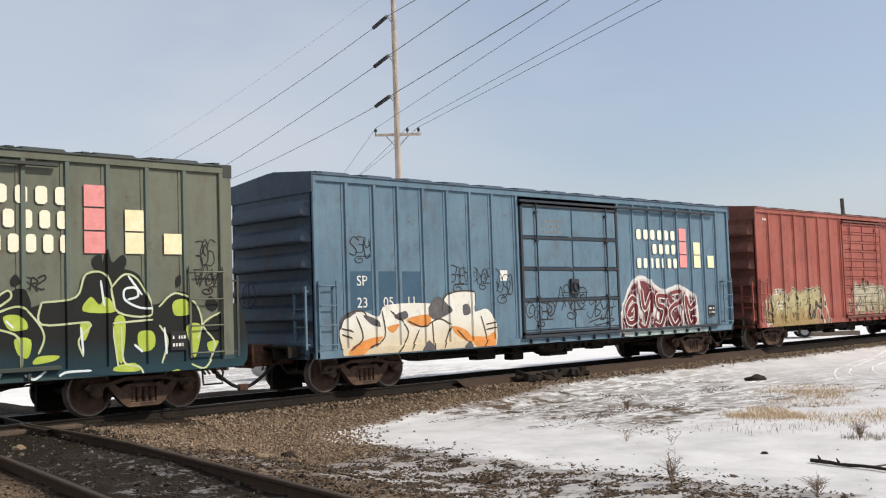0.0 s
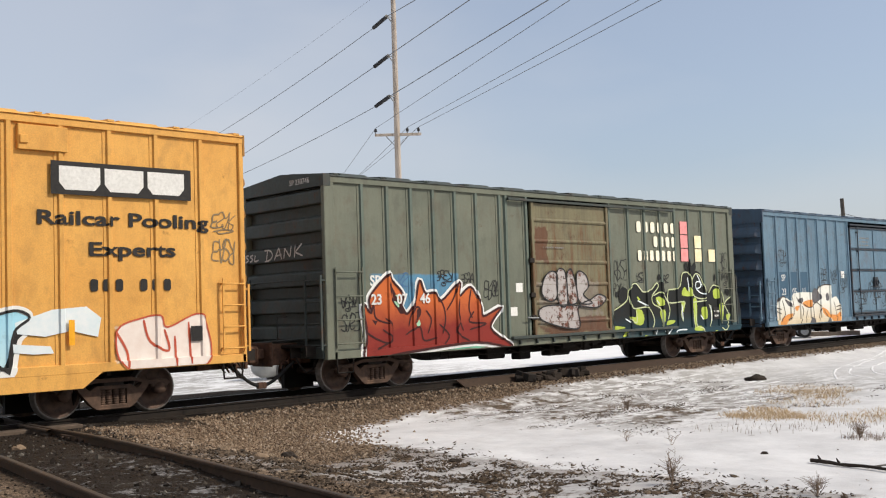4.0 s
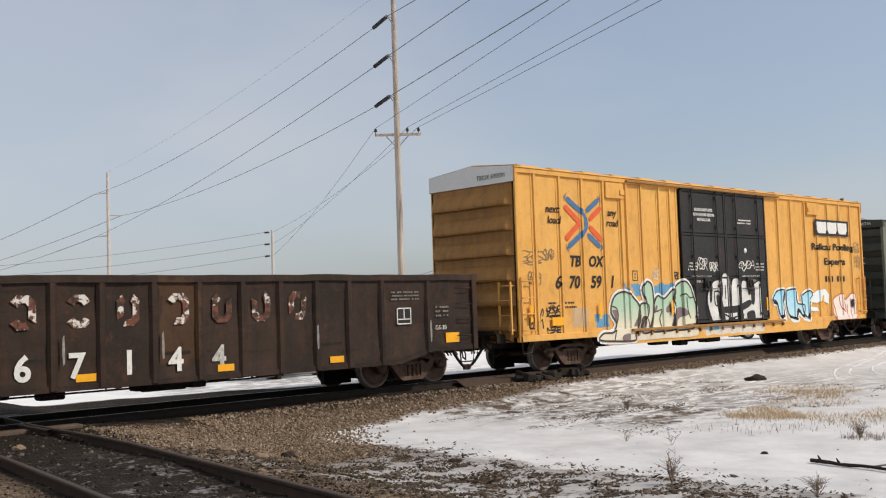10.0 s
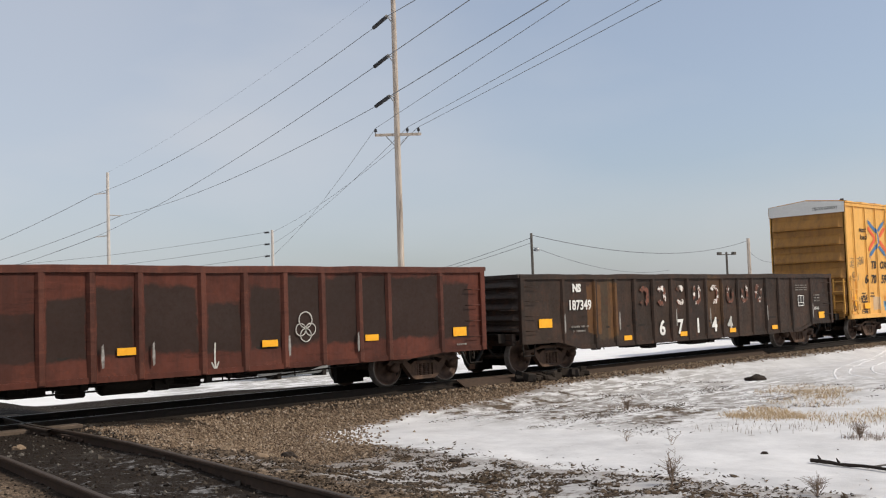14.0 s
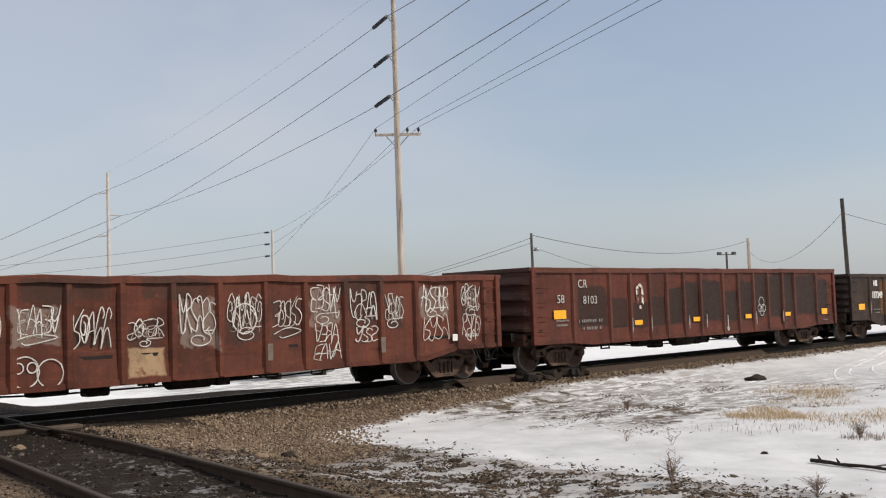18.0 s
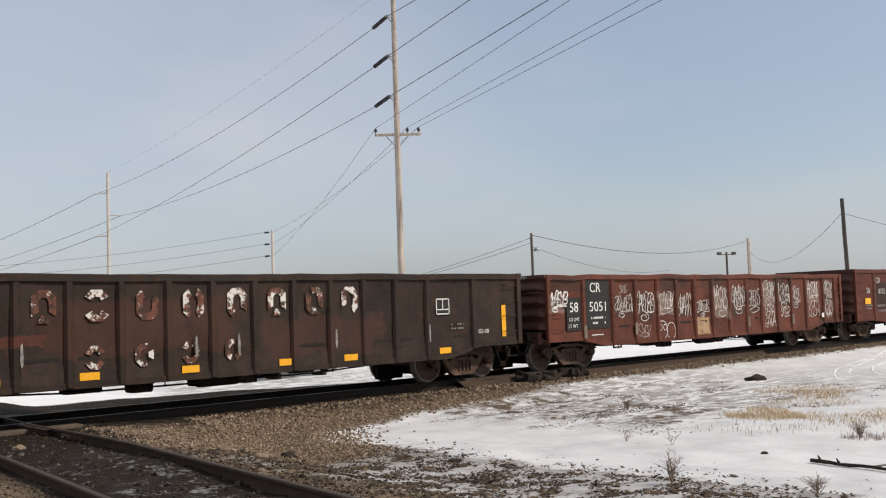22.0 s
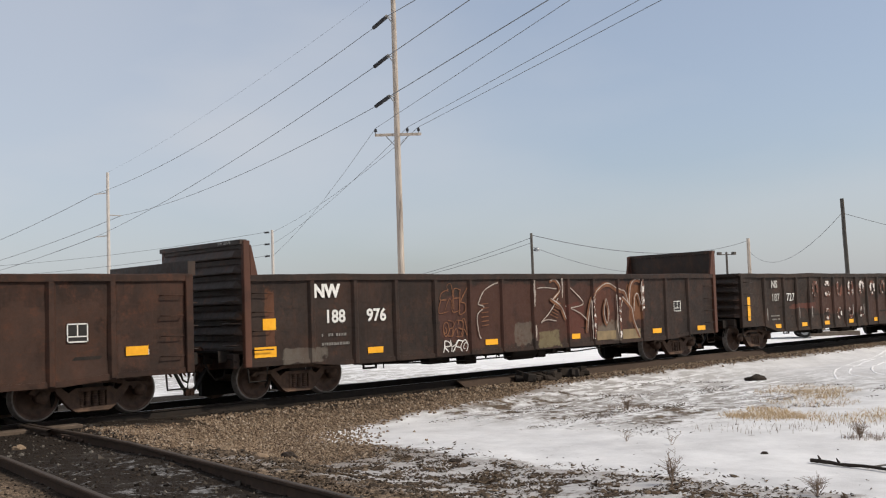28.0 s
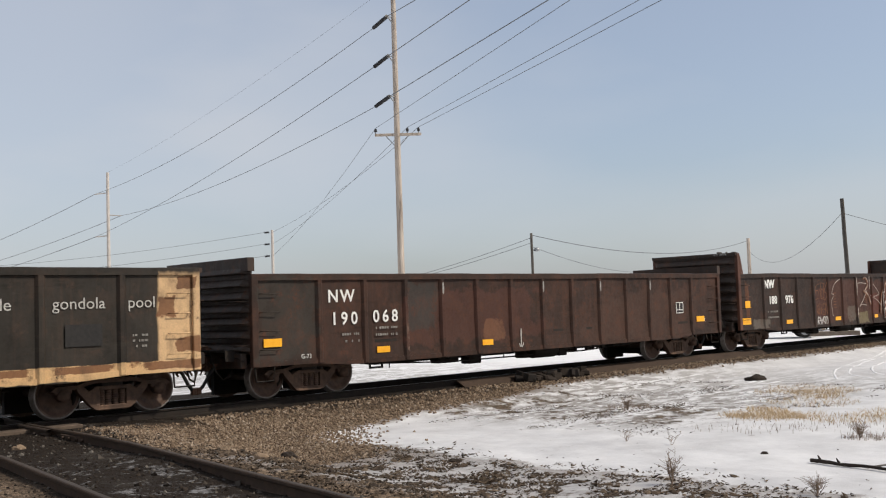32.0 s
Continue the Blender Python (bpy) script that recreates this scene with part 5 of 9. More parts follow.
# ---------------------------------------------------------------- the train, first wagon to last
C_RED, C_BLUE, C_GREEN, C_GOLD = 38.0, 20.53, 2.76, -16.68
def red_art(n, c):
    c = mural(n, c, -5.3, 1.25, 1.9, 0.6, (0.34, 0.24, 0.10), (0.46, 0.40, 0.22), (0.05, 0.04, 0.03), (0.52, 0.47, 0.36), 26, 1.2, 2.4)
    return mural(n, c, 0.2, 1.5, 1.4, 0.5, (0.40, 0.34, 0.22), (0.50, 0.46, 0.34), (0.06, 0.05, 0.04), (0.55, 0.50, 0.40), 27, 1.2, 2.4)


RED = coat("faded_red_paint", (0.33, 0.078, 0.058), (0.42, 0.125, 0.098), worn=0.35, art=red_art)
# End paint darkened for the shade of ends turned from the sun.
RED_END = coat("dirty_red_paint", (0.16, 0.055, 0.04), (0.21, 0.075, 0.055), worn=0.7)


def blue_art(n, c):
    c = piece(n, c, [(2.13, 1.28), (2.74, 2.16), (3.41, 2.41), (4.26, 2.04), (5.19, 2.14), (6.08, 1.71), (6.14, 1.08)], 0.82, (0.12, 0.02, 0.03), (0.17, 0.035, 0.045), (0.55, 0.50, 0.50), (0.72, 0.70, 0.68), 5, 1.1, None, 0.012, 0.10)
    return blotch(n, c, 4.4, 0.86, 1.9, 0.12, (0.42, 0.55, 0.52), 10, 1.3, 0.8)


def green_art(n, c):
    c = blotch(n, c, -5.4, 2.05, 1.3, 0.42, (0.10, 0.26, 0.40), 12, 0.5)
    c = blotch(n, c, 4.9, 0.80, 3.2, 0.16, (0.020, 0.060, 0.075), 18, 0.6, 0.9)
    c = blotch(n, c, -4.6, 0.80, 1.5, 0.05, (0.16, 0.46, 0.32), 19, 3.2)
    return c


def green_door_art(n, c):
    down = n.noise(1.0, 5.0, 0.7, of=n.place((9.0, 1.0, 0.9), (4, 2, 7)))
    upper = n.span(n.z, 3.85, 3.55)
    c = n.mix(n.math("MULTIPLY", n.span(down, 0.48, 0.62, 0.0, 0.75), upper), c, (0.16, 0.070, 0.028))
    c = n.mix(n.span(down, 0.44, 0.36, 0.0, 0.5), c, (0.24, 0.215, 0.125))
    c = blotch(n, c, -1.2, 3.2, 0.25, 0.5, (0.12, 0.040, 0.018), 21, 1.6, 0.8)
    c = blotch(n, c, -0.2, 1.75, 1.2, 0.5, (0.26, 0.23, 0.20), 22, 1.6, 0.6)
    return blotch(n, c, 0.2, 1.15, 1.3, 0.22, (0.12, 0.045, 0.026), 23, 1.4, 0.8)


def gold_art(n, c):
    c = blotch(n, c, -4.0, 2.0, 1.3, 0.18, (0.13, 0.33, 0.52), 32, 3.0)
    c = blotch(n, c, -6.3, 1.20, 0.25, 0.16, (0.13, 0.33, 0.52), 33, 2.0)
    c = blotch(n, c, 7.9, 1.25, 0.85, 0.3, (0.78, 0.70, 0.62), 35, 0.9, 0.9)
    c = blotch(n, c, 0.3, 0.76, 1.9, 0.14, (0.70, 0.68, 0.62), 42, 1.0, 0.9)
    c = blotch(n, c, -0.9, 0.85, 0.3, 0.1, (0.13, 0.33, 0.52), 44, 1.6, 0.9)
    return blotch(n, c, -7.2, 1.35, 0.3, 0.25, (0.40, 0.42, 0.40), 39, 1.4, 0.5)


BLUE = coat("faded_blue_paint", (0.105, 0.188, 0.262), (0.155, 0.250, 0.328), worn=0.25, streak=0.25, art=blue_art)
# Dirt plus the shade of the sunless ends, both in the colour.
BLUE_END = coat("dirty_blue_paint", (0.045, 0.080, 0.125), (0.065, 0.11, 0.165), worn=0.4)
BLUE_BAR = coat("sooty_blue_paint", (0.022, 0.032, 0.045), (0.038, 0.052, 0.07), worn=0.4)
GREEN = coat("faded_green_paint", (0.140, 0.156, 0.120), (0.192, 0.204, 0.154), worn=0.2, streak=0.25, art=green_art)
GREEN_POST = coat("grey_green_post_paint", (0.120, 0.155, 0.128), (0.160, 0.198, 0.165), worn=0.2, streak=0.25, art=green_art)
# Darker than the side: the end's shade is put into the green.
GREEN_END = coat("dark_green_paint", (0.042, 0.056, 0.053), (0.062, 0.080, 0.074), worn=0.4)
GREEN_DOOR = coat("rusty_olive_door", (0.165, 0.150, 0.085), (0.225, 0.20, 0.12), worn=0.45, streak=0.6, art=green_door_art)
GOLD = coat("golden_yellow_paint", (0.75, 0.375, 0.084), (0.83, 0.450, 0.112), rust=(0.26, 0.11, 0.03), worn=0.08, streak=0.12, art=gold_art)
# Dirty yellow, dimmed further in colour for the end's shade.
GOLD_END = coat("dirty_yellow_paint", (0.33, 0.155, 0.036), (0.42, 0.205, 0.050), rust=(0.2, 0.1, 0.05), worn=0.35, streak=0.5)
BLACK_DOOR = coat("black_door_paint", (0.014, 0.014, 0.015), (0.024, 0.024, 0.025), worn=0.05, streak=0.1)


CREAM_SPRAY = fade_paint("cream_spray_fade", (0.62, 0.52, 0.36), (0.74, 0.73, 0.66), 0.85, 1.45)
MAROON_SPRAY = fade_paint("maroon_spray", (0.13, 0.022, 0.03), (0.20, 0.045, 0.05), 1.0, 2.0)
RED_SPRAY = fade_paint("red_orange_spray", (0.23, 0.026, 0.018), (0.58, 0.14, 0.035), 1.25, 1.95)
DARK_SPRAY = fade_paint("black_teal_spray", (0.012, 0.045, 0.062), (0.012, 0.013, 0.012), 0.75, 1.35)
GREY_SPRAY = flaked("flaking_chalky_spray", 0.42, 0.50, (0.40, 0.37, 0.36))
MINT_SPRAY = fade_paint("cream_mint_spray", (0.72, 0.66, 0.52), (0.40, 0.56, 0.42), 1.0, 1.6)
WHITE_SPRAY = plain("white_spray_halo", (0.70, 0.70, 0.68), (0.84, 0.84, 0.82), 6, 0.6)
CREAM_LOW = plain("cream_spray", (0.60, 0.53, 0.42), (0.76, 0.70, 0.57), 4, 0.6)
MAUVE_SPRAY = plain("mauve_grey_spray", (0.17, 0.125, 0.135), (0.25, 0.19, 0.20), 5, 0.6)
SPRAY_CHALK = plain("chalky_white_spray", (0.52, 0.51, 0.49), (0.80, 0.79, 0.77), 3, 0.65)
SPRAY_ROSE = plain("pinkish_white_spray", (0.74, 0.62, 0.55), (0.84, 0.76, 0.70), 5, 0.6)
LIME_SPRAY = plain("lime_green_spray", (0.36, 0.46, 0.05), (0.50, 0.60, 0.12), 5, 0.6)
MINT_PALE = plain("pale_mint_spray", (0.30, 0.56, 0.36), (0.42, 0.66, 0.46), 6, 0.6)
ORANGE_SPRAY = plain("orange_spray", (0.60, 0.22, 0.05), (0.74, 0.34, 0.10), 5, 0.6)
SPRAY_SLATE = plain("slate_grey_spray", (0.075, 0.075, 0.085), (0.15, 0.14, 0.14), 6, 0.6)
SKY_SPRAY = fade_paint("sky_blue_spray", (0.50, 0.72, 0.80), (0.34, 0.64, 0.78), 1.0, 1.8)


def mint_letters(car, ribs):
    s = Spray(car, -1.462, ribs, MINT_SPRAY, SPRAY_UMBER, WHITE_SPRAY, 0.05, 0.17, True, 0.965, 0.565, -2.52)
    s.body((-6.52, 0.72), (-6.36, 0.88), (-5.92, 0.9), (-5.72, 1.12), (-5.92, 1.38), (-5.92, 1.6), (-5.78, 1.84), (-5.5, 1.96), (-5.16, 1.94), (-4.84, 1.76), (-4.64, 1.56), (-4.64, 1.24), (-4.74, 0.96), (-4.92, 0.8), (-5, 0.64), (-5.88, 0.66))
    s.body((-4.62, 1.56), (-4.4, 1.64), (-4.2, 1.56), (-4.26, 1.28), (-4.5, 1.24), (-4.64, 0.92), (-4.76, 0.96))
    s.body((-4.48, 2), (-4.36, 2.2), (-4.16, 2.24), (-4, 2.1), (-3.96, 1.64), (-4, 1.28), (-4.16, 0.88), (-4.6, 0.84), (-4.44, 1.18), (-4.28, 1.28), (-4.34, 1.64))
    s.body((-3.96, 1.58), (-3.76, 1.84), (-3.44, 1.76), (-2.96, 2.02), (-2.84, 1.92), (-3.04, 1.64), (-3.12, 1.4), (-2.96, 1.2), (-3.04, 0.88), (-3.64, 0.84), (-4.16, 0.88), (-4, 1.32))
    s.body((-2.88, 2.06), (-2.48, 2.24), (-2.2, 2.08), (-2.04, 1.76), (-1.92, 1.44), (-2, 0.92), (-2.44, 0.84), (-3.04, 0.88), (-2.98, 1.2), (-2.88, 1.48), (-2.98, 1.7))
    s.shade(CREAM_LOW, (-5, 0.64), (-4.88, 0.8), (-4.26, 0.88), (-3.28, 0.88), (-1.98, 0.88), (-1.96, 0.64), (-3.74, 0.64))
    s.shade(MAUVE_SPRAY, (-5.88, 1.48), (-5.68, 1.48), (-5.64, 1.36), (-5.7, 1.14), (-5.8, 1.32))
    s.shade(MAUVE_SPRAY, (-5.48, 0.8), (-5.2, 0.84), (-5.16, 0.72), (-5.24, 0.64), (-5.52, 0.68))
    s.shade(MAUVE_SPRAY, (-4.92, 1.04), (-4.74, 1.26), (-4.68, 1.24), (-4.8, 1.04))
    s.shade(MAUVE_SPRAY, (-2.88, 1.42), (-2.6, 1.5), (-2.32, 1.32), (-2.46, 1.24), (-2.76, 1.16), (-2.86, 0.96), (-2.98, 1.16))
    s.shade(MAUVE_SPRAY, (-4.6, 0.94), (-4.44, 1.24), (-4.36, 1.14), (-4.46, 0.92))
    s.shade(MAUVE_SPRAY, (-3.96, 1.4), (-3.84, 1.58), (-3.78, 1.52), (-3.88, 1.36))
    s.shade(MAUVE_SPRAY, (-3.34, 1.36), (-3.32, 1.52), (-3.08, 1.6), (-3.12, 1.4))
    s.stroke(SPRAY_UMBER, 0.04, (-5.92, 1.6), (-5.68, 1.52), (-5.64, 1.28), (-5.78, 0.96), (-5.88, 0.68))
    s.stroke(SPRAY_UMBER, 0.04, (-4.62, 1.56), (-4.6, 1.24), (-4.74, 0.96), (-4.96, 0.82))
    s.stroke(SPRAY_UMBER, 0.04, (-4.28, 1.6), (-4.26, 1.28))
    s.stroke(SPRAY_UMBER, 0.04, (-3.94, 1.6), (-3.9, 1.4), (-3.58, 1.44), (-3.7, 1.18), (-3.58, 0.88))
    s.stroke(SPRAY_UMBER, 0.04, (-2.96, 1.94), (-3.04, 1.48), (-2.98, 1.2), (-3.02, 0.92))
    s.stroke(SPRAY_UMBER, 0.04, (-2.64, 1.8), (-2.44, 1.88), (-2.24, 1.76), (-2.04, 1.78))
    s.stroke(SPRAY_UMBER, 0.04, (-4.44, 1.3), (-4.6, 1.04), (-4.64, 0.92))
    s.stroke(SPRAY_UMBER, 0.04, (-4.28, 1.24), (-4.2, 1.04), (-4.3, 0.88))
    s.stroke(SPRAY_UMBER, 0.04, (-2.4, 1.8), (-2.36, 1.4), (-2.24, 1.16))
    s.finish()


def door_letters(car, ribs):
    s = Spray(car, -1.5225, ribs, SPRAY_CHALK, SPRAY_BLACK, None, 0.05, floor=1.01)
    s.body((-1.12, 2.06), (-0.8, 2.26), (-0.44, 2.22), (-0.44, 1.8), (-0.64, 1.46), (-0.48, 0.96), (-0.52, 0.68), (-0.84, 0.72), (-1.18, 1.28), (-1.28, 1.7))
    s.body((-0.44, 2.32), (0.04, 2.34), (0.08, 1.44), (0.06, 0.64), (-0.4, 0.66))
    s.body((0.16, 2.24), (0.62, 2.28), (0.68, 1.76), (0.58, 0.64), (0.06, 0.64), (0, 1.4))
    s.body((0.68, 2.1), (1.04, 2.2), (1.16, 1.8), (1.48, 2.14), (1.92, 2.18), (1.96, 1.38), (1.96, 0.56), (0.64, 0.64))
    s.shade(SPRAY_BLACK, (-0.76, 1.8), (-0.48, 1.72), (-0.3, 1.08), (-0.48, 0.9), (-0.7, 1.36))
    s.shade(SPRAY_BLACK, (-0.5, 1.44), (0.44, 1.48), (1.18, 1.64), (1.22, 1.46), (0.42, 1.26), (-0.46, 1.28))
    s.shade(SPRAY_BLACK, (1.28, 2), (1.52, 2.06), (1.48, 1.54), (1.3, 1.52))
    s.shade(SPRAY_BLACK, (0.4, 1.28), (0.7, 1.4), (0.76, 1), (0.5, 0.86))
    s.shade(SPRAY_BLACK, (-1.12, 2.04), (-0.96, 2.12), (-1.02, 1.68), (-1.12, 1.6))
    s.shade(SPRAY_BLACK, (1, 1.24), (1.44, 1.28), (1.44, 0.88), (1.04, 1))
    s.shade(SPRAY_BLACK, (-0.96, 0.88), (-0.68, 0.68), (-0.84, 0.6))
    s.stroke(SPRAY_BLACK, 0.05, (-0.88, 1.92), (-0.58, 1.9), (-0.6, 1.56), (-0.84, 1.52), (-0.88, 1.92))
    s.stroke(SPRAY_BLACK, 0.05, (-0.24, 2.12), (-0.24, 1.68))
    s.stroke(SPRAY_BLACK, 0.05, (0.08, 2.1), (0.08, 0.88))
    s.stroke(SPRAY_BLACK, 0.05, (0.64, 2.1), (0.64, 0.68))
    s.stroke(SPRAY_BLACK, 0.05, (1.82, 2.08), (1.8, 1.14))
    s.stroke(SPRAY_BLACK, 0.05, (-0.4, 1.24), (0.34, 1.04), (0.8, 1.18))
    s.stroke(SPRAY_BLACK, 0.05, (-1.26, 1.8), (-1.32, 1.32), (-0.92, 0.82))
    s.stroke(SPRAY_BLACK, 0.05, (-0.12, 1.06), (0.42, 1.14))
    s.stroke(SPRAY_BLACK, 0.05, (1.12, 0.84), (1.84, 1.04))
    s.finish()


def sky_letters(car, ribs):
    s = Spray(car, -1.462, ribs, SKY_SPRAY, SPRAY_BLACK, WHITE_SPRAY, 0.045, 0.16, False, 0.965, 0.82, None, (0.07, -0.11))
    s.body((2.72, 1.6), (3.04, 1.88), (3.56, 1.92), (3.48, 1.72), (3.36, 1.56), (3.48, 1.14), (3.22, 1.08), (3, 1.54))
    s.body((3.68, 1.9), (4.3, 1.92), (4.4, 1.48), (4.92, 1.38), (4.78, 1.04), (4.44, 1.28), (4.26, 1), (3.82, 1.08), (3.64, 1.48))
    s.body((4.72, 1.72), (5.26, 1.88), (5.52, 1.76), (5.26, 1.52), (5.12, 0.96), (4.8, 1.18))
    s.shade(SPRAY_PALE, (5.28, 1.68), (5.9, 1.88), (6.48, 1.92), (6.74, 1.72), (6.68, 1.4), (6.2, 1.52), (5.78, 1.44), (5.32, 1.5))
    s.shade(SPRAY_PALE, (5.24, 1.34), (5.86, 1.28), (5.92, 1.16), (5.58, 1.16), (5.26, 1.2))
    s.finish()


def rose_letters(car, ribs):
    s = Spray(car, -1.462, ribs, SPRAY_ROSE, SPRAY_RED, None, 0.03, sill=0.965, floor=0.82)
    s.body((7.02, 1.48), (7.52, 1.7), (7.86, 1.72), (7.98, 1.52), (8.56, 1.74), (8.76, 1.58), (8.74, 0.82), (7.26, 0.8))
    s.stroke(SPRAY_RED, 0.045, (7, 1.48), (7.2, 1.12), (7.22, 0.84))
    s.stroke(SPRAY_RED, 0.045, (7.52, 1.66), (7.64, 1.28), (8, 1.1), (7.92, 1.48))
    s.stroke(SPRAY_RED, 0.045, (8.12, 1.36), (8.14, 0.82))
    s.stroke(SPRAY_RED, 0.045, (8.4, 1.6), (8.44, 0.84))
    s.finish()


def lime_letters(car, ribs):
    s = Spray(car, -1.462, ribs, DARK_SPRAY, None, None, sill=0.885, floor=0.735)
    s.body((1.7, 1.02), (1.72, 1.48), (2.28, 1.74), (2.4, 2.02), (2.72, 2.24), (3.08, 1.98), (3.44, 2), (3.74, 2.22), (4.08, 1.94), (4.32, 1.98), (4.88, 2.08), (5.04, 2.46), (5.6, 2.56), (6.04, 2.44), (6.28, 1.92), (6.8, 2.16), (7.2, 1.88), (7.32, 1.56), (7.68, 1.8), (8.1, 1.84), (8.06, 0.68), (5.98, 0.72), (3.92, 0.82), (2.68, 0.92))
    s.body((5.28, 2.52), (5.18, 2.72), (5.32, 2.8), (5.36, 2.66), (5.44, 2.9), (5.52, 2.66), (5.72, 2.8), (5.8, 2.68), (5.68, 2.5))
    s.body((2.02, 1.68), (1.96, 1.96), (2.18, 2.1), (2.4, 1.96), (2.34, 1.74))
    s.body((3.84, 2.28), (3.82, 2.4), (3.9, 2.46), (3.96, 2.32))
    s.body((3.76, 1.94), (3.84, 2.2), (4.04, 2.2), (4.12, 1.92))
    s.body((1.84, 1.84), (1.82, 1.96), (1.92, 1.96), (1.92, 1.84))
    s.body((7.36, 1.88), (7.44, 2.06), (7.6, 1.92), (7.52, 1.78))
    s.body((6.76, 2.24), (6.76, 2.4), (6.84, 2.44), (6.84, 2.28))
    s.shade(LIME_SPRAY, (2.72, 1.48), (2.98, 1.44), (3.08, 1.2), (2.92, 1.04), (2.56, 1.12), (2.4, 1.28), (2.68, 1.28))
    s.shade(LIME_SPRAY, (3.68, 1.78), (3.92, 1.8), (4.08, 1.6), (3.8, 1.56))
    s.shade(LIME_SPRAY, (3.86, 1.42), (4.12, 1.4), (4.08, 1.12), (3.92, 1.16))
    s.shade(LIME_SPRAY, (4.24, 1.12), (4.58, 1.12), (4.5, 1.04), (4.16, 1))
    s.shade(LIME_SPRAY, (4.96, 1.64), (5.14, 1.64), (5.04, 1.36), (4.96, 1.4))
    s.shade(LIME_SPRAY, (5, 1.84), (5.14, 2.08), (5.3, 1.94), (5.4, 2.08), (5.58, 1.82))
    s.shade(LIME_SPRAY, (5.56, 1.68), (5.76, 1.68), (5.7, 0.96), (5.6, 1.08))
    s.shade(LIME_SPRAY, (6, 1.44), (6.28, 1.44), (6.3, 1.18), (6.04, 1.12))
    s.shade(LIME_SPRAY, (6.68, 1.96), (6.92, 2), (7.02, 1.76), (6.72, 1.72))
    s.shade(LIME_SPRAY, (6.92, 1.52), (7.24, 1.52), (7.12, 0.96), (7, 1.14))
    s.shade(LIME_SPRAY, (7.36, 1.2), (7.6, 1.22), (7.44, 1))
    s.shade(LIME_SPRAY, (1.72, 1.06), (2.2, 1), (1.72, 0.96))
    s.shade(LIME_SPRAY, (2, 0.76), (2.2, 0.92), (2.28, 0.8))
    s.shade(LIME_SPRAY, (2.94, 0.7), (3.08, 0.76), (3.24, 0.68))
    s.shade(LIME_SPRAY, (5.56, 0.88), (5.92, 0.92), (5.98, 0.78), (5.54, 0.8))
    s.shade(LIME_SPRAY, (6.52, 0.68), (6.72, 0.76), (6.86, 0.66))
    s.shade(LIME_SPRAY, (2.78, 1.84), (2.92, 1.76), (2.84, 1.72))
    s.stroke(SPRAY_LIME, 0.035, (1.72, 1.48), (2.28, 1.72), (2.4, 2), (2.72, 2.2), (3.08, 1.96), (3.44, 2.02))
    s.stroke(SPRAY_LIME, 0.035, (2.4, 1.86), (2.56, 1.52), (3.28, 1.52), (3.56, 1.18), (3.46, 0.92))
    s.stroke(SPRAY_LIME, 0.035, (3.46, 2), (3.74, 2.2), (3.8, 2.08), (3.5, 1.84), (3.54, 1.62), (3.92, 1.44), (3.96, 0.96))
    s.stroke(SPRAY_LIME, 0.035, (3.56, 1.84), (3.94, 1.94), (4.2, 1.72), (4.34, 1.44), (4.24, 1.16))
    s.stroke(SPRAY_LIME, 0.035, (4.3, 2), (4.3, 1.64), (5.12, 1.64), (4.92, 1.36), (5, 1.08))
    s.stroke(SPRAY_LIME, 0.035, (4.3, 2), (4.88, 2.08), (5.06, 2.46), (5.42, 2.44), (5.58, 1.84))
    s.stroke(SPRAY_LIME, 0.035, (5.48, 2.2), (5.76, 2.46), (6.04, 2.32), (6.26, 1.76), (5.64, 1.8), (5.48, 2.2))
    s.stroke(SPRAY_LIME, 0.035, (5.52, 1.62), (6.28, 1.66))
    s.stroke(SPRAY_LIME, 0.035, (5.52, 1.6), (5.62, 0.86))
    s.stroke(SPRAY_LIME, 0.035, (5.68, 1.56), (5.72, 0.96), (6, 0.84), (6.08, 0.64))
    s.stroke(SPRAY_LIME, 0.035, (6.4, 1.88), (6.72, 2.12), (7.12, 1.94), (7.26, 1.56), (7.16, 1.28))
    s.stroke(SPRAY_LIME, 0.035, (6.4, 1.56), (6.56, 1.28), (6.44, 0.88))
    s.stroke(SPRAY_LIME, 0.035, (7, 0.84), (7.3, 0.76), (7.52, 1.18), (7.28, 1.54), (7.66, 1.76))
    s.stroke(SPRAY_LIME, 0.035, (2.72, 1.48), (2.72, 1.12), (2.4, 1.24))
    s.stroke(SPRAY_PALE, 0.04, (2.2, 1.24), (2.44, 1.14))
    s.stroke(SPRAY_PALE, 0.04, (5.32, 2.36), (5.38, 1.92))
    s.stroke(SPRAY_PALE, 0.04, (5.82, 2.44), (6.08, 2.1))
    s.stroke(SPRAY_PALE, 0.04, (5.8, 2.02), (6, 2.08), (5.96, 2.22), (5.76, 2.2), (5.76, 2.02), (6.02, 1.88), (6.28, 1.86))
    s.stroke(SPRAY_PALE, 0.04, (5.92, 1.24), (6.08, 1.1))
    s.stroke(SPRAY_PALE, 0.04, (3.64, 0.92), (3.56, 0.76))
    s.stroke(SPRAY_PALE, 0.04, (4.96, 1.58), (5, 1.12))
    s.stroke(SPRAY_PALE, 0.04, (6.5, 1.52), (6.54, 1.04))
    s.stroke(SPRAY_PALE, 0.04, (3.72, 1.72), (3.84, 1.6))
    s.stroke(SPRAY_PALE, 0.04, (2.8, 1.72), (3.24, 1.58))
    s.stroke(SPRAY_PALE, 0.04, (4, 0.84), (4.16, 0.76), (4.36, 0.9))
    s.stroke(SPRAY_PALE, 0.04, (4.56, 0.78), (4.7, 0.84), (5.12, 0.84))
    s.finish()


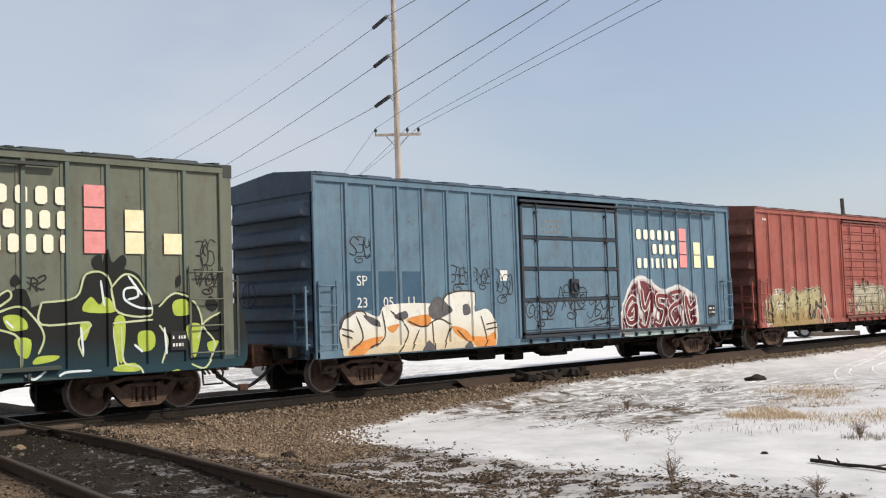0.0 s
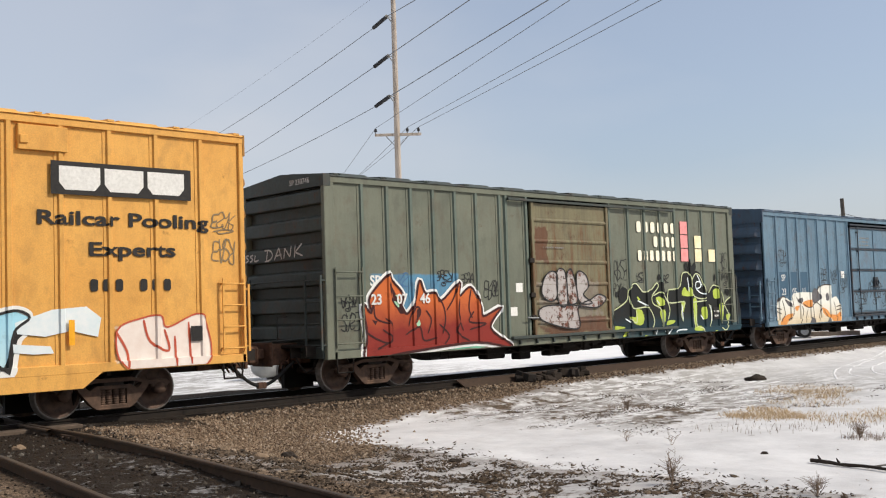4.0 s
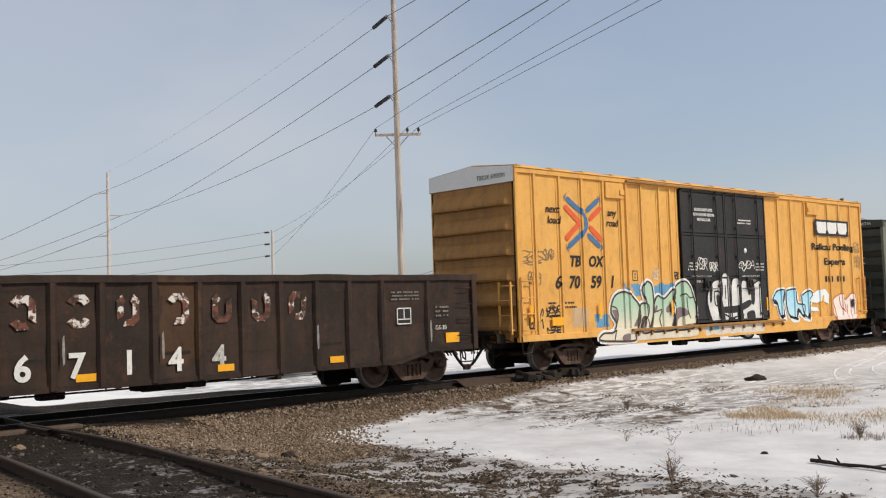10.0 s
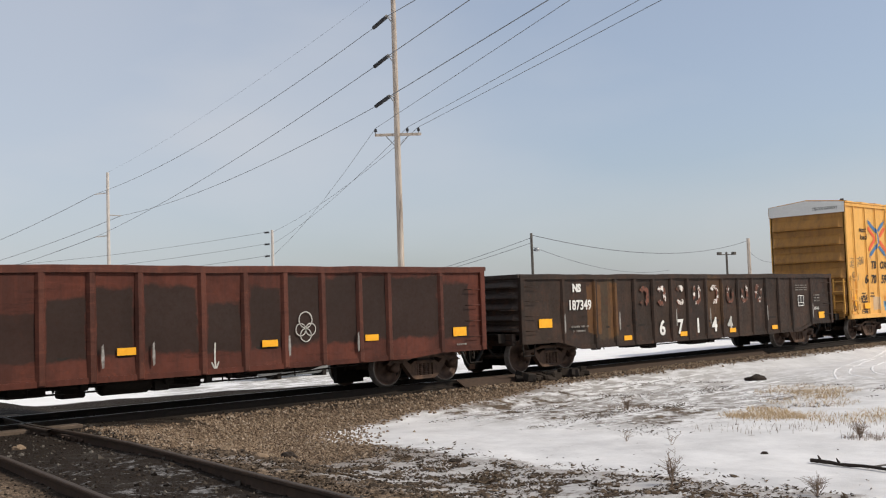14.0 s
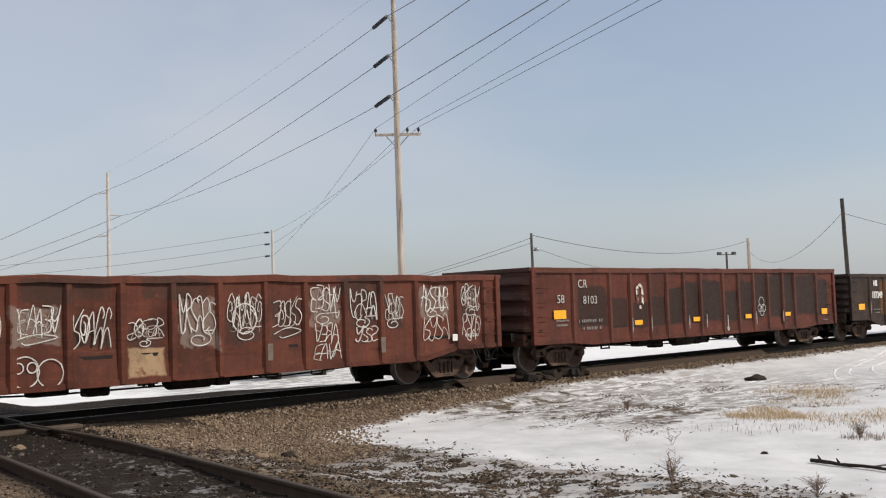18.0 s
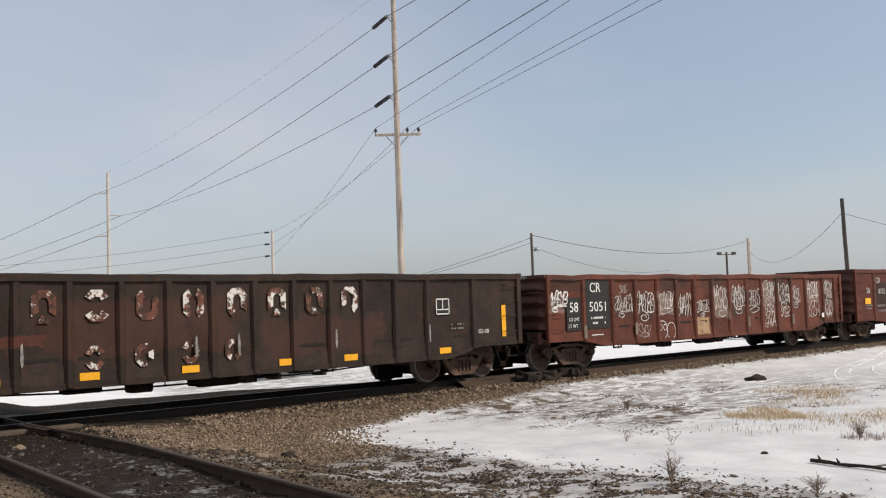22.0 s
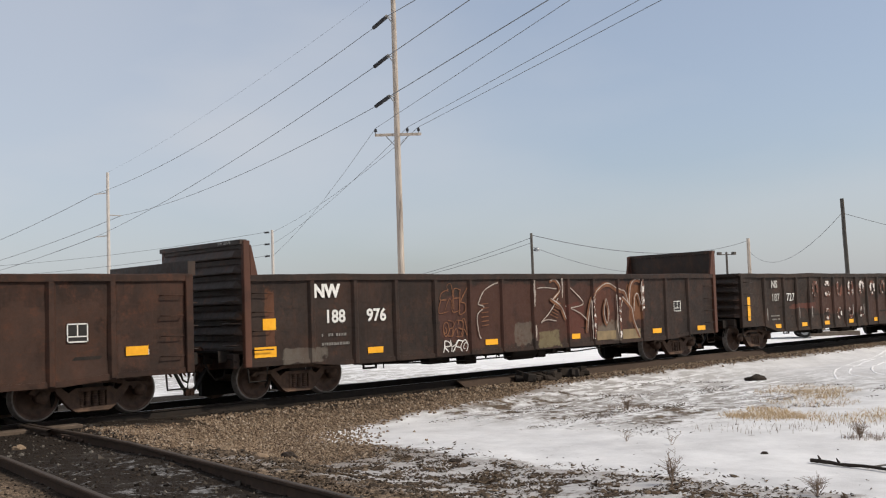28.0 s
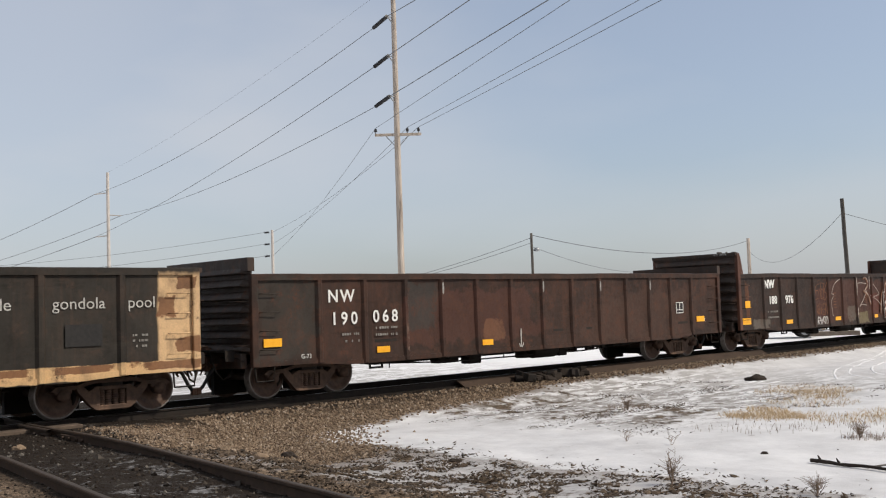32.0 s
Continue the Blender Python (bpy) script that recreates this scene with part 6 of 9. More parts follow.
def flame_letters(car, ribs):
    s = Spray(car, -1.462, ribs, RED_SPRAY, SPRAY_WINE, WHITE_SPRAY, 0.055, 0.17, False, 0.885, 0.735)
    s.body((-6.96, 1.84), (-6.72, 1.64), (-6.76, 1.98), (-6.24, 2.44), (-6.12, 2.32), (-5.82, 2.02), (-5.88, 1.76), (-5.72, 1.6), (-5.48, 1.84), (-5.32, 2.32), (-5.16, 2.04), (-4.88, 2.04), (-4.68, 1.86), (-4.08, 2.28), (-4.1, 1.96), (-3.72, 2.16), (-3.4, 1.72), (-3.32, 1.48), (-2.72, 1.66), (-3.1, 1.2), (-2.38, 0.7), (-3.64, 0.88), (-5.8, 0.76), (-6.92, 0.68), (-6.88, 1.14), (-6.96, 1.64))
    s.shade(SPRAY_WINE, (-6.16, 2.24), (-6.02, 2.02), (-5.9, 1.88), (-5.72, 1.6), (-5.92, 1.6), (-6.08, 1.82))
    s.shade(SPRAY_WINE, (-5.42, 1.68), (-5.32, 1.72), (-5.32, 1.6), (-5.44, 1.44))
    s.shade(SPRAY_WINE, (-6.72, 1.5), (-6.56, 1.46), (-6.62, 1.38))
    s.shade(SPRAY_WINE, (-5.44, 1.38), (-5.36, 1.44), (-5.32, 1.34), (-5.4, 1.28))
    s.shade(SPRAY_WINE, (-5.9, 1.76), (-5.84, 2), (-5.82, 2))
    s.shade(MINT_PALE, (-6.08, 1.88), (-5.94, 1.84), (-5.94, 1.7), (-6.04, 1.76))
    s.shade(MINT_PALE, (-6.04, 2), (-5.98, 2.02), (-5.92, 1.88))
    s.shade(MINT_PALE, (-5.46, 1.36), (-5.36, 1.46), (-5.32, 1.36), (-5.4, 1.28))
    s.stroke(SPRAY_WINE, 0.04, (-6.72, 1.64), (-6.66, 1.8), (-6.6, 1.52), (-6.24, 1.4))
    s.stroke(SPRAY_WINE, 0.04, (-6.2, 2.28), (-6.16, 2), (-6.02, 1.76), (-5.72, 1.6))
    s.stroke(SPRAY_WINE, 0.04, (-5.68, 1.32), (-5.58, 1.6), (-5.4, 1.74), (-5.32, 1.6), (-5.52, 1.38))
    s.stroke(SPRAY_WINE, 0.04, (-5.32, 2.32), (-5.48, 1.84), (-5.56, 1.6))
    s.stroke(SPRAY_WINE, 0.04, (-4.88, 2.04), (-4.64, 1.8), (-4.56, 1.46), (-4.66, 1.12))
    s.stroke(SPRAY_WINE, 0.04, (-4.16, 2.22), (-4.28, 1.92), (-4.52, 1.64))
    s.stroke(SPRAY_WINE, 0.04, (-4.1, 1.96), (-4.16, 1.56), (-4, 1.16))
    s.stroke(SPRAY_WINE, 0.04, (-3.72, 2.1), (-3.8, 1.68), (-3.7, 1.44))
    s.stroke(SPRAY_WINE, 0.04, (-5.16, 1.66), (-5, 1.44), (-5.12, 1.14))
    s.stroke(SPRAY_WINE, 0.04, (-6.34, 1.52), (-6.16, 1.34), (-6.24, 1), (-6.58, 1.08), (-6.88, 1.24))
    s.stroke(SPRAY_WINE, 0.04, (-5.78, 1.14), (-5.36, 1.3), (-5.24, 1), (-4.88, 1.04))
    s.stroke(SPRAY_WINE, 0.04, (-4.76, 1.34), (-4.46, 1.08), (-4.62, 0.88))
    s.stroke(SPRAY_WINE, 0.04, (-4.08, 1.4), (-4.22, 1.14), (-3.8, 0.92))
    s.stroke(SPRAY_WINE, 0.04, (-3.64, 1.6), (-3.8, 1.36), (-3.24, 1.3), (-3.8, 1.18))
    s.stroke(SPRAY_WINE, 0.04, (-6.42, 1.28), (-6.16, 1.06), (-6.62, 0.86))
    s.finish()


def chalk_letters(car, ribs):
    s = Spray(car, -1.5225, ribs, GREY_SPRAY, SPRAY_BLACK, None, 0.035)
    s.body((-1.18, 2.34), (-0.92, 2.52), (-0.68, 2.42), (-0.72, 1.88), (-1.02, 1.78), (-1.28, 1.98))
    s.body((-0.68, 2.5), (-0.36, 2.5), (-0.3, 1.72), (-0.64, 1.72))
    s.body((-0.28, 2.44), (-0.08, 2.54), (0.12, 1.82), (-0.16, 1.68), (-0.28, 1.84))
    s.body((0.12, 2.48), (0.46, 2.44), (0.58, 2.14), (0.36, 1.92), (0.7, 1.7), (0.16, 1.76))
    s.body((-1.28, 1.64), (-0.12, 1.66), (0.88, 1.58), (1.3, 1.8), (1, 1.92), (0.66, 1.8), (0.12, 1.6), (0.08, 1.06), (-1.28, 1.3))
    s.finish()


def cream_letters(car, ribs):
    s = Spray(car, -1.462, ribs, CREAM_SPRAY, None, None, sill=0.925, floor=0.775)
    s.body((-7.32, 1.32), (-7.12, 1.64), (-6.7, 1.68), (-6.28, 1.56), (-6.02, 1.8), (-4.7, 1.8), (-4.36, 1.6), (-4.24, 2.02), (-3.38, 2.04), (-3.4, 1.6), (-2.94, 1.64), (-2.68, 1.28), (-2.76, 0.72), (-3.44, 0.64), (-5.12, 0.64), (-7.06, 0.68), (-7.28, 1))
    s.shade(ORANGE_SPRAY, (-7.12, 0.88), (-6.64, 1.08), (-6.16, 1.12), (-6.66, 0.84), (-6.84, 0.68), (-7.04, 0.68))
    s.shade(ORANGE_SPRAY, (-3.56, 1), (-3, 1), (-2.72, 1.08), (-2.8, 0.68), (-3.18, 0.68))
    s.shade(ORANGE_SPRAY, (-5.48, 1.48), (-4.8, 1.56), (-4.84, 1.32), (-5.26, 1.32))
    s.shade(ORANGE_SPRAY, (-6.04, 1.32), (-5.7, 1.38), (-5.88, 1.2))
    s.shade(ORANGE_SPRAY, (-4.16, 1.28), (-3.68, 1.18), (-3.4, 0.88), (-3.88, 1.02))
    s.shade(SPRAY_SLATE, (-5.08, 0.78), (-4.84, 1), (-4.64, 0.68), (-5.1, 0.68))
    s.shade(SPRAY_SLATE, (-4.86, 1.64), (-4.54, 1.96), (-4.22, 1.76), (-4.14, 1.6), (-4.62, 1.44))
    s.shade(SPRAY_SLATE, (-7.36, 1.44), (-7.16, 1.64), (-6.88, 1.66), (-7.2, 1.52))
    s.shade(SPRAY_SLATE, (-6.7, 1.6), (-6.38, 1.52), (-6.22, 1.34), (-6.48, 1.4))
    s.shade(SPRAY_SLATE, (-5.84, 1.56), (-5.52, 1.66), (-5.44, 1.52), (-5.68, 1.46))
    s.shade(SPRAY_SLATE, (-3.74, 1.74), (-3.56, 1.76), (-3.5, 1.56), (-3.72, 1.52))
    s.shade(SPRAY_SLATE, (-3.76, 0.8), (-3.56, 0.92), (-3.48, 0.7), (-3.72, 0.68))
    s.stroke(SPRAY_UMBER, 0.035, (-6.88, 1.58), (-6.72, 1.12), (-7.08, 0.88))
    s.stroke(SPRAY_UMBER, 0.035, (-6.18, 1.68), (-6.12, 1.12), (-6.58, 0.9))
    s.stroke(SPRAY_UMBER, 0.035, (-5.94, 1.68), (-5.44, 1.2), (-5.84, 0.7))
    s.stroke(SPRAY_UMBER, 0.035, (-5.12, 1.24), (-5.38, 0.8))
    s.stroke(SPRAY_UMBER, 0.035, (-4.72, 1.4), (-4.68, 0.76))
    s.stroke(SPRAY_UMBER, 0.035, (-4.16, 1.28), (-4.4, 0.8))
    s.stroke(SPRAY_UMBER, 0.035, (-3.96, 1.2), (-3.56, 0.86))
    s.stroke(SPRAY_UMBER, 0.035, (-3.16, 1.48), (-3, 0.92), (-3.32, 0.64))
    s.stroke(SPRAY_UMBER, 0.035, (-7.28, 1.34), (-6.96, 1.26))
    s.stroke(SPRAY_UMBER, 0.035, (-7.28, 1.22), (-7, 1.12))
    s.stroke(SPRAY_UMBER, 0.035, (-3, 1.28), (-2.68, 1.32))
    s.stroke(SPRAY_UMBER, 0.035, (-3, 1.16), (-2.68, 1.2))
    s.stroke(SPRAY_UMBER, 0.035, (-7.32, 1.32), (-7.12, 1.64), (-6.7, 1.68), (-6.6, 1.52))
    s.stroke(SPRAY_UMBER, 0.035, (-4.42, 1.6), (-4.24, 2), (-3.38, 2.04), (-3.4, 1.6))
    s.stroke(SPRAY_UMBER, 0.035, (-5.44, 1.44), (-5, 1.3), (-4.52, 1.46), (-4.16, 1.32))
    s.finish()

def plug_door(car, x0, x1, z0, z1, paint, bar_paint, rails=4, name="plug_door"):
    """A sliding plug door: pressed panels in a frame, with locking rods, brackets, tracks and handle box."""
    W = 1.50
    door = part(name, box(x0 + 0.03, x1 - 0.03, -W + 0.01, -W + 0.07, z0 + 0.05, z1 - 0.05), paint, car)
    step = (z1 - z0 - 0.1) / rails
    for k in range(rails):
        a = z0 + 0.05 + step * k
        mid_x = (x0 + x1) / 2
        for p, q in (((x0 + 0.08, x1 - 0.08),) if rails == 3 else ((x0 + 0.08, mid_x - 0.05), (mid_x + 0.05, x1 - 0.08))):
            part("door_panel", box(p, q, -W - 0.02, -W + 0.009, a + 0.05, a + step - 0.05, 0.012), paint, door)
    fr = Mesh()
    for a, b, c, d in ((x0, x0 + 0.07, z0, z1), (x1 - 0.07, x1, z0, z1), (x0, x1, z0, z0 + 0.06), (x0, x1, z1 - 0.06, z1)):
        fr.box(a, b, -W - 0.035, -W + 0.005, c, d, 0.006)
    for k in range(1, rails):
        a = z0 + 0.05 + step * k
        fr.box(x0 + 0.07, x1 - 0.07, -W - 0.035, -W - 0.021, a - 0.03, a + 0.03, 0.004)
    part("door_frame", fr, bar_paint, door)
    for x in (x0 + 0.55, x1 - 0.55):
        rod = Mesh().tube([(x, -W - 0.075, z0 - 0.02), (x, -W - 0.075, z1 + 0.03)], 0.02, 7)
        for k in range(5):
            zz = z0 + 0.2 + (z1 - z0 - 0.4) * k / 4
            rod.box(x - 0.05, x + 0.05, -W - 0.09, -W - 0.03, zz - 0.03, zz + 0.03, 0.006)
        part("locking_rod", rod, bar_paint, door)
    cx = (x0 + x1) / 2
    part("latch_gear", Mesh().box(cx - 0.16, cx + 0.16, -W - 0.10, -W - 0.03, z0 + 0.95, z0 + 1.35, 0.015).lathe([(0.10, -W - 0.14), (0.13, -W - 0.12), (0.10, -W - 0.10)], (cx, 0, z0 + 1.15), "y", 14).tube([(cx - 0.5, -W - 0.09, z0 + 1.0), (cx + 0.5, -W - 0.09, z0 + 1.0)], 0.014, 5), bar_paint, door)
    return door


def slide_door(car, x0, x1, z0, z1, paint):
    """A sliding door of full-width pressed sheets between round horizontal ribs."""
    W = 1.50
    door = part("sliding_door", box(x0 + 0.02, x1 - 0.02, -W + 0.01, -W + 0.06, z0, z1), paint, car, "rusty olive sliding door with horizontal ribs")
    for z in (z0 + 0.28, z0 + 0.78, z0 + 1.22, z0 + 1.78, z0 + 2.30, z0 + 2.82):
        part("door_rib", Mesh().prism([(-W + 0.012, z - 0.055), (-W - 0.018, z - 0.035), (-W - 0.034, z), (-W - 0.018, z + 0.035), (-W + 0.012, z + 0.055)], "x", x0 + 0.10, x1 - 0.10), paint, door)
    for a, b in ((x0, x0 + 0.10), (x1 - 0.10, x1)):
        part("door_stile", box(a, b, -W - 0.04, -W + 0.012, z0 - 0.02, z1 + 0.02, 0.008), paint, door)
    part("door_edge", box(x0, x1, -W - 0.035, -W + 0.011, z0 - 0.06, z0 + 0.03, 0.006), paint, door)
    for z in (z0 + 0.35, z0 + 0.9, z0 + 1.75):
        part("door_stop", Mesh().box(x0 - 0.13, x0 + 0.04, -W - 0.07, -W - 0.01, z, z + 0.12, 0.012), STEEL_DARK, door)
    part("door_handle", Mesh().tube([(x0 - 0.30, -W - 0.06, z0 + 0.42), (x0 - 0.1, -W - 0.08, z0 + 0.40), (x0 + 0.12, -W - 0.06, z0 + 0.40)], 0.018, 6), GALV, door, "bare steel latch bar")
    return door


def door_tracks(car, x0, x1, z0, z1, paint):
    W = 1.50
    part("door_track", box(x0, x1, -W - 0.10, -W - 0.01, z0 - 0.09, z0 - 0.02, 0.008), paint, car)
    part("door_track", box(x0, x1, -W - 0.09, -W - 0.01, z1 + 0.0, z1 + 0.06, 0.008), paint, car)
    k = x0 + 0.3
    while k < x1:
        m = Mesh().prism([(k - 0.03, z0 - 0.12), (k + 0.03, z0 - 0.12), (k + 0.02, z0 - 0.22), (k - 0.02, z0 - 0.22)], "y", -W - 0.07, -W - 0.005)
        part("track_bracket", m, paint, car)
        k += 0.62


def three_squares(car, x, z, step, h, y):
    """Falling steps of reflective squares beside the lettering."""
    for k in range(3):
        part("reflective_square", box(x, x + h, y - 0.003, y, z - k * h * 1.08, z - k * h * 1.08 + h), PINK, car, "faded red square")
    for dx, rows in ((step, (1, 2)), (2 * step, (2,))):
        for k in rows:
            part("reflective_square", box(x + dx, x + dx + h * 0.95, y - 0.003, y, z - k * h * 1.08, z - k * h * 1.08 + h), LEMON, car, "pale yellow square")


def red_wagon():
    ribs = [-7.85 + 0.86 * k for k in range(1, 8)] + [1.6 + 0.9 * k for k in range(7)]
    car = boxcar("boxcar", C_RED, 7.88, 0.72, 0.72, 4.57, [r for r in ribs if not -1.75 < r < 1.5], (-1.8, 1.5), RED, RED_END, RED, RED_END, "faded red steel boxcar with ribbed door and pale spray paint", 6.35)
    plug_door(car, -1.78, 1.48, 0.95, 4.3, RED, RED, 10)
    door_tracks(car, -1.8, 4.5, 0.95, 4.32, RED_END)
    write(car, "5315", -6.42, 1.76, 0.22, WHITE_PAINT, -1.453)
    bars(car, -6.65, -6.2, 1.5, 0.06, 3, WHITE_PAINT, -1.453, seed=5)
    bars(car, -7.4, -6.9, 4.2, 0.09, 1, WHITE_PAINT, -1.453, seed=6)


def blue_wagon():
    c = C_BLUE
    ribs = [v - c for v in (13.45, 14.22, 14.89, 15.63, 16.38, 17.11, 17.86, 18.72, 22.80, 23.50, 24.25, 24.95, 25.65, 26.37, 27.05, 27.75)]
    d0, d1 = 18.75 - c, 22.76 - c
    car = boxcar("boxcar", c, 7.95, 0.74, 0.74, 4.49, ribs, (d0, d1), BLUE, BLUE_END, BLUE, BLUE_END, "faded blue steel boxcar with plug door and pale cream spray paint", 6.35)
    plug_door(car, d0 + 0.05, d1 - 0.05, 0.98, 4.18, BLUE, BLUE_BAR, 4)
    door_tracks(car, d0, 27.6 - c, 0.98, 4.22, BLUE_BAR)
    Y = -1.452
    part("patch_panel", box(13.52 - c, 14.15 - c, Y - 0.002, Y, 1.70, 2.52), PATCH_PAINT, car)
    part("patch_panel", box(14.29 - c, 14.82 - c, Y - 0.002, Y, 1.70, 2.52), PATCH_PAINT, car)
    part("patch_panel", box(14.96 - c, 15.56 - c, Y - 0.002, Y, 1.70, 2.52), PATCH_PAINT, car)
    write(car, "SP", 13.84 - c, 2.22, 0.22, WHITE_PAINT, Y - 0.004)
    for s, x in (("23", 13.84), ("05", 14.56), ("11", 15.22)):
        write(car, s, x - c, 1.76, 0.22, WHITE_PAINT, Y - 0.004)
    for k, (n_l, a, b) in enumerate(((6, 23.6, 25.6), (4, 24.35, 25.6), (7, 23.6, 25.65))):
        block_word(car, n_l, a - c, b - c, 3.42 - 0.40 * k, 3.70 - 0.40 * k, CREAM, -1.476)
    three_squares(car, 25.75 - c, 3.42, 0.74, 0.36, -1.476)
    part("notice", box(18.1 - c, 18.35 - c, Y - 0.004, Y, 2.3, 2.55), NOTICE, car, "torn white paper notice")
    cream_letters(car, ribs)
    wild(car, 2.3, 5.9, 0.98, 2.15, 302, 5, 0.11, None, SPRAY, MAROON_SPRAY, Y - 0.014, ribs, tall=0.4)
    for k, (a, b, p, q) in enumerate(((-7.0, -6.3, 2.7, 3.2), (-4.1, -3.5, 2.05, 2.65), (-3.4, -2.75, 2.1, 2.6), (-2.7, -2.05, 1.75, 2.5))):
        tag(car, a, b, p, q, 140 + k, SPRAY_BLACK, Y - 0.004, 0.018, 4)
    for k, (a, b, p, q) in enumerate(((-1.6, -0.6, 1.15, 1.75), (-0.5, 0.7, 1.3, 2.1), (0.8, 1.9, 1.1, 1.8))):
        tag(car, a, b, p, q, 150 + k, SPRAY_BLACK, -1.5225, 0.03, 4)
    bars(car, 19.6 - c, 20.4 - c, 3.75, 0.07, 3, WORN_WHITE, -1.522, seed=9)
    part("placard", box(27.1 - c, 27.45 - c, -1.512, -1.507, 1.2, 1.52, 0.002), BLACK_PAINT, car)
    bars(car, 27.14 - c, 27.42 - c, 1.40, 0.06, 2, WHITE_PAINT, -1.514, seed=12)
    bars(car, -7.885, -7.88, 4.2, 0.1, 1, WHITE_PAINT, -1.2, seed=2)


def green_wagon():
    c = C_GREEN
    ribs = [v - c for v in (-4.15, -3.45, -2.76, -2.09, -1.4, -0.71, 0.10, 0.32, 1.05, 4.40, 5.25, 6.02, 6.77, 7.51, 8.23, 8.96, 9.7)]
    d0, d1 = 1.12 - c, 4.33 - c
    car = boxcar("boxcar", c, 7.76, 0.72, 0.72, 4.48, ribs, (d0, d1), GREEN, GREEN_END, GREEN, GREEN_END, "weathered olive green boxcar with rusty ribbed door and bold graffiti", 6.3, post_paint=GREEN_POST, boxed=0.16, rungs=[1.03, 1.52, 2.0, 2.5], wheel=False)
    slide_door(car, d0 + 0.06, d1 - 0.04, 0.98, 4.22, GREEN_DOOR)
    write_end(car, "SP 230746", -7.935, -0.69, 4.38, 0.12, WHITE_PAINT)
    word = Mesh()
    for path in (((-0.60, 2.84), (-0.54, 3.06)), ((-0.66, 3.07), (-0.46, 3.06), (-0.36, 2.96), (-0.46, 2.86), (-0.66, 2.83)), ((-0.30, 2.84), (-0.12, 3.10)), ((-0.12, 3.10), (-0.02, 2.85)), ((-0.26, 2.93), (-0.02, 2.95)), ((0.06, 2.86), (0.10, 3.08)), ((0.10, 3.08), (0.28, 2.88)), ((0.28, 2.88), (0.34, 3.12)), ((0.44, 2.86), (0.48, 3.12)), ((0.72, 3.14), (0.47, 2.97)), ((0.47, 2.97), (0.74, 2.88)),
                 ((-1.28, 3.0), (-1.40, 2.98), (-1.30, 2.90), (-1.42, 2.84)), ((-1.10, 3.0), (-1.22, 2.97), (-1.12, 2.90), (-1.24, 2.85)), ((-1.02, 2.99), (-1.05, 2.86), (-0.90, 2.88))):
        stroke(word, path, 0.034, 0.0)
    ob = part("spray_tag", word, SPRAY, car, "white handwritten tag on the end wall")
    ob.data.transform(Matrix(((0, 1, 0, -7.926), (-1, 0, 0, 0), (0, 0, 1, 0), (0, 0, 0, 1))))
    door_tracks(car, d0 - 0.8, d1 + 3.0, 0.98, 4.24, GREEN_END)
    Y = -1.452
    write(car, "SP", -3.82 - c, 2.22, 0.22, WHITE_PAINT, Y - 0.004, bold=0.008)
    for s, x in (("23", -3.82), ("07", -3.1), ("46", -2.42)):
        write(car, s, x - c, 1.82, 0.22, WHITE_PAINT, Y - 0.038, bold=0.008)
    for k, (n_l, a, b) in enumerate(((6, 5.6, 7.58), (4, 6.4, 7.58), (7, 5.62, 7.62))):
        block_word(car, n_l, a - c, b - c, 3.62 - 0.40 * k, 3.92 - 0.40 * k, CREAM, -1.476)
    three_squares(car, 7.80 - c, 3.62, 0.74, 0.37, -1.476)
    part("placard", box(9.36 - c, 9.7 - c, -1.512, -1.507, 1.1, 1.44, 0.002), BLACK_PAINT, car)
    bars(car, 9.4 - c, 9.66 - c, 1.3, 0.07, 2, WHITE_PAINT, -1.514, seed=13)
    part("notice", box(0.62 - c, 0.86 - c, Y - 0.004, Y, 2.02, 2.24), NOTICE, car)
    part("notice", box(0.40 - c, 0.64 - c, Y - 0.004, Y, 1.45, 1.66), NOTICE, car)
    flame_letters(car, ribs)
    lime_letters(car, ribs)
    chalk_letters(car, ())
    for k, (a, b, p, q) in enumerate(((-5.93, -5.55, 2.15, 2.47), (-4.8, -4.3, 2.2, 2.52), (-4.02, -3.6, 2.26, 2.47), (-3.24, -2.74, 1.92, 2.31), (-7.5, -7.1, 1.7, 2.0), (-7.5, -7.05, 1.3, 1.65), (1.8, 2.4, 2.3, 2.84), (2.8, 3.3, 2.2, 2.5), (3.9, 4.35, 2.2, 2.42), (7.15, 7.55, 2.6, 3.1), (7.15, 7.6, 2.1, 2.55), (1.75, 2.2, 1.85, 2.2))):
        tag(car, a, b, p, q, 160 + k, BLUE_PAINT if k == 0 else SPRAY_BLACK, Y - 0.004, 0.022, 4 if b - a > 0.4 else 3, k % 3 == 1)
    bars(car, 1.6 - c, 2.4 - c, 3.1, 0.05, 1, WORN_WHITE, -1.522, seed=14)


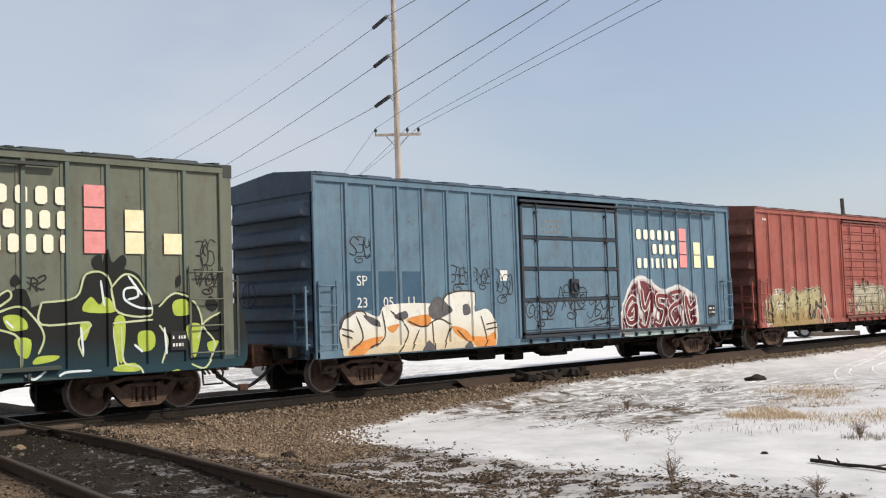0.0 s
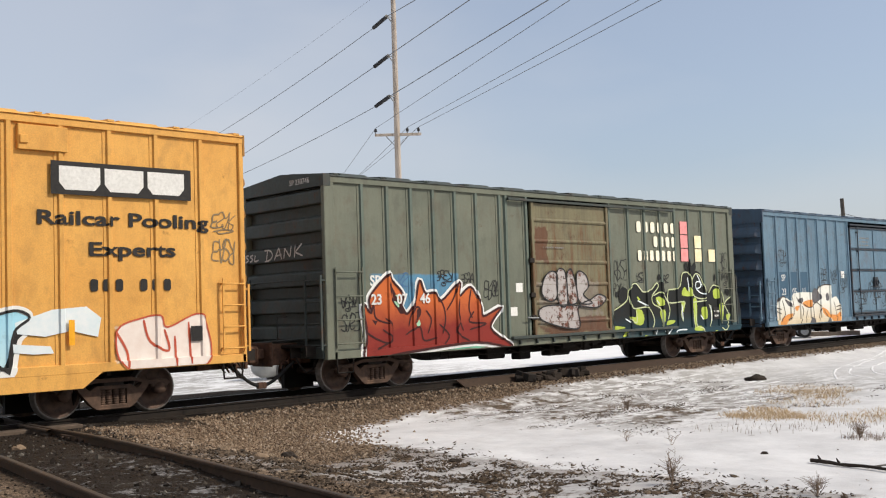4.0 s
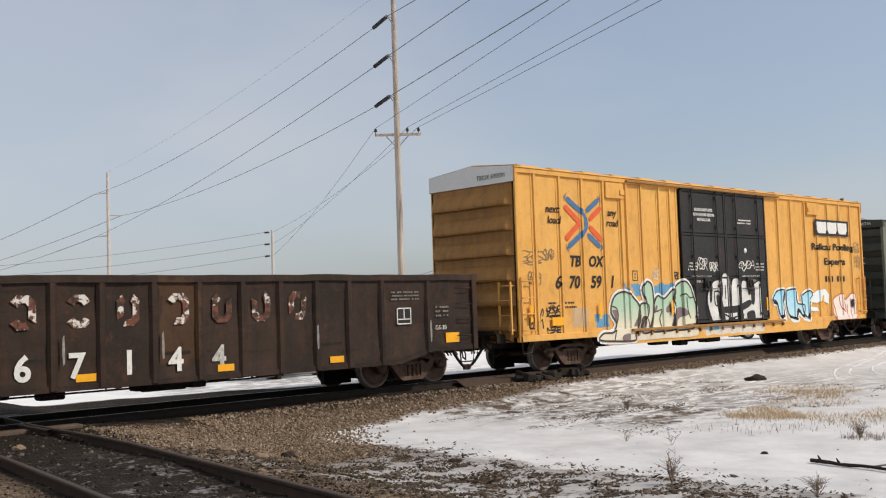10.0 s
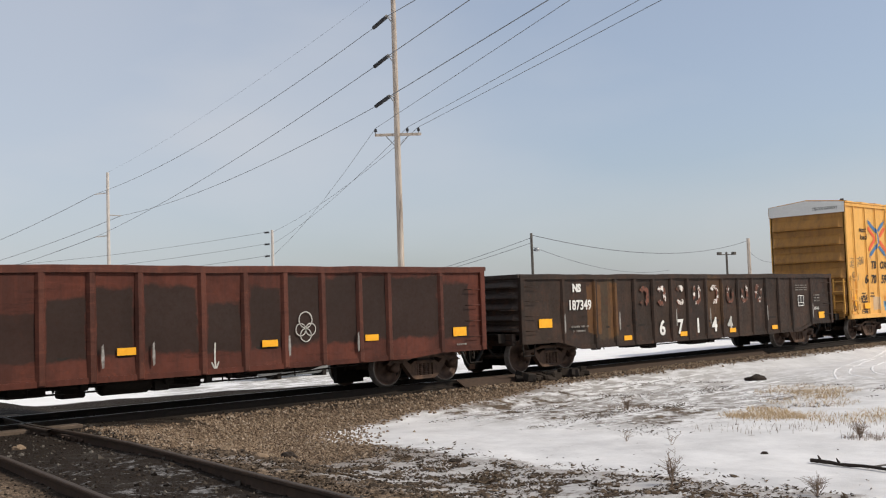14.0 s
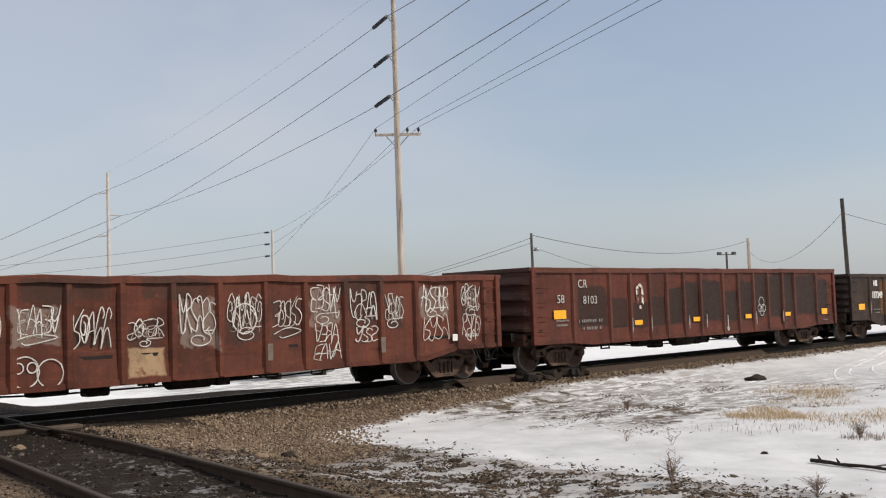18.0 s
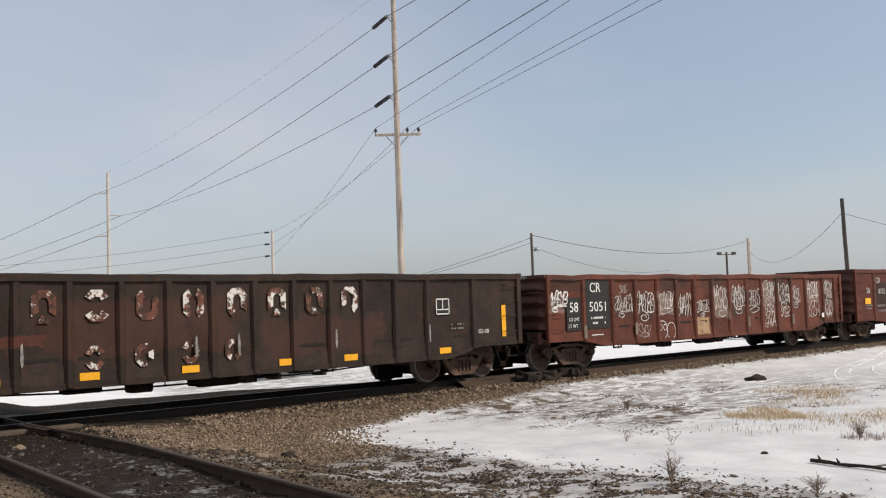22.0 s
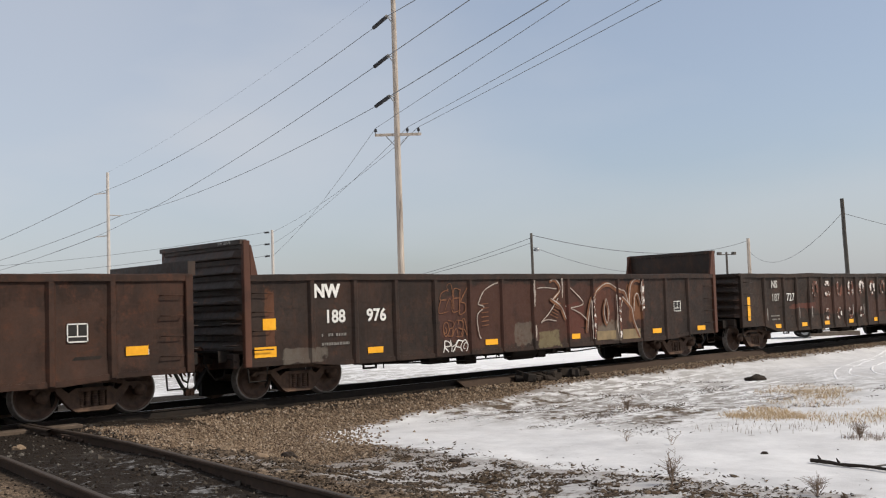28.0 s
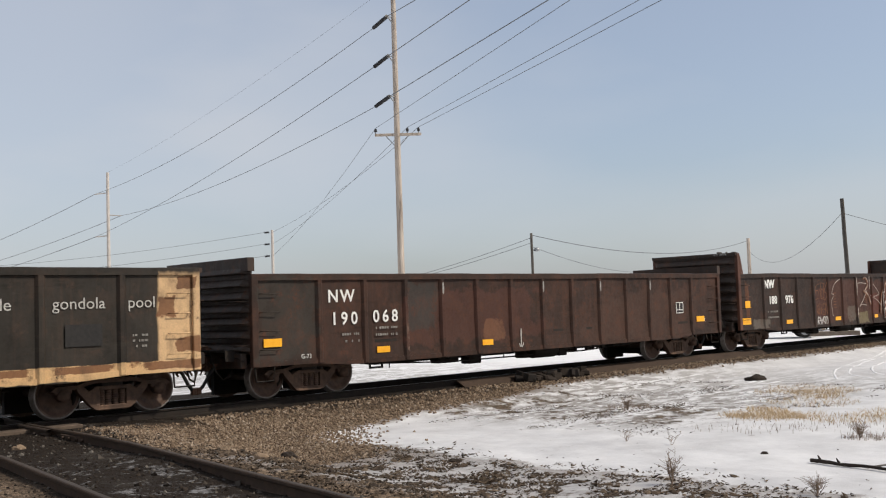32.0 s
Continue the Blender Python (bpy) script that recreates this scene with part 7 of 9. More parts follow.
def gold_wagon():
    c = C_GOLD
    ribs = [-8.89, -7.92, -7.01, -6.1, -5.31, -5.06, -4.36, -3.5, -2.95, 3.34, 4.22, 5.2, 6.06, 6.92, 7.8, 8.7]
    d0, d1 = -19.2 - c, -14.25 - c
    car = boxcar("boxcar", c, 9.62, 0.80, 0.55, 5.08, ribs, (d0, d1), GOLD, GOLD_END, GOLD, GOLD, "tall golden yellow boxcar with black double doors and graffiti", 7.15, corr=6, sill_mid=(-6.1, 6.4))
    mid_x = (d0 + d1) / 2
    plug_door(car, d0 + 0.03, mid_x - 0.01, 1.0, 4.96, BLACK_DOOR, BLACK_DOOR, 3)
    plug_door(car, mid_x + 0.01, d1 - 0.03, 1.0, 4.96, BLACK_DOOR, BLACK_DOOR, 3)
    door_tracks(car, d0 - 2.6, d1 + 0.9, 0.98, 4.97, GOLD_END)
    Y = -1.507
    # crossing arrows of the emblem
    for mat, pts in ((BLUE_PAINT, ((-7.63, 4.42), (-7.30, 4.23), (-7.0, 4.06), (-6.84, 3.85), (-6.86, 3.66), (-7.06, 3.49), (-7.6, 3.15))), (BLUE_PAINT, ((-6.82, 4.10), (-6.29, 4.43))), (BLUE_PAINT, ((-6.79, 3.50), (-6.26, 3.17))),
                     (RED_PAINT, ((-7.7, 4.21), (-7.4, 4.0), (-7.1, 3.79))), (RED_PAINT, ((-7.1, 3.78), (-7.4, 3.57), (-7.7, 3.34))), (RED_PAINT, ((-6.70, 3.88), (-6.19, 4.23))), (RED_PAINT, ((-6.70, 3.71), (-6.18, 3.34)))):
        bar = Mesh()
        stroke(bar, pts, 0.15, -1.463 - (0.0 if mat is BLUE_PAINT else 0.002))
        drape(bar, "emblem_bar", mat, car, ribs, 0.042)
    for x, z, dx, dz in ((-7.63, 4.42, -0.06, 0.05), (-6.29, 4.43, 0.07, 0.04), (-7.6, 3.15, -0.06, -0.05), (-6.26, 3.17, 0.07, -0.04)):
        tip = Mesh().add([(x + 2.2 * dx * 0.5, -1.467, z + 1.1 * dz), (x - dx * 0.6, -1.467, z + 3.0 * dz), (x + dx * 1.6, -1.467, z - 1.9 * dz)], [(0, 1, 2)])
        drape(tip, "emblem_bar", BLUE_PAINT, car, ribs, 0.042)
    P = -1.453
    settle(write(car, "next", -8.22, 4.02, 0.20, BLACK_PAINT, P - 0.009, slant=0.2, bold=0.004), ribs, 0.046)
    settle(write(car, "load", -8.17, 3.74, 0.20, BLACK_PAINT, P - 0.009, slant=0.2, bold=0.004), ribs, 0.046)
    settle(write(car, "any", -5.72, 4.02, 0.20, BLACK_PAINT, P - 0.009, slant=0.2, bold=0.004), ribs, 0.046)
    settle(write(car, "road", -5.72, 3.74, 0.20, BLACK_PAINT, P - 0.009, slant=0.2, bold=0.004), ribs, 0.046)
    settle(write(car, "TB", -7.37, 2.66, 0.28, BLACK_PAINT, P - 0.009, slant=0.2, bold=0.012), ribs, 0.046)
    settle(write(car, "OX", -6.51, 2.66, 0.28, BLACK_PAINT, P - 0.009, slant=0.2, bold=0.012), ribs, 0.046)
    for s, x in (("6", c - 8.05), ("70", c - 7.4), ("59", c - 6.5), ("1", c - 5.8)):
        settle(write(car, s, x - c - 0.03, 2.10, 0.32, BLACK_PAINT, P - 0.009, slant=0.2, bold=0.012), ribs, 0.046)
    bars(car, -25.15 - c, -24.85 - c, 1.70, 0.06, 2, BLACK_PAINT, P, seed=21)
    bars(car, -24.5 - c, -24.05 - c, 1.70, 0.06, 2, BLACK_PAINT, P, seed=22)
    part("notice", box(-8.41, -7.97, -1.512, -1.505, 1.16, 1.37), AMBER, car, "yellow notice plate")
    mint_letters(car, ribs)
    door_letters(car, ())
    sky_letters(car, ribs)
    rose_letters(car, ribs)
    for k, (a, b, p, q, mat) in enumerate(((-9.37, -8.67, 2.67, 3.04, SPRAY_GREY), (-8.6, -8.2, 2.82, 3.06, SPRAY_GREY), (-9.19, -8.72, 1.1, 1.5, SPRAY_BLACK), (-8.58, -8.0, 1.36, 1.64, SPRAY_BLACK), (-8.57, -8.02, 0.98, 1.12, SPRAY_BLACK), (-9.2, -8.75, 2.2, 2.5, SPRAY_GREY), (8.95, 9.4, 3.2, 3.6, SPRAY_GREY), (8.95, 9.4, 2.7, 3.1, SPRAY_GREY), (-2.9, -2.5, 2.3, 2.5, SPRAY_BLACK), (-3.9, -3.5, 2.3, 2.6, SPRAY))):
        tag(car, a, b, p, q, 180 + k, mat, P - 0.004, 0.03 if mat is SPRAY_BLACK else 0.024, 4, k in (0, 3, 6))
    tag(car, -1.72, -1.2, 2.58, 2.9, 195, SPRAY, -1.5245, 0.035, 4, False)
    tag(car, -1.05, -0.6, 2.55, 2.8, 196, SPRAY, -1.5245, 0.03, 4, False)
    tag(car, 0.65, 1.55, 2.6, 2.86, 197, SPRAY, -1.5245, 0.03, 4, False)
    # black name board with white blocks
    bx0, bx1 = -10.80 - c, -8.20 - c
    part("name_board", box(bx0, bx1, Y - 0.002, Y, 3.80, 4.36), BLACK_PAINT, car)
    for k in range(3):
        x = bx0 + 0.14 + 0.80 * k
        part("letter_block", Mesh().prism([(x + 0.10, 3.88), (x + 0.62, 3.88), (x + 0.72, 4.00), (x + 0.72, 4.28), (x, 4.28), (x, 4.00)], "y", Y - 0.006, Y - 0.0025), WHITE_PAINT, car)
    settle(write(car, "Railcar Pooling", 7.24, 3.30, 0.24, BLACK_PAINT, P - 0.014, wide=1.62, bold=0.008), ribs)
    settle(write(car, "Experts", 7.35, 2.78, 0.24, BLACK_PAINT, P - 0.014, wide=1.62, bold=0.008), ribs)
    block_word(car, 7, 6.52, 8.12, 2.17, 2.38, BLACK_PAINT, P - 0.012, (3,))
    frame_lines = Mesh()
    for a, b, q, w in ((-4.88, -4.64, 2.27, 2.29), (-4.88, -4.64, 2.53, 2.55), (-4.88, -4.86, 2.27, 2.55), (-4.66, -4.64, 2.27, 2.55), (-4.79, -4.73, 2.44, 2.47), (-4.775, -4.745, 2.33, 2.40)):
        frame_lines.box(a, b, -1.456, -1.454, q, w)
    part("stencil_frame", frame_lines, BLACK_PAINT, car)
    D = -1.524
    for k, s in enumerate(("CLOSE AND LOCK", "BOTH DOORS BEFORE", "MOVING CAR")):
        write(car, s, -17.93 - c, 4.34 - 0.15 * k, 0.085, WHITE_PAINT, D, bold=0.003)
    bars(car, -16.0 - c, -15.2 - c, 4.12, 0.05, 2, WHITE_PAINT, D, seed=23)
    bars(car, -18.9 - c, -18.4 - c, 2.75, 0.05, 3, WHITE_PAINT, D, seed=24)
    bars(car, -15.0 - c, -14.5 - c, 2.75, 0.05, 3, WHITE_PAINT, D, seed=25)
    for s, x in (("CLOSE THIS DOOR FIRST", -18.2), ("OPEN THIS DOOR FIRST", -15.3)):
        write(car, s, x - c, 2.33, 0.075, WHITE_PAINT, D)
        write(car, "OPEN  CLOSE", x - c, 2.20, 0.065, WHITE_PAINT, D)
    part("notice", Mesh().lathe([(0.0, D - 0.002), (0.08, D - 0.002), (0.08, D)], (-15.6 - c, 0, 3.18), "y", 20), WHITE_PAINT, car, "round white mark")
    part("placard", box(-8.25 - c, -7.98 - c, -1.512, -1.508, 1.25, 1.52), BLACK_PAINT, car)
    for x in (-9.2, -6.45, -3.12, 0.37, 2.3, 6.2):
        reflector(car, x, 1.28, 0.10, 0.42, -1.526)
    part("defect_plate", Mesh().box(-6.03, -5.23, -1.53, -1.445, 4.50, 4.92, 0.01).box(-5.42, -5.22, -1.56, -1.52, 4.60, 4.74, 0.01), GOLD, car)
    part("defect_plate", Mesh().box(5.34, 6.17, -1.53, -1.445, 4.50, 4.92, 0.01).box(5.36, 5.5, -1.56, -1.52, 4.60, 4.74, 0.01), GOLD, car)
    part("end_band", Mesh().prism([(-1.49, 4.73), (1.49, 4.73), (1.49, 5.11), (0, 5.25), (-1.49, 5.11)], "x", -9.66, -9.653), NOTICE, car, "white band across the end")
    write_end(car, "TBOX 670591", -9.666, -0.75, 4.86, 0.12, BLACK_PAINT)


red_wagon(), blue_wagon(), green_wagon(), gold_wagon()


# ---- gondolas
def span_coat(name, base, fade, art, worn=0.6, streak=0.55, late=None):
    soot = tuple(0.30 * v + q for v, q in zip(base, (0.0040, 0.0030, 0.0024)))
    return coat(name, base, fade, rust=tuple(1.05 * v + q for v, q in zip(fade, (0.028, 0.007, 0.002))), worn=worn, streak=streak, rough=0.65, art=art, grime=soot, panels=0.46, late=late)


def ns_art(n, c):
    c = blotch(n, c, -4.7, 1.5, 0.42, 0.8, (0.085, 0.058, 0.030), 50, 1.0, 0.45)
    for x, w, k in ((-5.42, 0.15, 0.7), (-5.06, 0.08, 0.75), (-4.43, 0.16, 0.75), (-4.62, 0.07, 0.4)):
        c = blotch(n, c, x, 1.52, w, 0.72, (0.150, 0.066, 0.020), 51 + int(10 * w), 1.2, k)
    return blotch(n, c, 0.6, 1.6, 0.4, 0.8, (0.10, 0.05, 0.02), 52, 1.1, 0.6)


def rust_art(n, c):
    """Scorched sheets between the red stakes, with red left above some of them."""
    for k, (x, z, hx, hz) in enumerate(((-1.86, 1.55, 0.36, 0.55), (-1.0, 1.66, 0.36, 0.60), (0.07, 1.66, 0.56, 0.62), (1.15, 1.48, 0.38, 0.48), (2.08, 1.62, 0.36, 0.60), (2.97, 1.74, 0.42, 0.70), (3.9, 1.74, 0.44, 0.70), (4.8, 1.74, 0.38, 0.70), (5.95, 1.74, 0.74, 0.70), (7.15, 1.62, 0.52, 0.66), (-2.7, 1.42, 0.34, 0.42), (-3.6, 1.32, 0.36, 0.36), (-4.5, 1.42, 0.34, 0.40), (-5.7, 1.62, 0.62, 0.55))):
        c = blotch(n, c, x, z, hx, hz, (0.021, 0.0122, 0.0090), 60 + k, 0.55, 0.94 if k < 10 else 0.8)
    return c


TAGS = ((-8.0, -7.3, 1.5, 1.98), (-5.28, -4.52, 1.28, 1.85), (-4.3, -3.5, 1.15, 1.95), (-3.3, -2.55, 1.3, 1.95), (-2.3, -1.65, 1.25, 1.8), (-1.3, -0.65, 1.2, 1.65), (-0.32, 0.4, 1.15, 2.05), (0.68, 1.42, 1.2, 2.05), (1.7, 2.35, 1.2, 1.95), (2.62, 3.3, 1.45, 2.2), (3.6, 4.3, 1.35, 2.1), (4.55, 5.05, 1.3, 2.0), (5.6, 6.4, 1.5, 2.2), (6.85, 7.4, 1.5, 2.2))


def tag_art(n, c):
    for k, (a, b, p, q) in enumerate(TAGS):
        c = blotch(n, c, (a + b) / 2, (p + q) / 2 - 0.02, (b - a) * 0.55, (q - p) * 0.5, (0.050, 0.030, 0.024) if k % 3 else (0.26, 0.20, 0.17), 80 + k, 1.2, 0.7)
    for k, x in enumerate((-7.3, -2.4, -0.4, 3.9)):
        c = blotch(n, c, x, 2.2, 0.7, 0.2, (0.05, 0.028, 0.02), 180 + k, 1.4, 0.7)
    return blotch(n, c, -0.95, 0.92, 0.36, 0.26, (0.40, 0.27, 0.16), 97, 0.45)


def old_art(n, c):
    c = blotch(n, c, 0.9, 1.5, 3.6, 0.75, (0.066, 0.026, 0.017), 105, 0.9, 0.85)
    for k, (x, z, hx, hz, t) in enumerate(((0.55, 0.85, 0.45, 0.22, (0.17, 0.14, 0.075)), (-0.4, 1.0, 0.3, 0.3, (0.12, 0.095, 0.075)), (3.1, 0.95, 0.5, 0.25, (0.16, 0.13, 0.10)), (2.8, 1.6, 0.4, 0.5, (0.10, 0.035, 0.02)), (4.2, 1.7, 0.3, 0.5, (0.17, 0.07, 0.03)), (1.6, 1.3, 0.4, 0.4, (0.10, 0.03, 0.02)), (-2.8, 1.45, 0.4, 0.5, (0.075, 0.03, 0.022)), (-6.9, 0.85, 0.5, 0.15, (0.13, 0.11, 0.09)), (-7.7, 1.6, 0.12, 0.6, (0.12, 0.045, 0.02)))):
        c = blotch(n, c, x, z, hx, hz, t, 200 + k, 1.3, 0.8)
    return c


def brown_art(n, c):
    c = blotch(n, c, -7.5, 1.6, 0.7, 0.8, (0.036, 0.031, 0.025), 115, 1.0, 0.8)
    c = blotch(n, c, -4.36, 1.2, 0.05, 0.4, (0.20, 0.13, 0.10), 116, 1.6, 0.7)
    c = blotch(n, c, -2.2, 1.5, 2.2, 0.6, (0.070, 0.028, 0.019), 111, 1.5, 0.8)
    c = blotch(n, c, 4.5, 1.3, 2.6, 0.7, (0.060, 0.030, 0.020), 113, 1.6, 0.7)
    return blotch(n, blotch(n, c, -3.88, 1.75, 0.45, 0.55, (0.040, 0.038, 0.034), 114, 1.2, 0.75), -1.58, 1.18, 0.36, 0.26, (0.16, 0.072, 0.038), 112, 1.3, 0.8)


def broken_art(n, c):
    c = blotch(n, c, -4.3, 1.38, 0.9, 0.09, (0.15, 0.045, 0.03), 131, 3.4, 0.6)
    c = blotch(n, c, -1.5, 1.55, 1.8, 0.5, (0.075, 0.030, 0.020), 132, 1.8, 0.6)
    return blotch(n, c, 2.4, 1.2, 1.5, 0.4, (0.065, 0.028, 0.020), 133, 1.8, 0.6)


def pool_art(n, c):
    c = blotch(n, c, 0.0, 0.80, 8.5, 0.13, (0.62, 0.40, 0.20), 121, 0.8)
    c = blotch(n, c, 7.95, 1.55, 0.42, 0.95, (0.66, 0.44, 0.24), 122, 0.18)
    for k, (x, z, hx, hz) in enumerate(((7.7, 1.9, 0.2, 0.2), (8.1, 1.2, 0.25, 0.15), (7.8, 0.85, 0.6, 0.08), (6.2, 0.86, 0.5, 0.06), (8.1, 2.3, 0.2, 0.12), (4.5, 0.86, 0.8, 0.06), (1.5, 0.86, 0.9, 0.06))):
        c = blotch(n, c, x, z, hx, hz, (0.16, 0.06, 0.025), 123 + k, 1.8, 0.85)
    return c


BROWN_BLACK = span_coat("sooty_brown_paint", (0.02838, 0.0172, 0.01221), (0.043, 0.0258, 0.01763), ns_art)
BROWN_BLACK_B = span_coat("sooty_brown_paint_worn", (0.02838, 0.01806, 0.0129), (0.03956, 0.02477, 0.01737), broken_art, 0.55)
GON_RED = span_coat("oxide_red_paint", (0.0903, 0.0240, 0.0144), (0.1247, 0.0335, 0.0200), None, 0.3, 0.55, rust_art)
GON_RED_PLAIN = span_coat("oxide_red_stake_paint", (0.09288, 0.02924, 0.01892), (0.129, 0.043, 0.02838), None, 0.45)
GON_TAGGED = span_coat("oxide_red_paint_tagged", (0.1122, 0.0320, 0.0184), (0.1454, 0.0430, 0.0248), tag_art, 0.5)
GON_OLD = span_coat("black_brown_paint", (0.0252, 0.0152, 0.0116), (0.0398, 0.0236, 0.0170), old_art, 0.55)
GON_BROWN = span_coat("rusty_brown_paint", (0.0344, 0.0176, 0.0120), (0.0516, 0.0255, 0.0168), brown_art, 0.7)
GON_POOL = span_coat("faded_black_paint", (0.0285, 0.02375, 0.019), (0.0399, 0.03325, 0.02565), pool_art, 0.5)
RUST_POST = coat("rusted_post", (0.075, 0.030, 0.020), (0.12, 0.050, 0.032), worn=0.7, streak=0.5, grime=(0.02, 0.014, 0.011))
DARK_END = coat("sooty_end", (0.028, 0.019, 0.015), (0.046, 0.030, 0.023), worn=0.6, streak=0.6)
RED_GON_END = coat("sooty_red_end", (0.075, 0.028, 0.020), (0.10, 0.038, 0.026), worn=0.6, streak=0.6)


def consolidated(car, x, z, y=-1.5145, s=0.36):
    """A stencilled frame with two boxes in it, of the kind painted on every wagon."""
    m = Mesh()
    for a, b, p, q in ((0, 1, 0, 0.07), (0, 1, 0.93, 1), (0, 0.06, 0, 1), (0.94, 1, 0, 1), (0.47, 0.53, 0.3, 1), (0, 1, 0.28, 0.34)):
        m.box(x + a * s * 1.15, x + b * s * 1.15, y - 0.002, y, z + p * s, z + q * s)
    part("stencil_ground", box(x, x + s * 1.15, y - 0.0012, y - 0.0002, z, z + s), BLACK_PAINT, car)
    part("stencil_frame", m, WHITE_PAINT, car)


def patches(car, c, xs, z, y, w=0.35, h=0.13):
    for x in xs:
        reflector(car, x - c, z, w, h, y)


def worn_blocks(car, c, xs, z0, z1, y, seed, w=0.5, t=0.125, faint=()):
    """Worn remains of large letters: broken upright rings whose paint has mostly flaked away."""
    r = random.Random(seed)
    for i, x in enumerate(xs):
        a, b = x - c - w * 0.42, x - c + w * 0.42
        q, k = (z0 + z1) / 2, 0.11
        m = Mesh()
        ring = [(a, z0 + k), (a + k, z0), (b - k, z0), (b, z0 + k), (b, z1 - k), (b - k, z1), (a + k, z1), (a, z1 - k)]
        hole = [(x - c + (u - x + c) * (1 - 2 * t / (b - a)), q + (v - q) * (1 - 2 * t / (z1 - z0))) for u, v in ring]
        gone = set(r.sample(range(8), 2))
        for n in range(8):
            if n in gone:
                continue
            m.prism([ring[n], ring[(n + 1) % 8], hole[(n + 1) % 8], hole[n]], "y", y - 0.002, y)
        part("worn_letter", m, RED_FLAKED if i in faint else FLAKED, car)


def chalk(car, x, z, h, y):
    w = 0.028 + 0.012 * noise.noise((x * 3, z, 5))
    part("chalk_mark", Mesh().prism([(x - w * 0.4, z), (x + w * 0.8, z + 0.03), (x + w, z + h * 0.5), (x + w * 0.5, z + h), (x - w * 0.7, z + h * 0.92), (x - w, z + h * 0.35)], "y", y - 0.003, y), CHALK, car)


def arrow(car, x, z0, z1, y):
    """A chalked arrow that points down."""
    m = Mesh()
    stroke(m, [(x, z1), (x - 0.01, (z0 + z1) / 2), (x, z0)], 0.035, y)
    stroke(m, [(x - 0.08, z0 + 0.13), (x, z0), (x + 0.07, z0 + 0.14)], 0.03, y - 0.001)
    part("chalk_arrow", m, WORN_WHITE, car, "white chalk arrow")


def gondolas():
    S = -1.5145         # just proud of a side sheet
    T = -1.5635         # just proud of a stake
    # brown-black, first behind the tall boxcar
    c = -36.03
    posts = [v - c for v in (-42.60, -41.29, -40.42, -39.55, -38.66, -37.77, -36.92, -35.95, -35.04, -34.12, -33.26, -32.39, -31.56, -30.67, -29.34)]
    car = gondola("gondola", c, 8.2, 0.74, 0.52, 2.45, posts, BROWN_BLACK, DARK_END, "sooty brown gondola with worn white letters and amber reflectors", 6.6)
    write(car, "NS", -42.03 - c, 2.0, 0.20, WHITE_PAINT, S, bold=0.014)
    write(car, "187349", -41.92 - c, 1.54, 0.25, WHITE_PAINT, S, wide=0.92, bold=0.008)
    bars(car, -42.3 - c, -41.6 - c, 1.08, 0.06, 2, WORN_WHITE, S, seed=31)
    worn_blocks(car, c, (-39.08, -38.24, -37.31, -36.43, -35.46, -34.56, -33.7, -32.85), 1.56, 2.12, S, 32, faint=(0, 5, 6, 7))
    for s, x in (("6", -38.26), ("7", -37.36), ("1", -36.42), ("4", -35.52), ("4", -34.64)):
        write(car, s, x - c, 0.74, 0.42, WORN_WHITE if x > -35 else WHITE_PAINT, S, bold=0.016)
    consolidated(car, -30.25 - c, 1.37)
    bars(car, -30.4 - c, -29.6 - c, 2.05, 0.04, 3, WORN_WHITE, S, seed=33)
    bars(car, -29.1 - c, -28.7 - c, 1.7, 0.05, 3, WORN_WHITE, S, seed=34)
    write(car, "GS-30", -28.95 - c, 1.22, 0.10, WHITE_PAINT, S)
    patches(car, c, (-28.6,), 0.92, S, 0.42, 0.22)
    patches(car, c, (-43.3,), 1.12, S, 0.5, 0.22)
    patches(car, c, (-39.9, -37.2, -34.5, -31.9), 0.66, S)
    for x in (-42.6, -40.3, -37.6, -35.8, -32.4, -29.3):
        chalk(car, x - c, 0.95, 0.5, T)
    # oxide red with dark scorched sheets
    c = -53.6
    posts = [v - c for v in (-60.11, -58.57, -57.64, -56.74, -55.90, -55.03, -54.15, -52.91, -52.0, -51.09, -50.17, -49.21, -48.41, -46.87)]
    car = gondola("gondola", c, 8.12, 0.70, 0.62, 2.62, posts, GON_RED, RED_GON_END, "rusty oxide red gondola with scorched dark side sheets", 6.6, dents=0.7, corr=4, stake_paint=GON_RED_PLAIN)
    write(car, "58", -60.6 - c, 1.72, 0.22, WORN_WHITE, S)
    write(car, "CR", -59.7 - c, 2.1, 0.22, WORN_WHITE, S)
    write(car, "8103", -59.4 - c, 1.68, 0.22, WORN_WHITE, S)
    bars(car, -59.9 - c, -58.9 - c, 1.2, 0.1, 2, WORN_WHITE, S, seed=41)
    bars(car, -60.8 - c, -60.3 - c, 1.25, 0.06, 2, WORN_WHITE, S, seed=42)
    worn_blocks(car, c, (-57.2,), 1.5, 2.2, S, 43, 0.4, 0.09)
    patches(car, c, (-60.65,), 1.32, S, 0.48, 0.22)
    patches(car, c, (-57.3, -54.4, -51.45, -48.9), 1.06, S, 0.36, 0.13)
    patches(car, c, (-46.3,), 1.05, S, 0.42, 0.2)
    for x in (-57.64, -56.74, -54.86, -53.92, -51.03, -49.3):
        chalk(car, x - c, 0.85, 0.42, T)
    arrow(car, 0.94, 0.71, 1.2, S - 0.002)
    ring = Mesh()
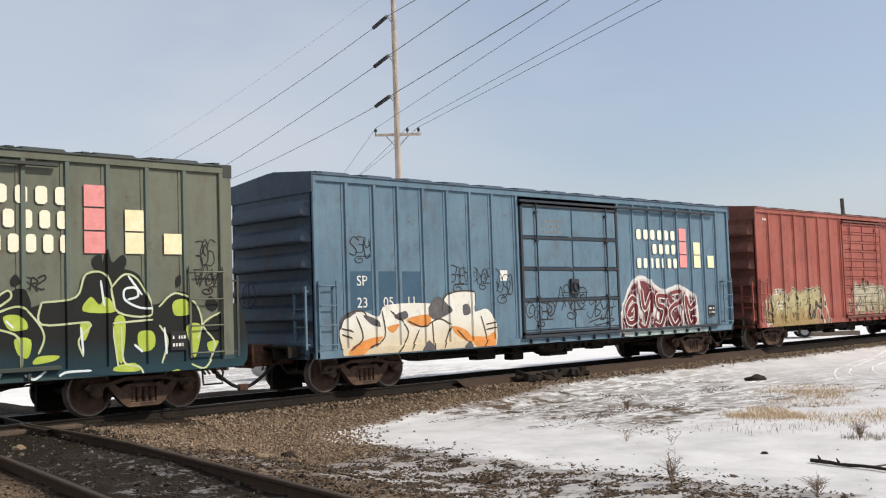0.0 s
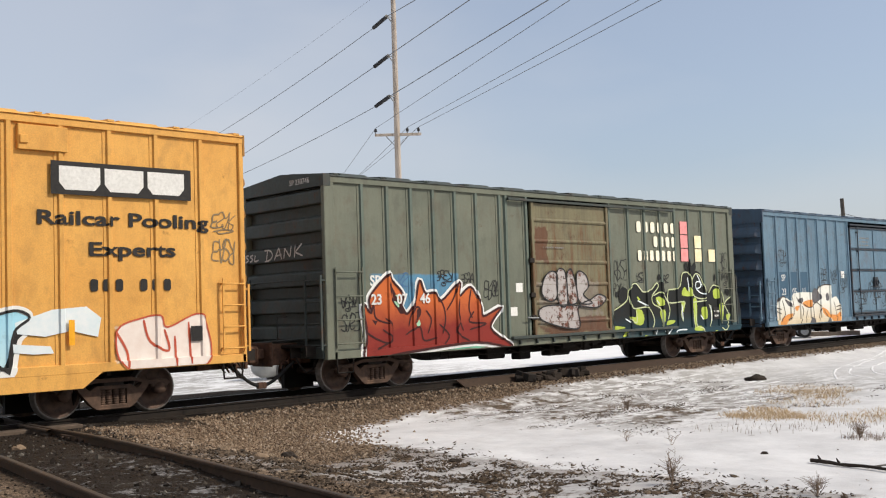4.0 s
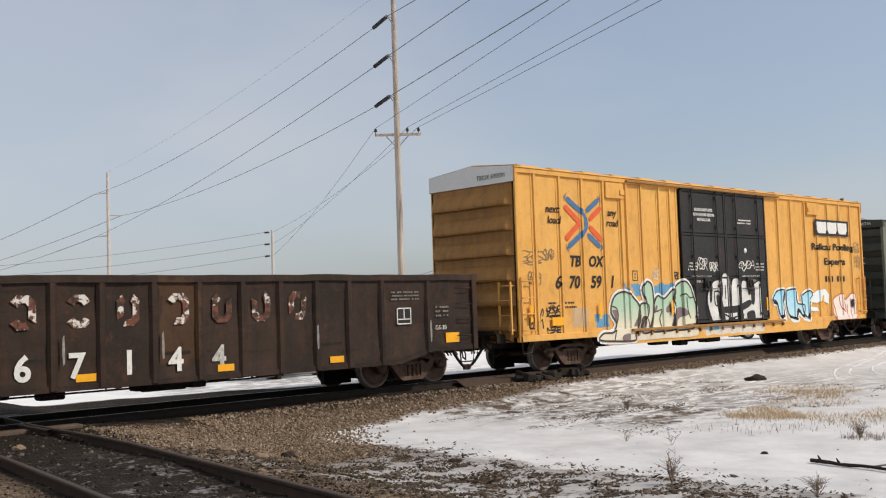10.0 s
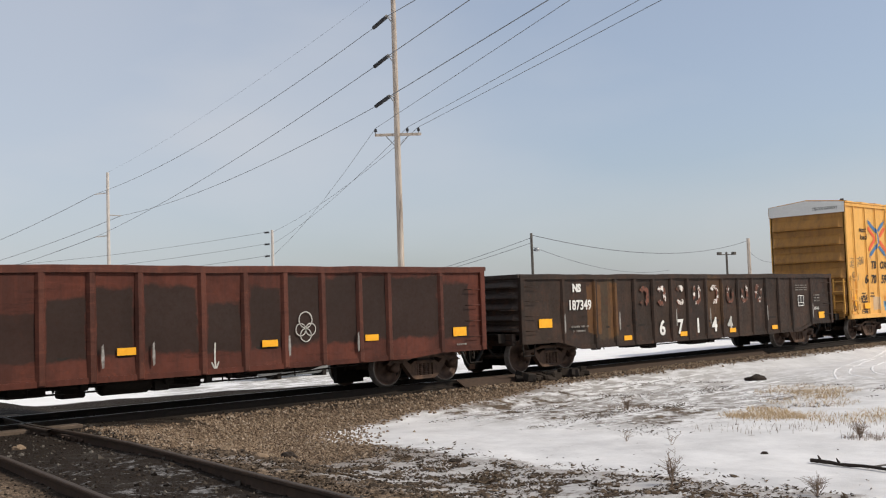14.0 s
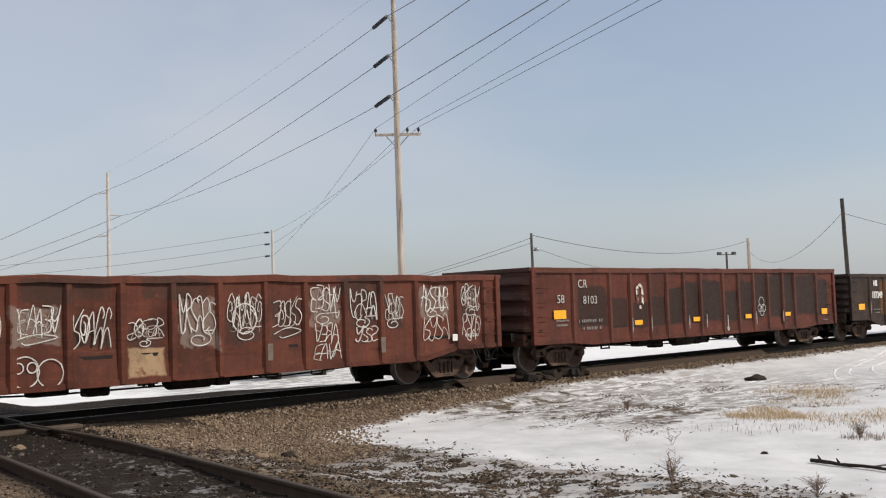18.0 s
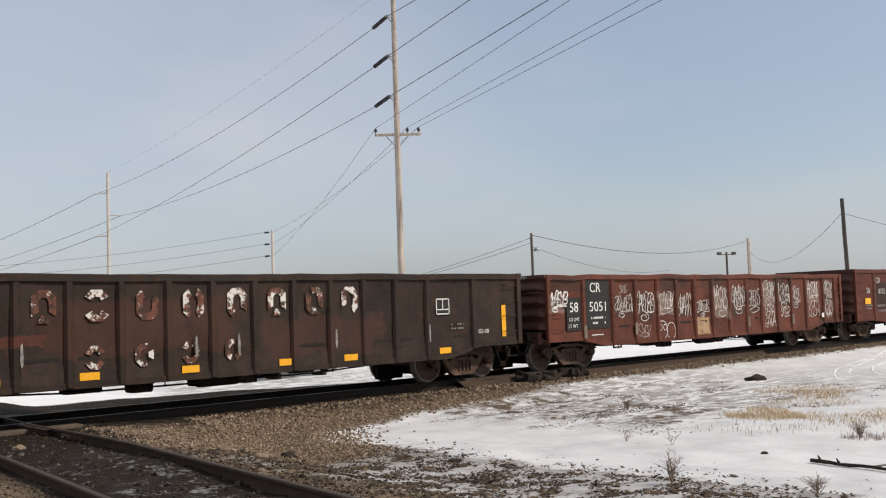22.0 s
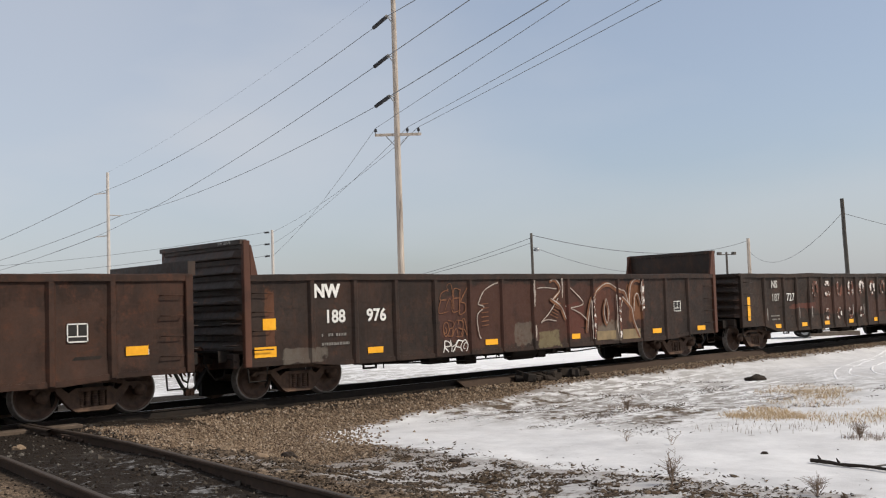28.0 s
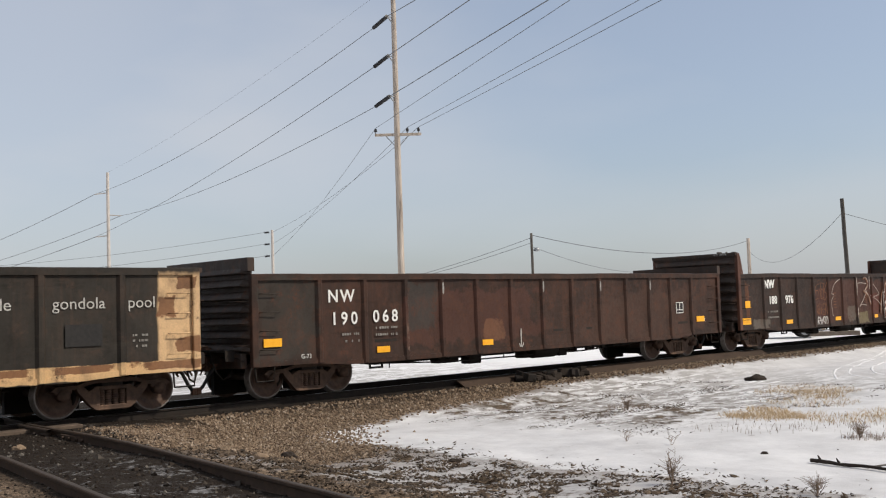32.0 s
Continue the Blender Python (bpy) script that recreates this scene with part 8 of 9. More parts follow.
    for cx, cz, r in ((-50.6, 1.55, 0.15), (-50.72, 1.36, 0.11), (-50.48, 1.36, 0.11), (-50.6, 1.25, 0.12)):
        for k in range(14):
            a, b = 2 * math.pi * k / 14, 2 * math.pi * (k + 1) / 14
            ring.prism([(cx - c + q * math.cos(w), cz + q * math.sin(w)) for q, w in ((r, a), (r + 0.022, a), (r + 0.022, b), (r, b))], "y", S - 0.002, S)
    part("chalk_drawing", ring, WORN_WHITE, car, "looped pale chalk outline")
    bars(car, -46.4 - c, -46.1 - c, 0.84, 0.05, 2, WORN_WHITE, S, seed=44)
    # oxide red covered in white tags
    c = -70.98
    posts = [v - c for v in (-77.61, -76.38, -75.33, -74.28, -73.35, -72.40, -71.43, -70.47, -69.46, -68.52, -67.51, -66.55, -65.55, -64.28, -63.4)]
    car = gondola("gondola", c, 8.09, 0.74, 0.55, 2.44, posts, GON_TAGGED, RED_GON_END, "oxide red gondola covered in white spray tags", 6.68, dents=1.6, corr=4)
    part("black_panel", box(-77.5 - c, -76.5 - c, S - 0.001, S, 1.02, 2.3), BLACK_PAINT, car)
    part("black_panel", box(-78.3 - c, -77.72 - c, S - 0.001, S, 1.0, 1.85), BLACK_PAINT, car)
    write(car, "CR", -77.1 - c, 1.98, 0.26, WHITE_PAINT, S - 0.003)
    write_end(car, "CR 585051", -8.17, -0.75, 2.362, 0.07, WHITE_PAINT)
    write(car, "58", -78.0 - c, 1.48, 0.26, WHITE_PAINT, S - 0.003)
    write(car, "5051", -76.98 - c, 1.48, 0.26, WHITE_PAINT, S - 0.003, wide=1.1)
    bars(car, -77.3 - c, -76.7 - c, 1.28, 0.07, 2, WHITE_PAINT, S - 0.003, seed=51)
    write(car, "LD LMT", -78.0 - c, 1.25, 0.09, WHITE_PAINT, S - 0.003)
    write(car, "LT WT", -78.05 - c, 1.08, 0.09, WHITE_PAINT, S - 0.003)
    bars(car, -77.3 - c, -76.8 - c, 0.85, 0.035, 1, WHITE_PAINT, S, seed=52)
    write(car, "GX-52-A", -63.85 - c, 1.02, 0.08, WHITE_PAINT, S)
    for x in (-77.61, -75.38, -69.4, -66.55):
        part("bare_patch", box(x - c - 0.06, x - c + 0.06, T - 0.004, T, 0.80, 1.12), TIMBER, car)
    for k, (a, b, p, q) in enumerate(TAGS):
        tag(car, a, b, p, q, 210 + k, SPRAY, S - (0.003 if k == 0 else 0.0), (0.018, 0.016, 0.021, 0.018)[k % 4] if k else 0.04, 6 if b - a > 0.7 else 5, k != 4)
        if k % 2:
            tag(car, a + 0.08, b - 0.06, p + 0.15, q - 0.1, 310 + k, SPRAY_THIN, S - 0.004, 0.012, 4, False)
    for k, (a, b, p, q) in enumerate(((-4.25, -3.7, 0.72, 1.05), (2.66, 3.25, 1.08, 1.45), (2.68, 3.3, 0.74, 1.05), (5.65, 6.4, 1.0, 1.5), (6.85, 7.4, 1.0, 1.5), (-5.05, -4.75, 1.95, 2.15), (3.75, 4.3, 1.05, 1.35))):
        tag(car, a, b, p, q, 240 + k, SPRAY_THIN if k in (0, 5) else SPRAY, S - 0.0005, 0.02, 4, False)
    loops = Mesh()
    for k, (x, z, r) in enumerate(((-3.1, 0.88, 0.24), (-2.68, 0.84, 0.22), (-3.2, 0.95, 0.08), (-2.98, 0.95, 0.08), (1.05, 1.62, 0.27))):
        stroke(loops, [(x + r * math.cos(0.7 * q), z + r * 1.05 * math.sin(0.7 * q)) for q in range(10)], 0.022, S - 0.0005 * k - 0.004)
    part("spray_outline", loops, SPRAY, car, "looped white spray outlines")
    part("paper_card", box(-64.5 - c, -64.35 - c, T - 0.004, T, 0.95, 1.1), NOTICE, car)
    # brown-black with broken white letters
    c = -88.36
    posts = [v - c for v in (-95.19, -93.91, -93.03, -92.13, -91.25, -90.33, -89.43, -88.53, -87.62, -86.71, -85.8, -84.93, -84.05, -83.12, -81.68)]
    car = gondola("gondola", c, 8.30, 0.78, 0.55, 2.47, posts, BROWN_BLACK_B, DARK_END, "sooty brown gondola with broken white lettering and amber strips", 6.75, dents=1.2)
    write(car, "NS", -94.5 - c, 2.0, 0.24, WORN_WHITE, S, bold=0.01)
    write(car, "187", -94.45 - c, 1.56, 0.26, WORN_WHITE, S)
    write(car, "727", -93.45 - c, 1.56, 0.26, WHITE_PAINT, S)
    bars(car, -94.8 - c, -94.2 - c, 1.06, 0.06, 2, WORN_WHITE, S, seed=61)
    worn_blocks(car, c, (-91.67, -90.76, -89.83, -88.92, -88.0, -87.1, -86.2, -85.3), 1.66, 2.2, S, 62, faint=(0, 2, 6))
    worn_blocks(car, c, (-90.8, -89.9, -89.0, -88.1), 0.85, 1.25, S, 63, 0.42, 0.1)
    write(car, "GS-30", -81.35 - c, 1.08, 0.10, WHITE_PAINT, S)
    consolidated(car, -82.85 - c, 1.55)
    part("reflector", box(-96.25 - c, -96.08 - c, S - 0.004, S, 0.98, 1.72), AMBER, car)
    part("reflector", box(-80.72 - c, -80.58 - c, S - 0.004, S, 0.98, 1.72), AMBER, car)
    patches(car, c, (-94.35, -92.55, -90.9, -89.0, -86.9, -85.3, -82.6), 0.68, S)
    for x in (-95.1, -92.95, -92.05, -88.9, -88.0, -85.7, -83.1):
        chalk(car, x - c, 0.95, 0.4, T)
    bars(car, -82.4 - c, -82.0 - c, 1.3, 0.05, 2, WORN_WHITE, S, seed=64)
    # black with raised ends and faded murals
    c = -106.42
    posts = [v - c for v in (-113.14, -112.03, -110.9, -109.73, -108.62, -107.53, -106.41, -105.08, -104.04, -102.96, -101.87, -100.74, -99.59)]
    car = gondola("gondola", c, 8.30, 0.69, 0.60, 2.46, posts, GON_OLD, DARK_END, "black gondola with raised corrugated ends and faded graffiti", 6.75, end_top=(3.12, 3.16), corr=6, dents=0.6)
    write(car, "NW", -112.75 - c, 2.0, 0.26, WHITE_PAINT, S, bold=0.018)
    write_end(car, "NW 188976", -8.38, -1.0, 3.045, 0.065, WORN_WHITE)
    write(car, "188", -112.55 - c, 1.48, 0.26, WHITE_PAINT, S, bold=0.010)
    write(car, "976", -111.45 - c, 1.48, 0.26, WHITE_PAINT, S, bold=0.010)
    bars(car, -112.9 - c, -112.2 - c, 1.2, 0.07, 2, WORN_WHITE, S, seed=71, gap=2.6)
    consolidated(car, 6.08, 1.38, s=0.3)
    warm = Mesh()
    for k, path in enumerate((((-1.95, 1.75), (-1.75, 2.05), (-1.45, 2.2), (-1.25, 2.25)), ((-1.95, 1.75), (-1.75, 1.68), (-1.98, 1.5), (-1.95, 1.1), (-1.88, 0.95)), ((0.15, 2.1), (0.45, 2.12), (0.9, 2.08)), ((0.25, 1.25), (0.6, 1.5), (0.95, 1.85)), ((0.25, 1.25), (0.5, 1.32), (0.85, 1.28)), ((1.25, 2.2), (1.6, 2.0), (1.95, 1.7), (1.5, 1.6), (1.2, 1.65)), ((1.3, 1.62), (1.8, 1.45), (2.1, 1.25)), ((3.5, 1.0), (3.55, 1.5), (3.7, 1.85)))):
        part("spray_outline", stroke(Mesh(), path, 0.028, S - 0.0004 * k), SPRAY_THIN, car, "faded angular white spray outline")
    for k in range(6):
        stroke(warm, [(-1.85, 1.25 + 0.1 * k), (-1.6, 1.27 + 0.1 * k)], 0.025, S - 0.001)
        stroke(warm, [(0.62 + 0.05 * k, 1.45 + 0.07 * k), (0.9 + 0.03 * k, 1.35 + 0.07 * k)], 0.025, S - 0.0014)
    for k, path in enumerate((((2.05, 0.93), (2.14, 1.41), (2.36, 1.87), (2.93, 2.18), (3.45, 2.01), (3.72, 1.95), (3.87, 1.62)), ((3.9, 1.56), (4.0, 2.11), (4.26, 2.29), (4.5, 2.25)), ((4.11, 1.41), (4.17, 1.8), (4.32, 1.88), (4.44, 1.57)), ((3.6, 1.82), (3.99, 1.53), (4.1, 1.16), (4.35, 0.72)), ((0.63, 2.25), (0.82, 2.3), (1.01, 2.05), (0.67, 1.77)), ((0.62, 1.82), (1.01, 1.61), (1.2, 1.28)), ((2.88, 1.78), (2.78, 1.44), (2.88, 1.12), (2.98, 1.43), (2.88, 1.78)))):
        wide = 0.12 if k < 2 else 0.08
        drape(stroke(Mesh(), path, wide, S - 0.002 - 0.0006 * k), "spray_shape", SPRAY_RUST, car, [v for v in posts], 0.05, "faded orange spray band")
        drape(stroke(Mesh(), [(x + 0.03, z + 0.03) for x, z in path], 0.03, S - 0.0075 - 0.0006 * k), "spray_outline", SPRAY_THIN, car, [v for v in posts], 0.05, "worn pale spray outline")
    for k, (x0, x1, z0, z1) in enumerate(((2.45, 3.3, 0.72, 0.95), (3.6, 4.4, 0.70, 0.96))):
        part("bare_patch", box(x0, x1, S - 0.0015, S, z0, z1), SPRAY_GREY, car, "pale tan patch of old paint")
    for x, z0, z1 in ((2.36, 0.76, 1.86), (3.47, 0.72, 1.82), (4.55, 1.5, 2.3)):
        part("flaked_stake_paint", box(x - 0.04, x + 0.04, T - 0.002, T, z0, z1), FLAKED, car, "flaking white paint down a stake")
    r = random.Random(6)
    for x, z0, z1, w in ((0.01, 1.7, 2.3, 0.03), (1.07, 1.9, 2.35, 0.025), (2.25, 0.85, 1.75, 0.028), (3.34, 0.8, 1.9, 0.028), (4.48, 1.5, 2.25, 0.04), (0.03, 0.8, 1.2, 0.025)):
        drips = Mesh()
        for j in range(3):
            stroke(drips, [(x + r.uniform(-w, w), z1 - q * (z1 - z0) / 5 * r.uniform(0.8, 1.1)) for q in range(6)], w * r.uniform(0.5, 1.0), T - 0.0005 * j)
        part("paint_drip", drips, SPRAY_THIN, car, "white paint dripped down a stake")
    part("spray_outline", warm, SPRAY_RUST, car, "short orange hatching strokes")
    tag(car, -3.15, -2.35, 1.62, 2.15, 260, SPRAY_RUST, S, 0.022, 4, False)
    tag(car, -3.1, -2.35, 1.05, 1.4, 261, SPRAY_RUST, S, 0.022, 5, False)
    tag(car, -3.1, -2.35, 0.68, 0.95, 262, SPRAY, S, 0.03, 4, False)
    patches(car, c, (-114.15,), 1.38, S, 0.3, 0.22)
    patches(car, c, (-114.25,), 0.86, S, 0.5, 0.2)
    patches(car, c, (-111.5, -107.95, -104.86, -101.22, -98.95), 0.80, S, 0.42, 0.13)
    # brown with low raised ends
    c = -124.15
    posts = [v - c for v in (-130.87, -129.69, -128.54, -127.44, -126.32, -125.15, -124.0, -122.85, -121.7, -120.53, -119.45, -118.42, -117.35)]
    car = gondola("gondola", c, 8.33, 0.68, 0.60, 2.47, posts, GON_BROWN, DARK_END, "rusty dark brown gondola with corrugated ends", 6.65, end_top=(2.78, 2.70), corr=6, dents=0.6)
    write(car, "NW", -130.3 - c, 1.89, 0.26, WHITE_PAINT, S, bold=0.006, space=1.25)
    write(car, "190", -130.23 - c, 1.43, 0.26, WHITE_PAINT, S, bold=0.006, space=1.45)
    write(car, "068", -129.12 - c, 1.45, 0.26, WHITE_PAINT, S, bold=0.006, space=1.45)
    bars(car, -130.3 - c, -129.85 - c, 1.2, 0.06, 2, WORN_WHITE, S, seed=81, gap=2.4)
    bars(car, -129.4 - c, -128.8 - c, 1.3, 0.06, 2, WORN_WHITE, S, seed=82, gap=2.4)
    write(car, "G-73", -131.21 - c, 0.79, 0.09, WHITE_PAINT, S)
    write(car, "G-73", -116.8 - c, 1.05, 0.10, WHITE_PAINT, S)
    consolidated(car, -118.15 - c, 1.32, s=0.32)
    patches(car, c, (-132.0, -116.9), 1.05, S, 0.42, 0.16)
    patches(car, c, (-129.2, -126.0), 0.80, S, 0.36, 0.13)
    for x in (-127.44, -124.0, -121.7, -119.45):
        chalk(car, x - c, 2.0, 0.28, T)
    arrow(car, -0.68, 0.66, 1.14, S - 0.002)
    # pool wagon with pale yellow ends
    c = -141.95
    posts = [v - c for v in (-149.0, -147.6, -146.2, -144.8, -143.3, -141.9, -140.5, -139.1, -137.9, -136.51, -135.1)]
    car = gondola("gondola", c, 8.35, 0.72, 0.66, 2.58, posts, GON_POOL, DARK_END, "faded black gondola with pale yellow corner panels and sill", 6.9, dents=0.5)
    for s, x in (("nation", -138.7), ("wide", -137.25), ("gondola", -135.85), ("pool", -134.72)):
        write(car, s, x - c, 1.88, 0.2, WORN_WHITE, S, wide=1.05)
    part("stencil_frame", Mesh().box(-136.1 - c, -135.45 - c, S - 0.001, S, 1.25, 1.62), BLACK_PAINT, car)
    bars(car, -134.9 - c, -134.6 - c, 1.38, 0.05, 3, WORN_WHITE, S, seed=91)


gondolas()


# ---------------------------------------------------------------- poles, wires and the distance
def pole(name, x, y, top, r0, r1, material, label, lean=(0, 0)):
    base = lie(x, y) - 0.3
    ob = tagged(new(name), label, "utility pole", "line of poles beyond the track")
    ob.location = (x, y, base)
    h = top - base
    n = 8
    pts = [(lean[0] * h * k / n + 0.02 * noise.noise((x, k, 1)), lean[1] * h * k / n + 0.02 * noise.noise((x, k, 2)), h * k / n) for k in range(n + 1)]
    part("shaft", Mesh().tube(pts, [r0 + (r1 - r0) * k / n for k in range(n + 1)], 12), material, ob)
    return ob, base


def wire(a, b, sag, name="overhead_wire", r=0.018, n=16):
    a, b = Vector(a), Vector(b)
    pts = []
    for k in range(n + 1):
        q = k / n
        p = a.lerp(b, q)
        p.z -= 4 * sag * q * (1 - q)
        pts.append(p)
    ob = tagged(new(name, Mesh().tube(pts, r, 5).data(name, WIRE)), "thin dark overhead wire strung between poles", "wire", "overhead wires")
    return ob


def insulator(parent, p, d, length, name="insulator"):
    """A string of ribbed discs from p along d."""
    d = Vector(d).normalized()
    p = Vector(p)
    path, rad = [], []
    k = 0
    while k * 0.07 <= length:
        path += [p + d * (k * 0.07), p + d * (k * 0.07 + 0.035)]
        rad += [0.11, 0.06]
        k += 1
    part(name, Mesh().tube(path, rad, 8), INSULATOR, parent)


def lines():
    # main pole: three line arms up, a crossarm below
    px, py = 36.2, 22.75
    ob, base = pole("utility_pole", px, py, 19.6, 0.20, 0.13, POLE_WOOD, "tall weathered wooden power pole with crossarm and insulators")
    far = Vector((47.75, 80.8, 0))
    to_far = (far - Vector((px, py, 0))).normalized()
    back = Vector((30.5, -6.0, 0))
    to_back = (back - Vector((px, py, 0))).normalized()
    ends = []
    for z in (17.45, 15.3, 13.1):
        arm_tip = Vector((-0.55, -0.1, z - base))
        part("insulator_bracket", Mesh().tube([(0, 0, z - base - 0.35), (-0.3, 0, z - base - 0.1), tuple(arm_tip)], 0.035, 6).tube([(0, 0, z - base + 0.05), tuple(arm_tip)], 0.03, 6), GALV, ob)
        insulator(ob, arm_tip, Vector((to_far.x, to_far.y, -0.16)), 1.6)
        tip = arm_tip + Vector((to_far.x, to_far.y, -0.16)).normalized() * 1.6
        ends.append((Vector((px, py, base)) + arm_tip, Vector((px, py, base)) + tip))
    za = 11.1 - base
    part("crossarm", box(-1.2, 1.3, -0.09, 0.03, za - 0.07, za + 0.07, 0.01), POLE_WOOD, ob, at=pose(0, 0, 0, 0, 0, -42))
    for s in (-1, 1):
        part("arm_brace", Mesh().tube([(0, 0, za - 0.75), (0.62 * s * math.cos(radians(-42)), 0.62 * s * math.sin(radians(-42)), za - 0.05)], 0.025, 5), GALV, ob)
    pins = []
    for k in (-1.15, 0.55, 1.15):
        q = Vector((k * math.cos(radians(-42)), k * math.sin(radians(-42)), za))
        part("pin_insulator", Mesh().lathe([(0.02, 0.0), (0.02, 0.16), (0.09, 0.17), (0.07, 0.24), (0.085, 0.26), (0.05, 0.36), (0.0, 0.38)], q, "z", 10), INSULATOR, ob)
        pins.append(Vector((px, py, base)) + q + Vector((0, 0, 0.38)))
    # second pole, pale and far
    ob2, b2 = pole("utility_pole", 47.75, 80.8, 16.8, 0.2, 0.15, POLE_PALE, "distant pale power pole with line arms")
    reach = []
    for k, (z, s) in enumerate(((14.6, -1), (12.3, 1), (10.2, -1))):
        tip = (s * 0.95, -0.95 * s, z - b2)
        part("line_arm", Mesh().tube([(0, 0, z - b2 + 0.1), tip], 0.06, 5), POLE_PALE, ob2)
        reach.append(Vector((47.75, 80.8, b2)) + Vector(tip))
    for (a, b), r, sag in zip(ends, (reach[0], reach[2], reach[1]), (1.0, 0.6, 0.8)):
        wire(b, r, sag, r=0.019)
    wire((px, py, 19.4), (47.75, 80.8, 16.8), 0.6, r=0.006)
    # beyond the second pole
    for z, r in zip((9.0, 7.2, 6.0), reach):
        wire(r, (58, 190, z + 2.5), 1.2, r=0.03)
    # towards the camera's side, overhead and out of view
    for (a, b), turn, drop in zip(ends, (-158.8, -157.6, -158.8), (5.0, 1.5, 0.0)):
        d = Vector((math.sin(radians(turn)), math.cos(radians(turn)), -drop / 60))
        wire(a, a + d * 60, 0.0, r=0.022)
        wire(a, a.lerp(b, 0.1), 0.0, r=0.014)
    for p, turn in zip(pins, (-155.5, -157.0, -157.4)):
        d = Vector((math.sin(radians(turn)), math.cos(radians(turn)), 0))
        wire(p, p + d * 60, 0.0, r=0.0125)
    # third pole with side insulators; the lower wires drop to it
    ob3, b3 = pole("utility_pole", 54.3, 61.1, 9.5, 0.16, 0.12, POLE_PALE, "slim pale pole with three side insulators")
    for z, p in zip((7.1, 8.2, 9.3), pins):
        insulator(ob3, (-0.25, 0.1, z - b3), (-1, 0.8, -0.1), 0.45)
        wire(p, (54.3, 61.1, z), 0.5, r=0.012)
        wire((53.7, 61.5, z), (32, 110, z - 1.2), 0.9, r=0.016)
    # lamp pole and the row to the right
    ob4, b4 = pole("lamp_pole", 60.4, 34.6, 7.35, 0.12, 0.10, POLE_DARK, "dark wooden pole carrying a floodlight")
    part("floodlight", Mesh().lathe([(0.0, 0.0), (0.2, 0.02), (0.24, 0.18), (0.15, 0.3), (0.0, 0.32)], (0.35, -0.2, 5.9 - b4), "z", 12).tube([(0, 0, 5.9 - b4), (0.35, -0.2, 6.2 - b4)], 0.04, 5), GALV, ob4)
    ob5, b5 = pole("utility_pole", 127.1, 53.6, 9.9, 0.26, 0.22, POLE_WOOD, "far weathered wooden pole")
    ob6, b6 = pole("utility_pole", 58.55, 8.55, 7.35, 0.13, 0.11, POLE_DARK, "dark wooden pole close behind the line", (-0.016, 0.016))
    wire((60.4, 34.6, 7.2), (127.1, 53.6, 9.6), 1.6, r=0.03)
    wire((60.4, 34.6, 6.3), (110, 55, 5.6), 1.0, r=0.022)
    wire((60.4, 34.6, 7.0), (66, 62, 4.0), 0.3, r=0.02)
    wire((60.4, 34.6, 6.6), (63, 60, 3.6), 0.3, r=0.02)
    wire((127.1, 53.6, 8.2), (58.4, 8.7, 6.5), 2.2, r=0.02)
    wire((58.4, 8.7, 6.5), (95, 6.0, 4.6), 0.6, r=0.016)
    ob7, b7 = pole("floodlight_mast", 107.1, 45.2, 7.2, 0.14, 0.12, POLE_DARK, "short mast with a pair of floodlights")
    m = Mesh().tube([(-0.9, 0.6, 6.9 - b7), (0.9, -0.6, 6.9 - b7)], 0.06, 6)
    for s in (-0.8, 0.8):
        m.box(s - 0.25, s + 0.25, -s * 0.6 - 0.2, -s * 0.6 + 0.2, 6.85 - b7, 7.2 - b7, 0.03)
    part("floodlight", m, POLE_DARK, ob7)


lines()


# ---------------------------------------------------------------- stones, litter, grass and debris
def scatter_mesh(name, spots, shape, material, label, category, squash=(1, 1, 1), tilt=180.0, seed=7):
    """Many small pieces in one mesh: spots are (x, y, z, size), shape is (verts, faces) of unit size."""
    rnd = np.random.default_rng(seed)
    v0, f0 = np.array(shape[0], float), shape[1]
    all_v, all_f = [], []
    for i, (x, y, z, r) in enumerate(spots):
        e = Euler((radians(rnd.uniform(-tilt, tilt)), radians(rnd.uniform(-tilt, tilt)), rnd.uniform(0, 6.28)))
        m = np.array(e.to_matrix())
        v = (v0 * np.array(squash) * (1 + rnd.uniform(-0.25, 0.25, v0.shape))) @ m.T * r + (x, y, z)
        k = len(v0) * i
        all_v.append(v)
        all_f += [tuple(j + k for j in q) for q in f0]
    me = bpy.data.meshes.new(name)
    me.from_pydata(np.concatenate(all_v).tolist(), [], all_f)
    me.materials.append(material)
    me.update()
    return tagged(new(name, me), label, category, kind="stuff")


def island_material(name, a, b, c, rough=0.9):
    n = Nodes(name)
    g = n.t.nodes.new("ShaderNodeNewGeometry")
    r = g.outputs["Random Per Island"]
    colour = n.mix(n.span(r, 0.0, 0.6), a, b)
    colour = n.mix(n.span(r, 0.78, 1.0), colour, c)
    colour = n.mix(n.span(n.noise(40.0, 4.0, 0.7), 0.35, 0.7, 0.0, 0.4), colour, a)
    return n.done(colour, rough, 0.0, 0.15)


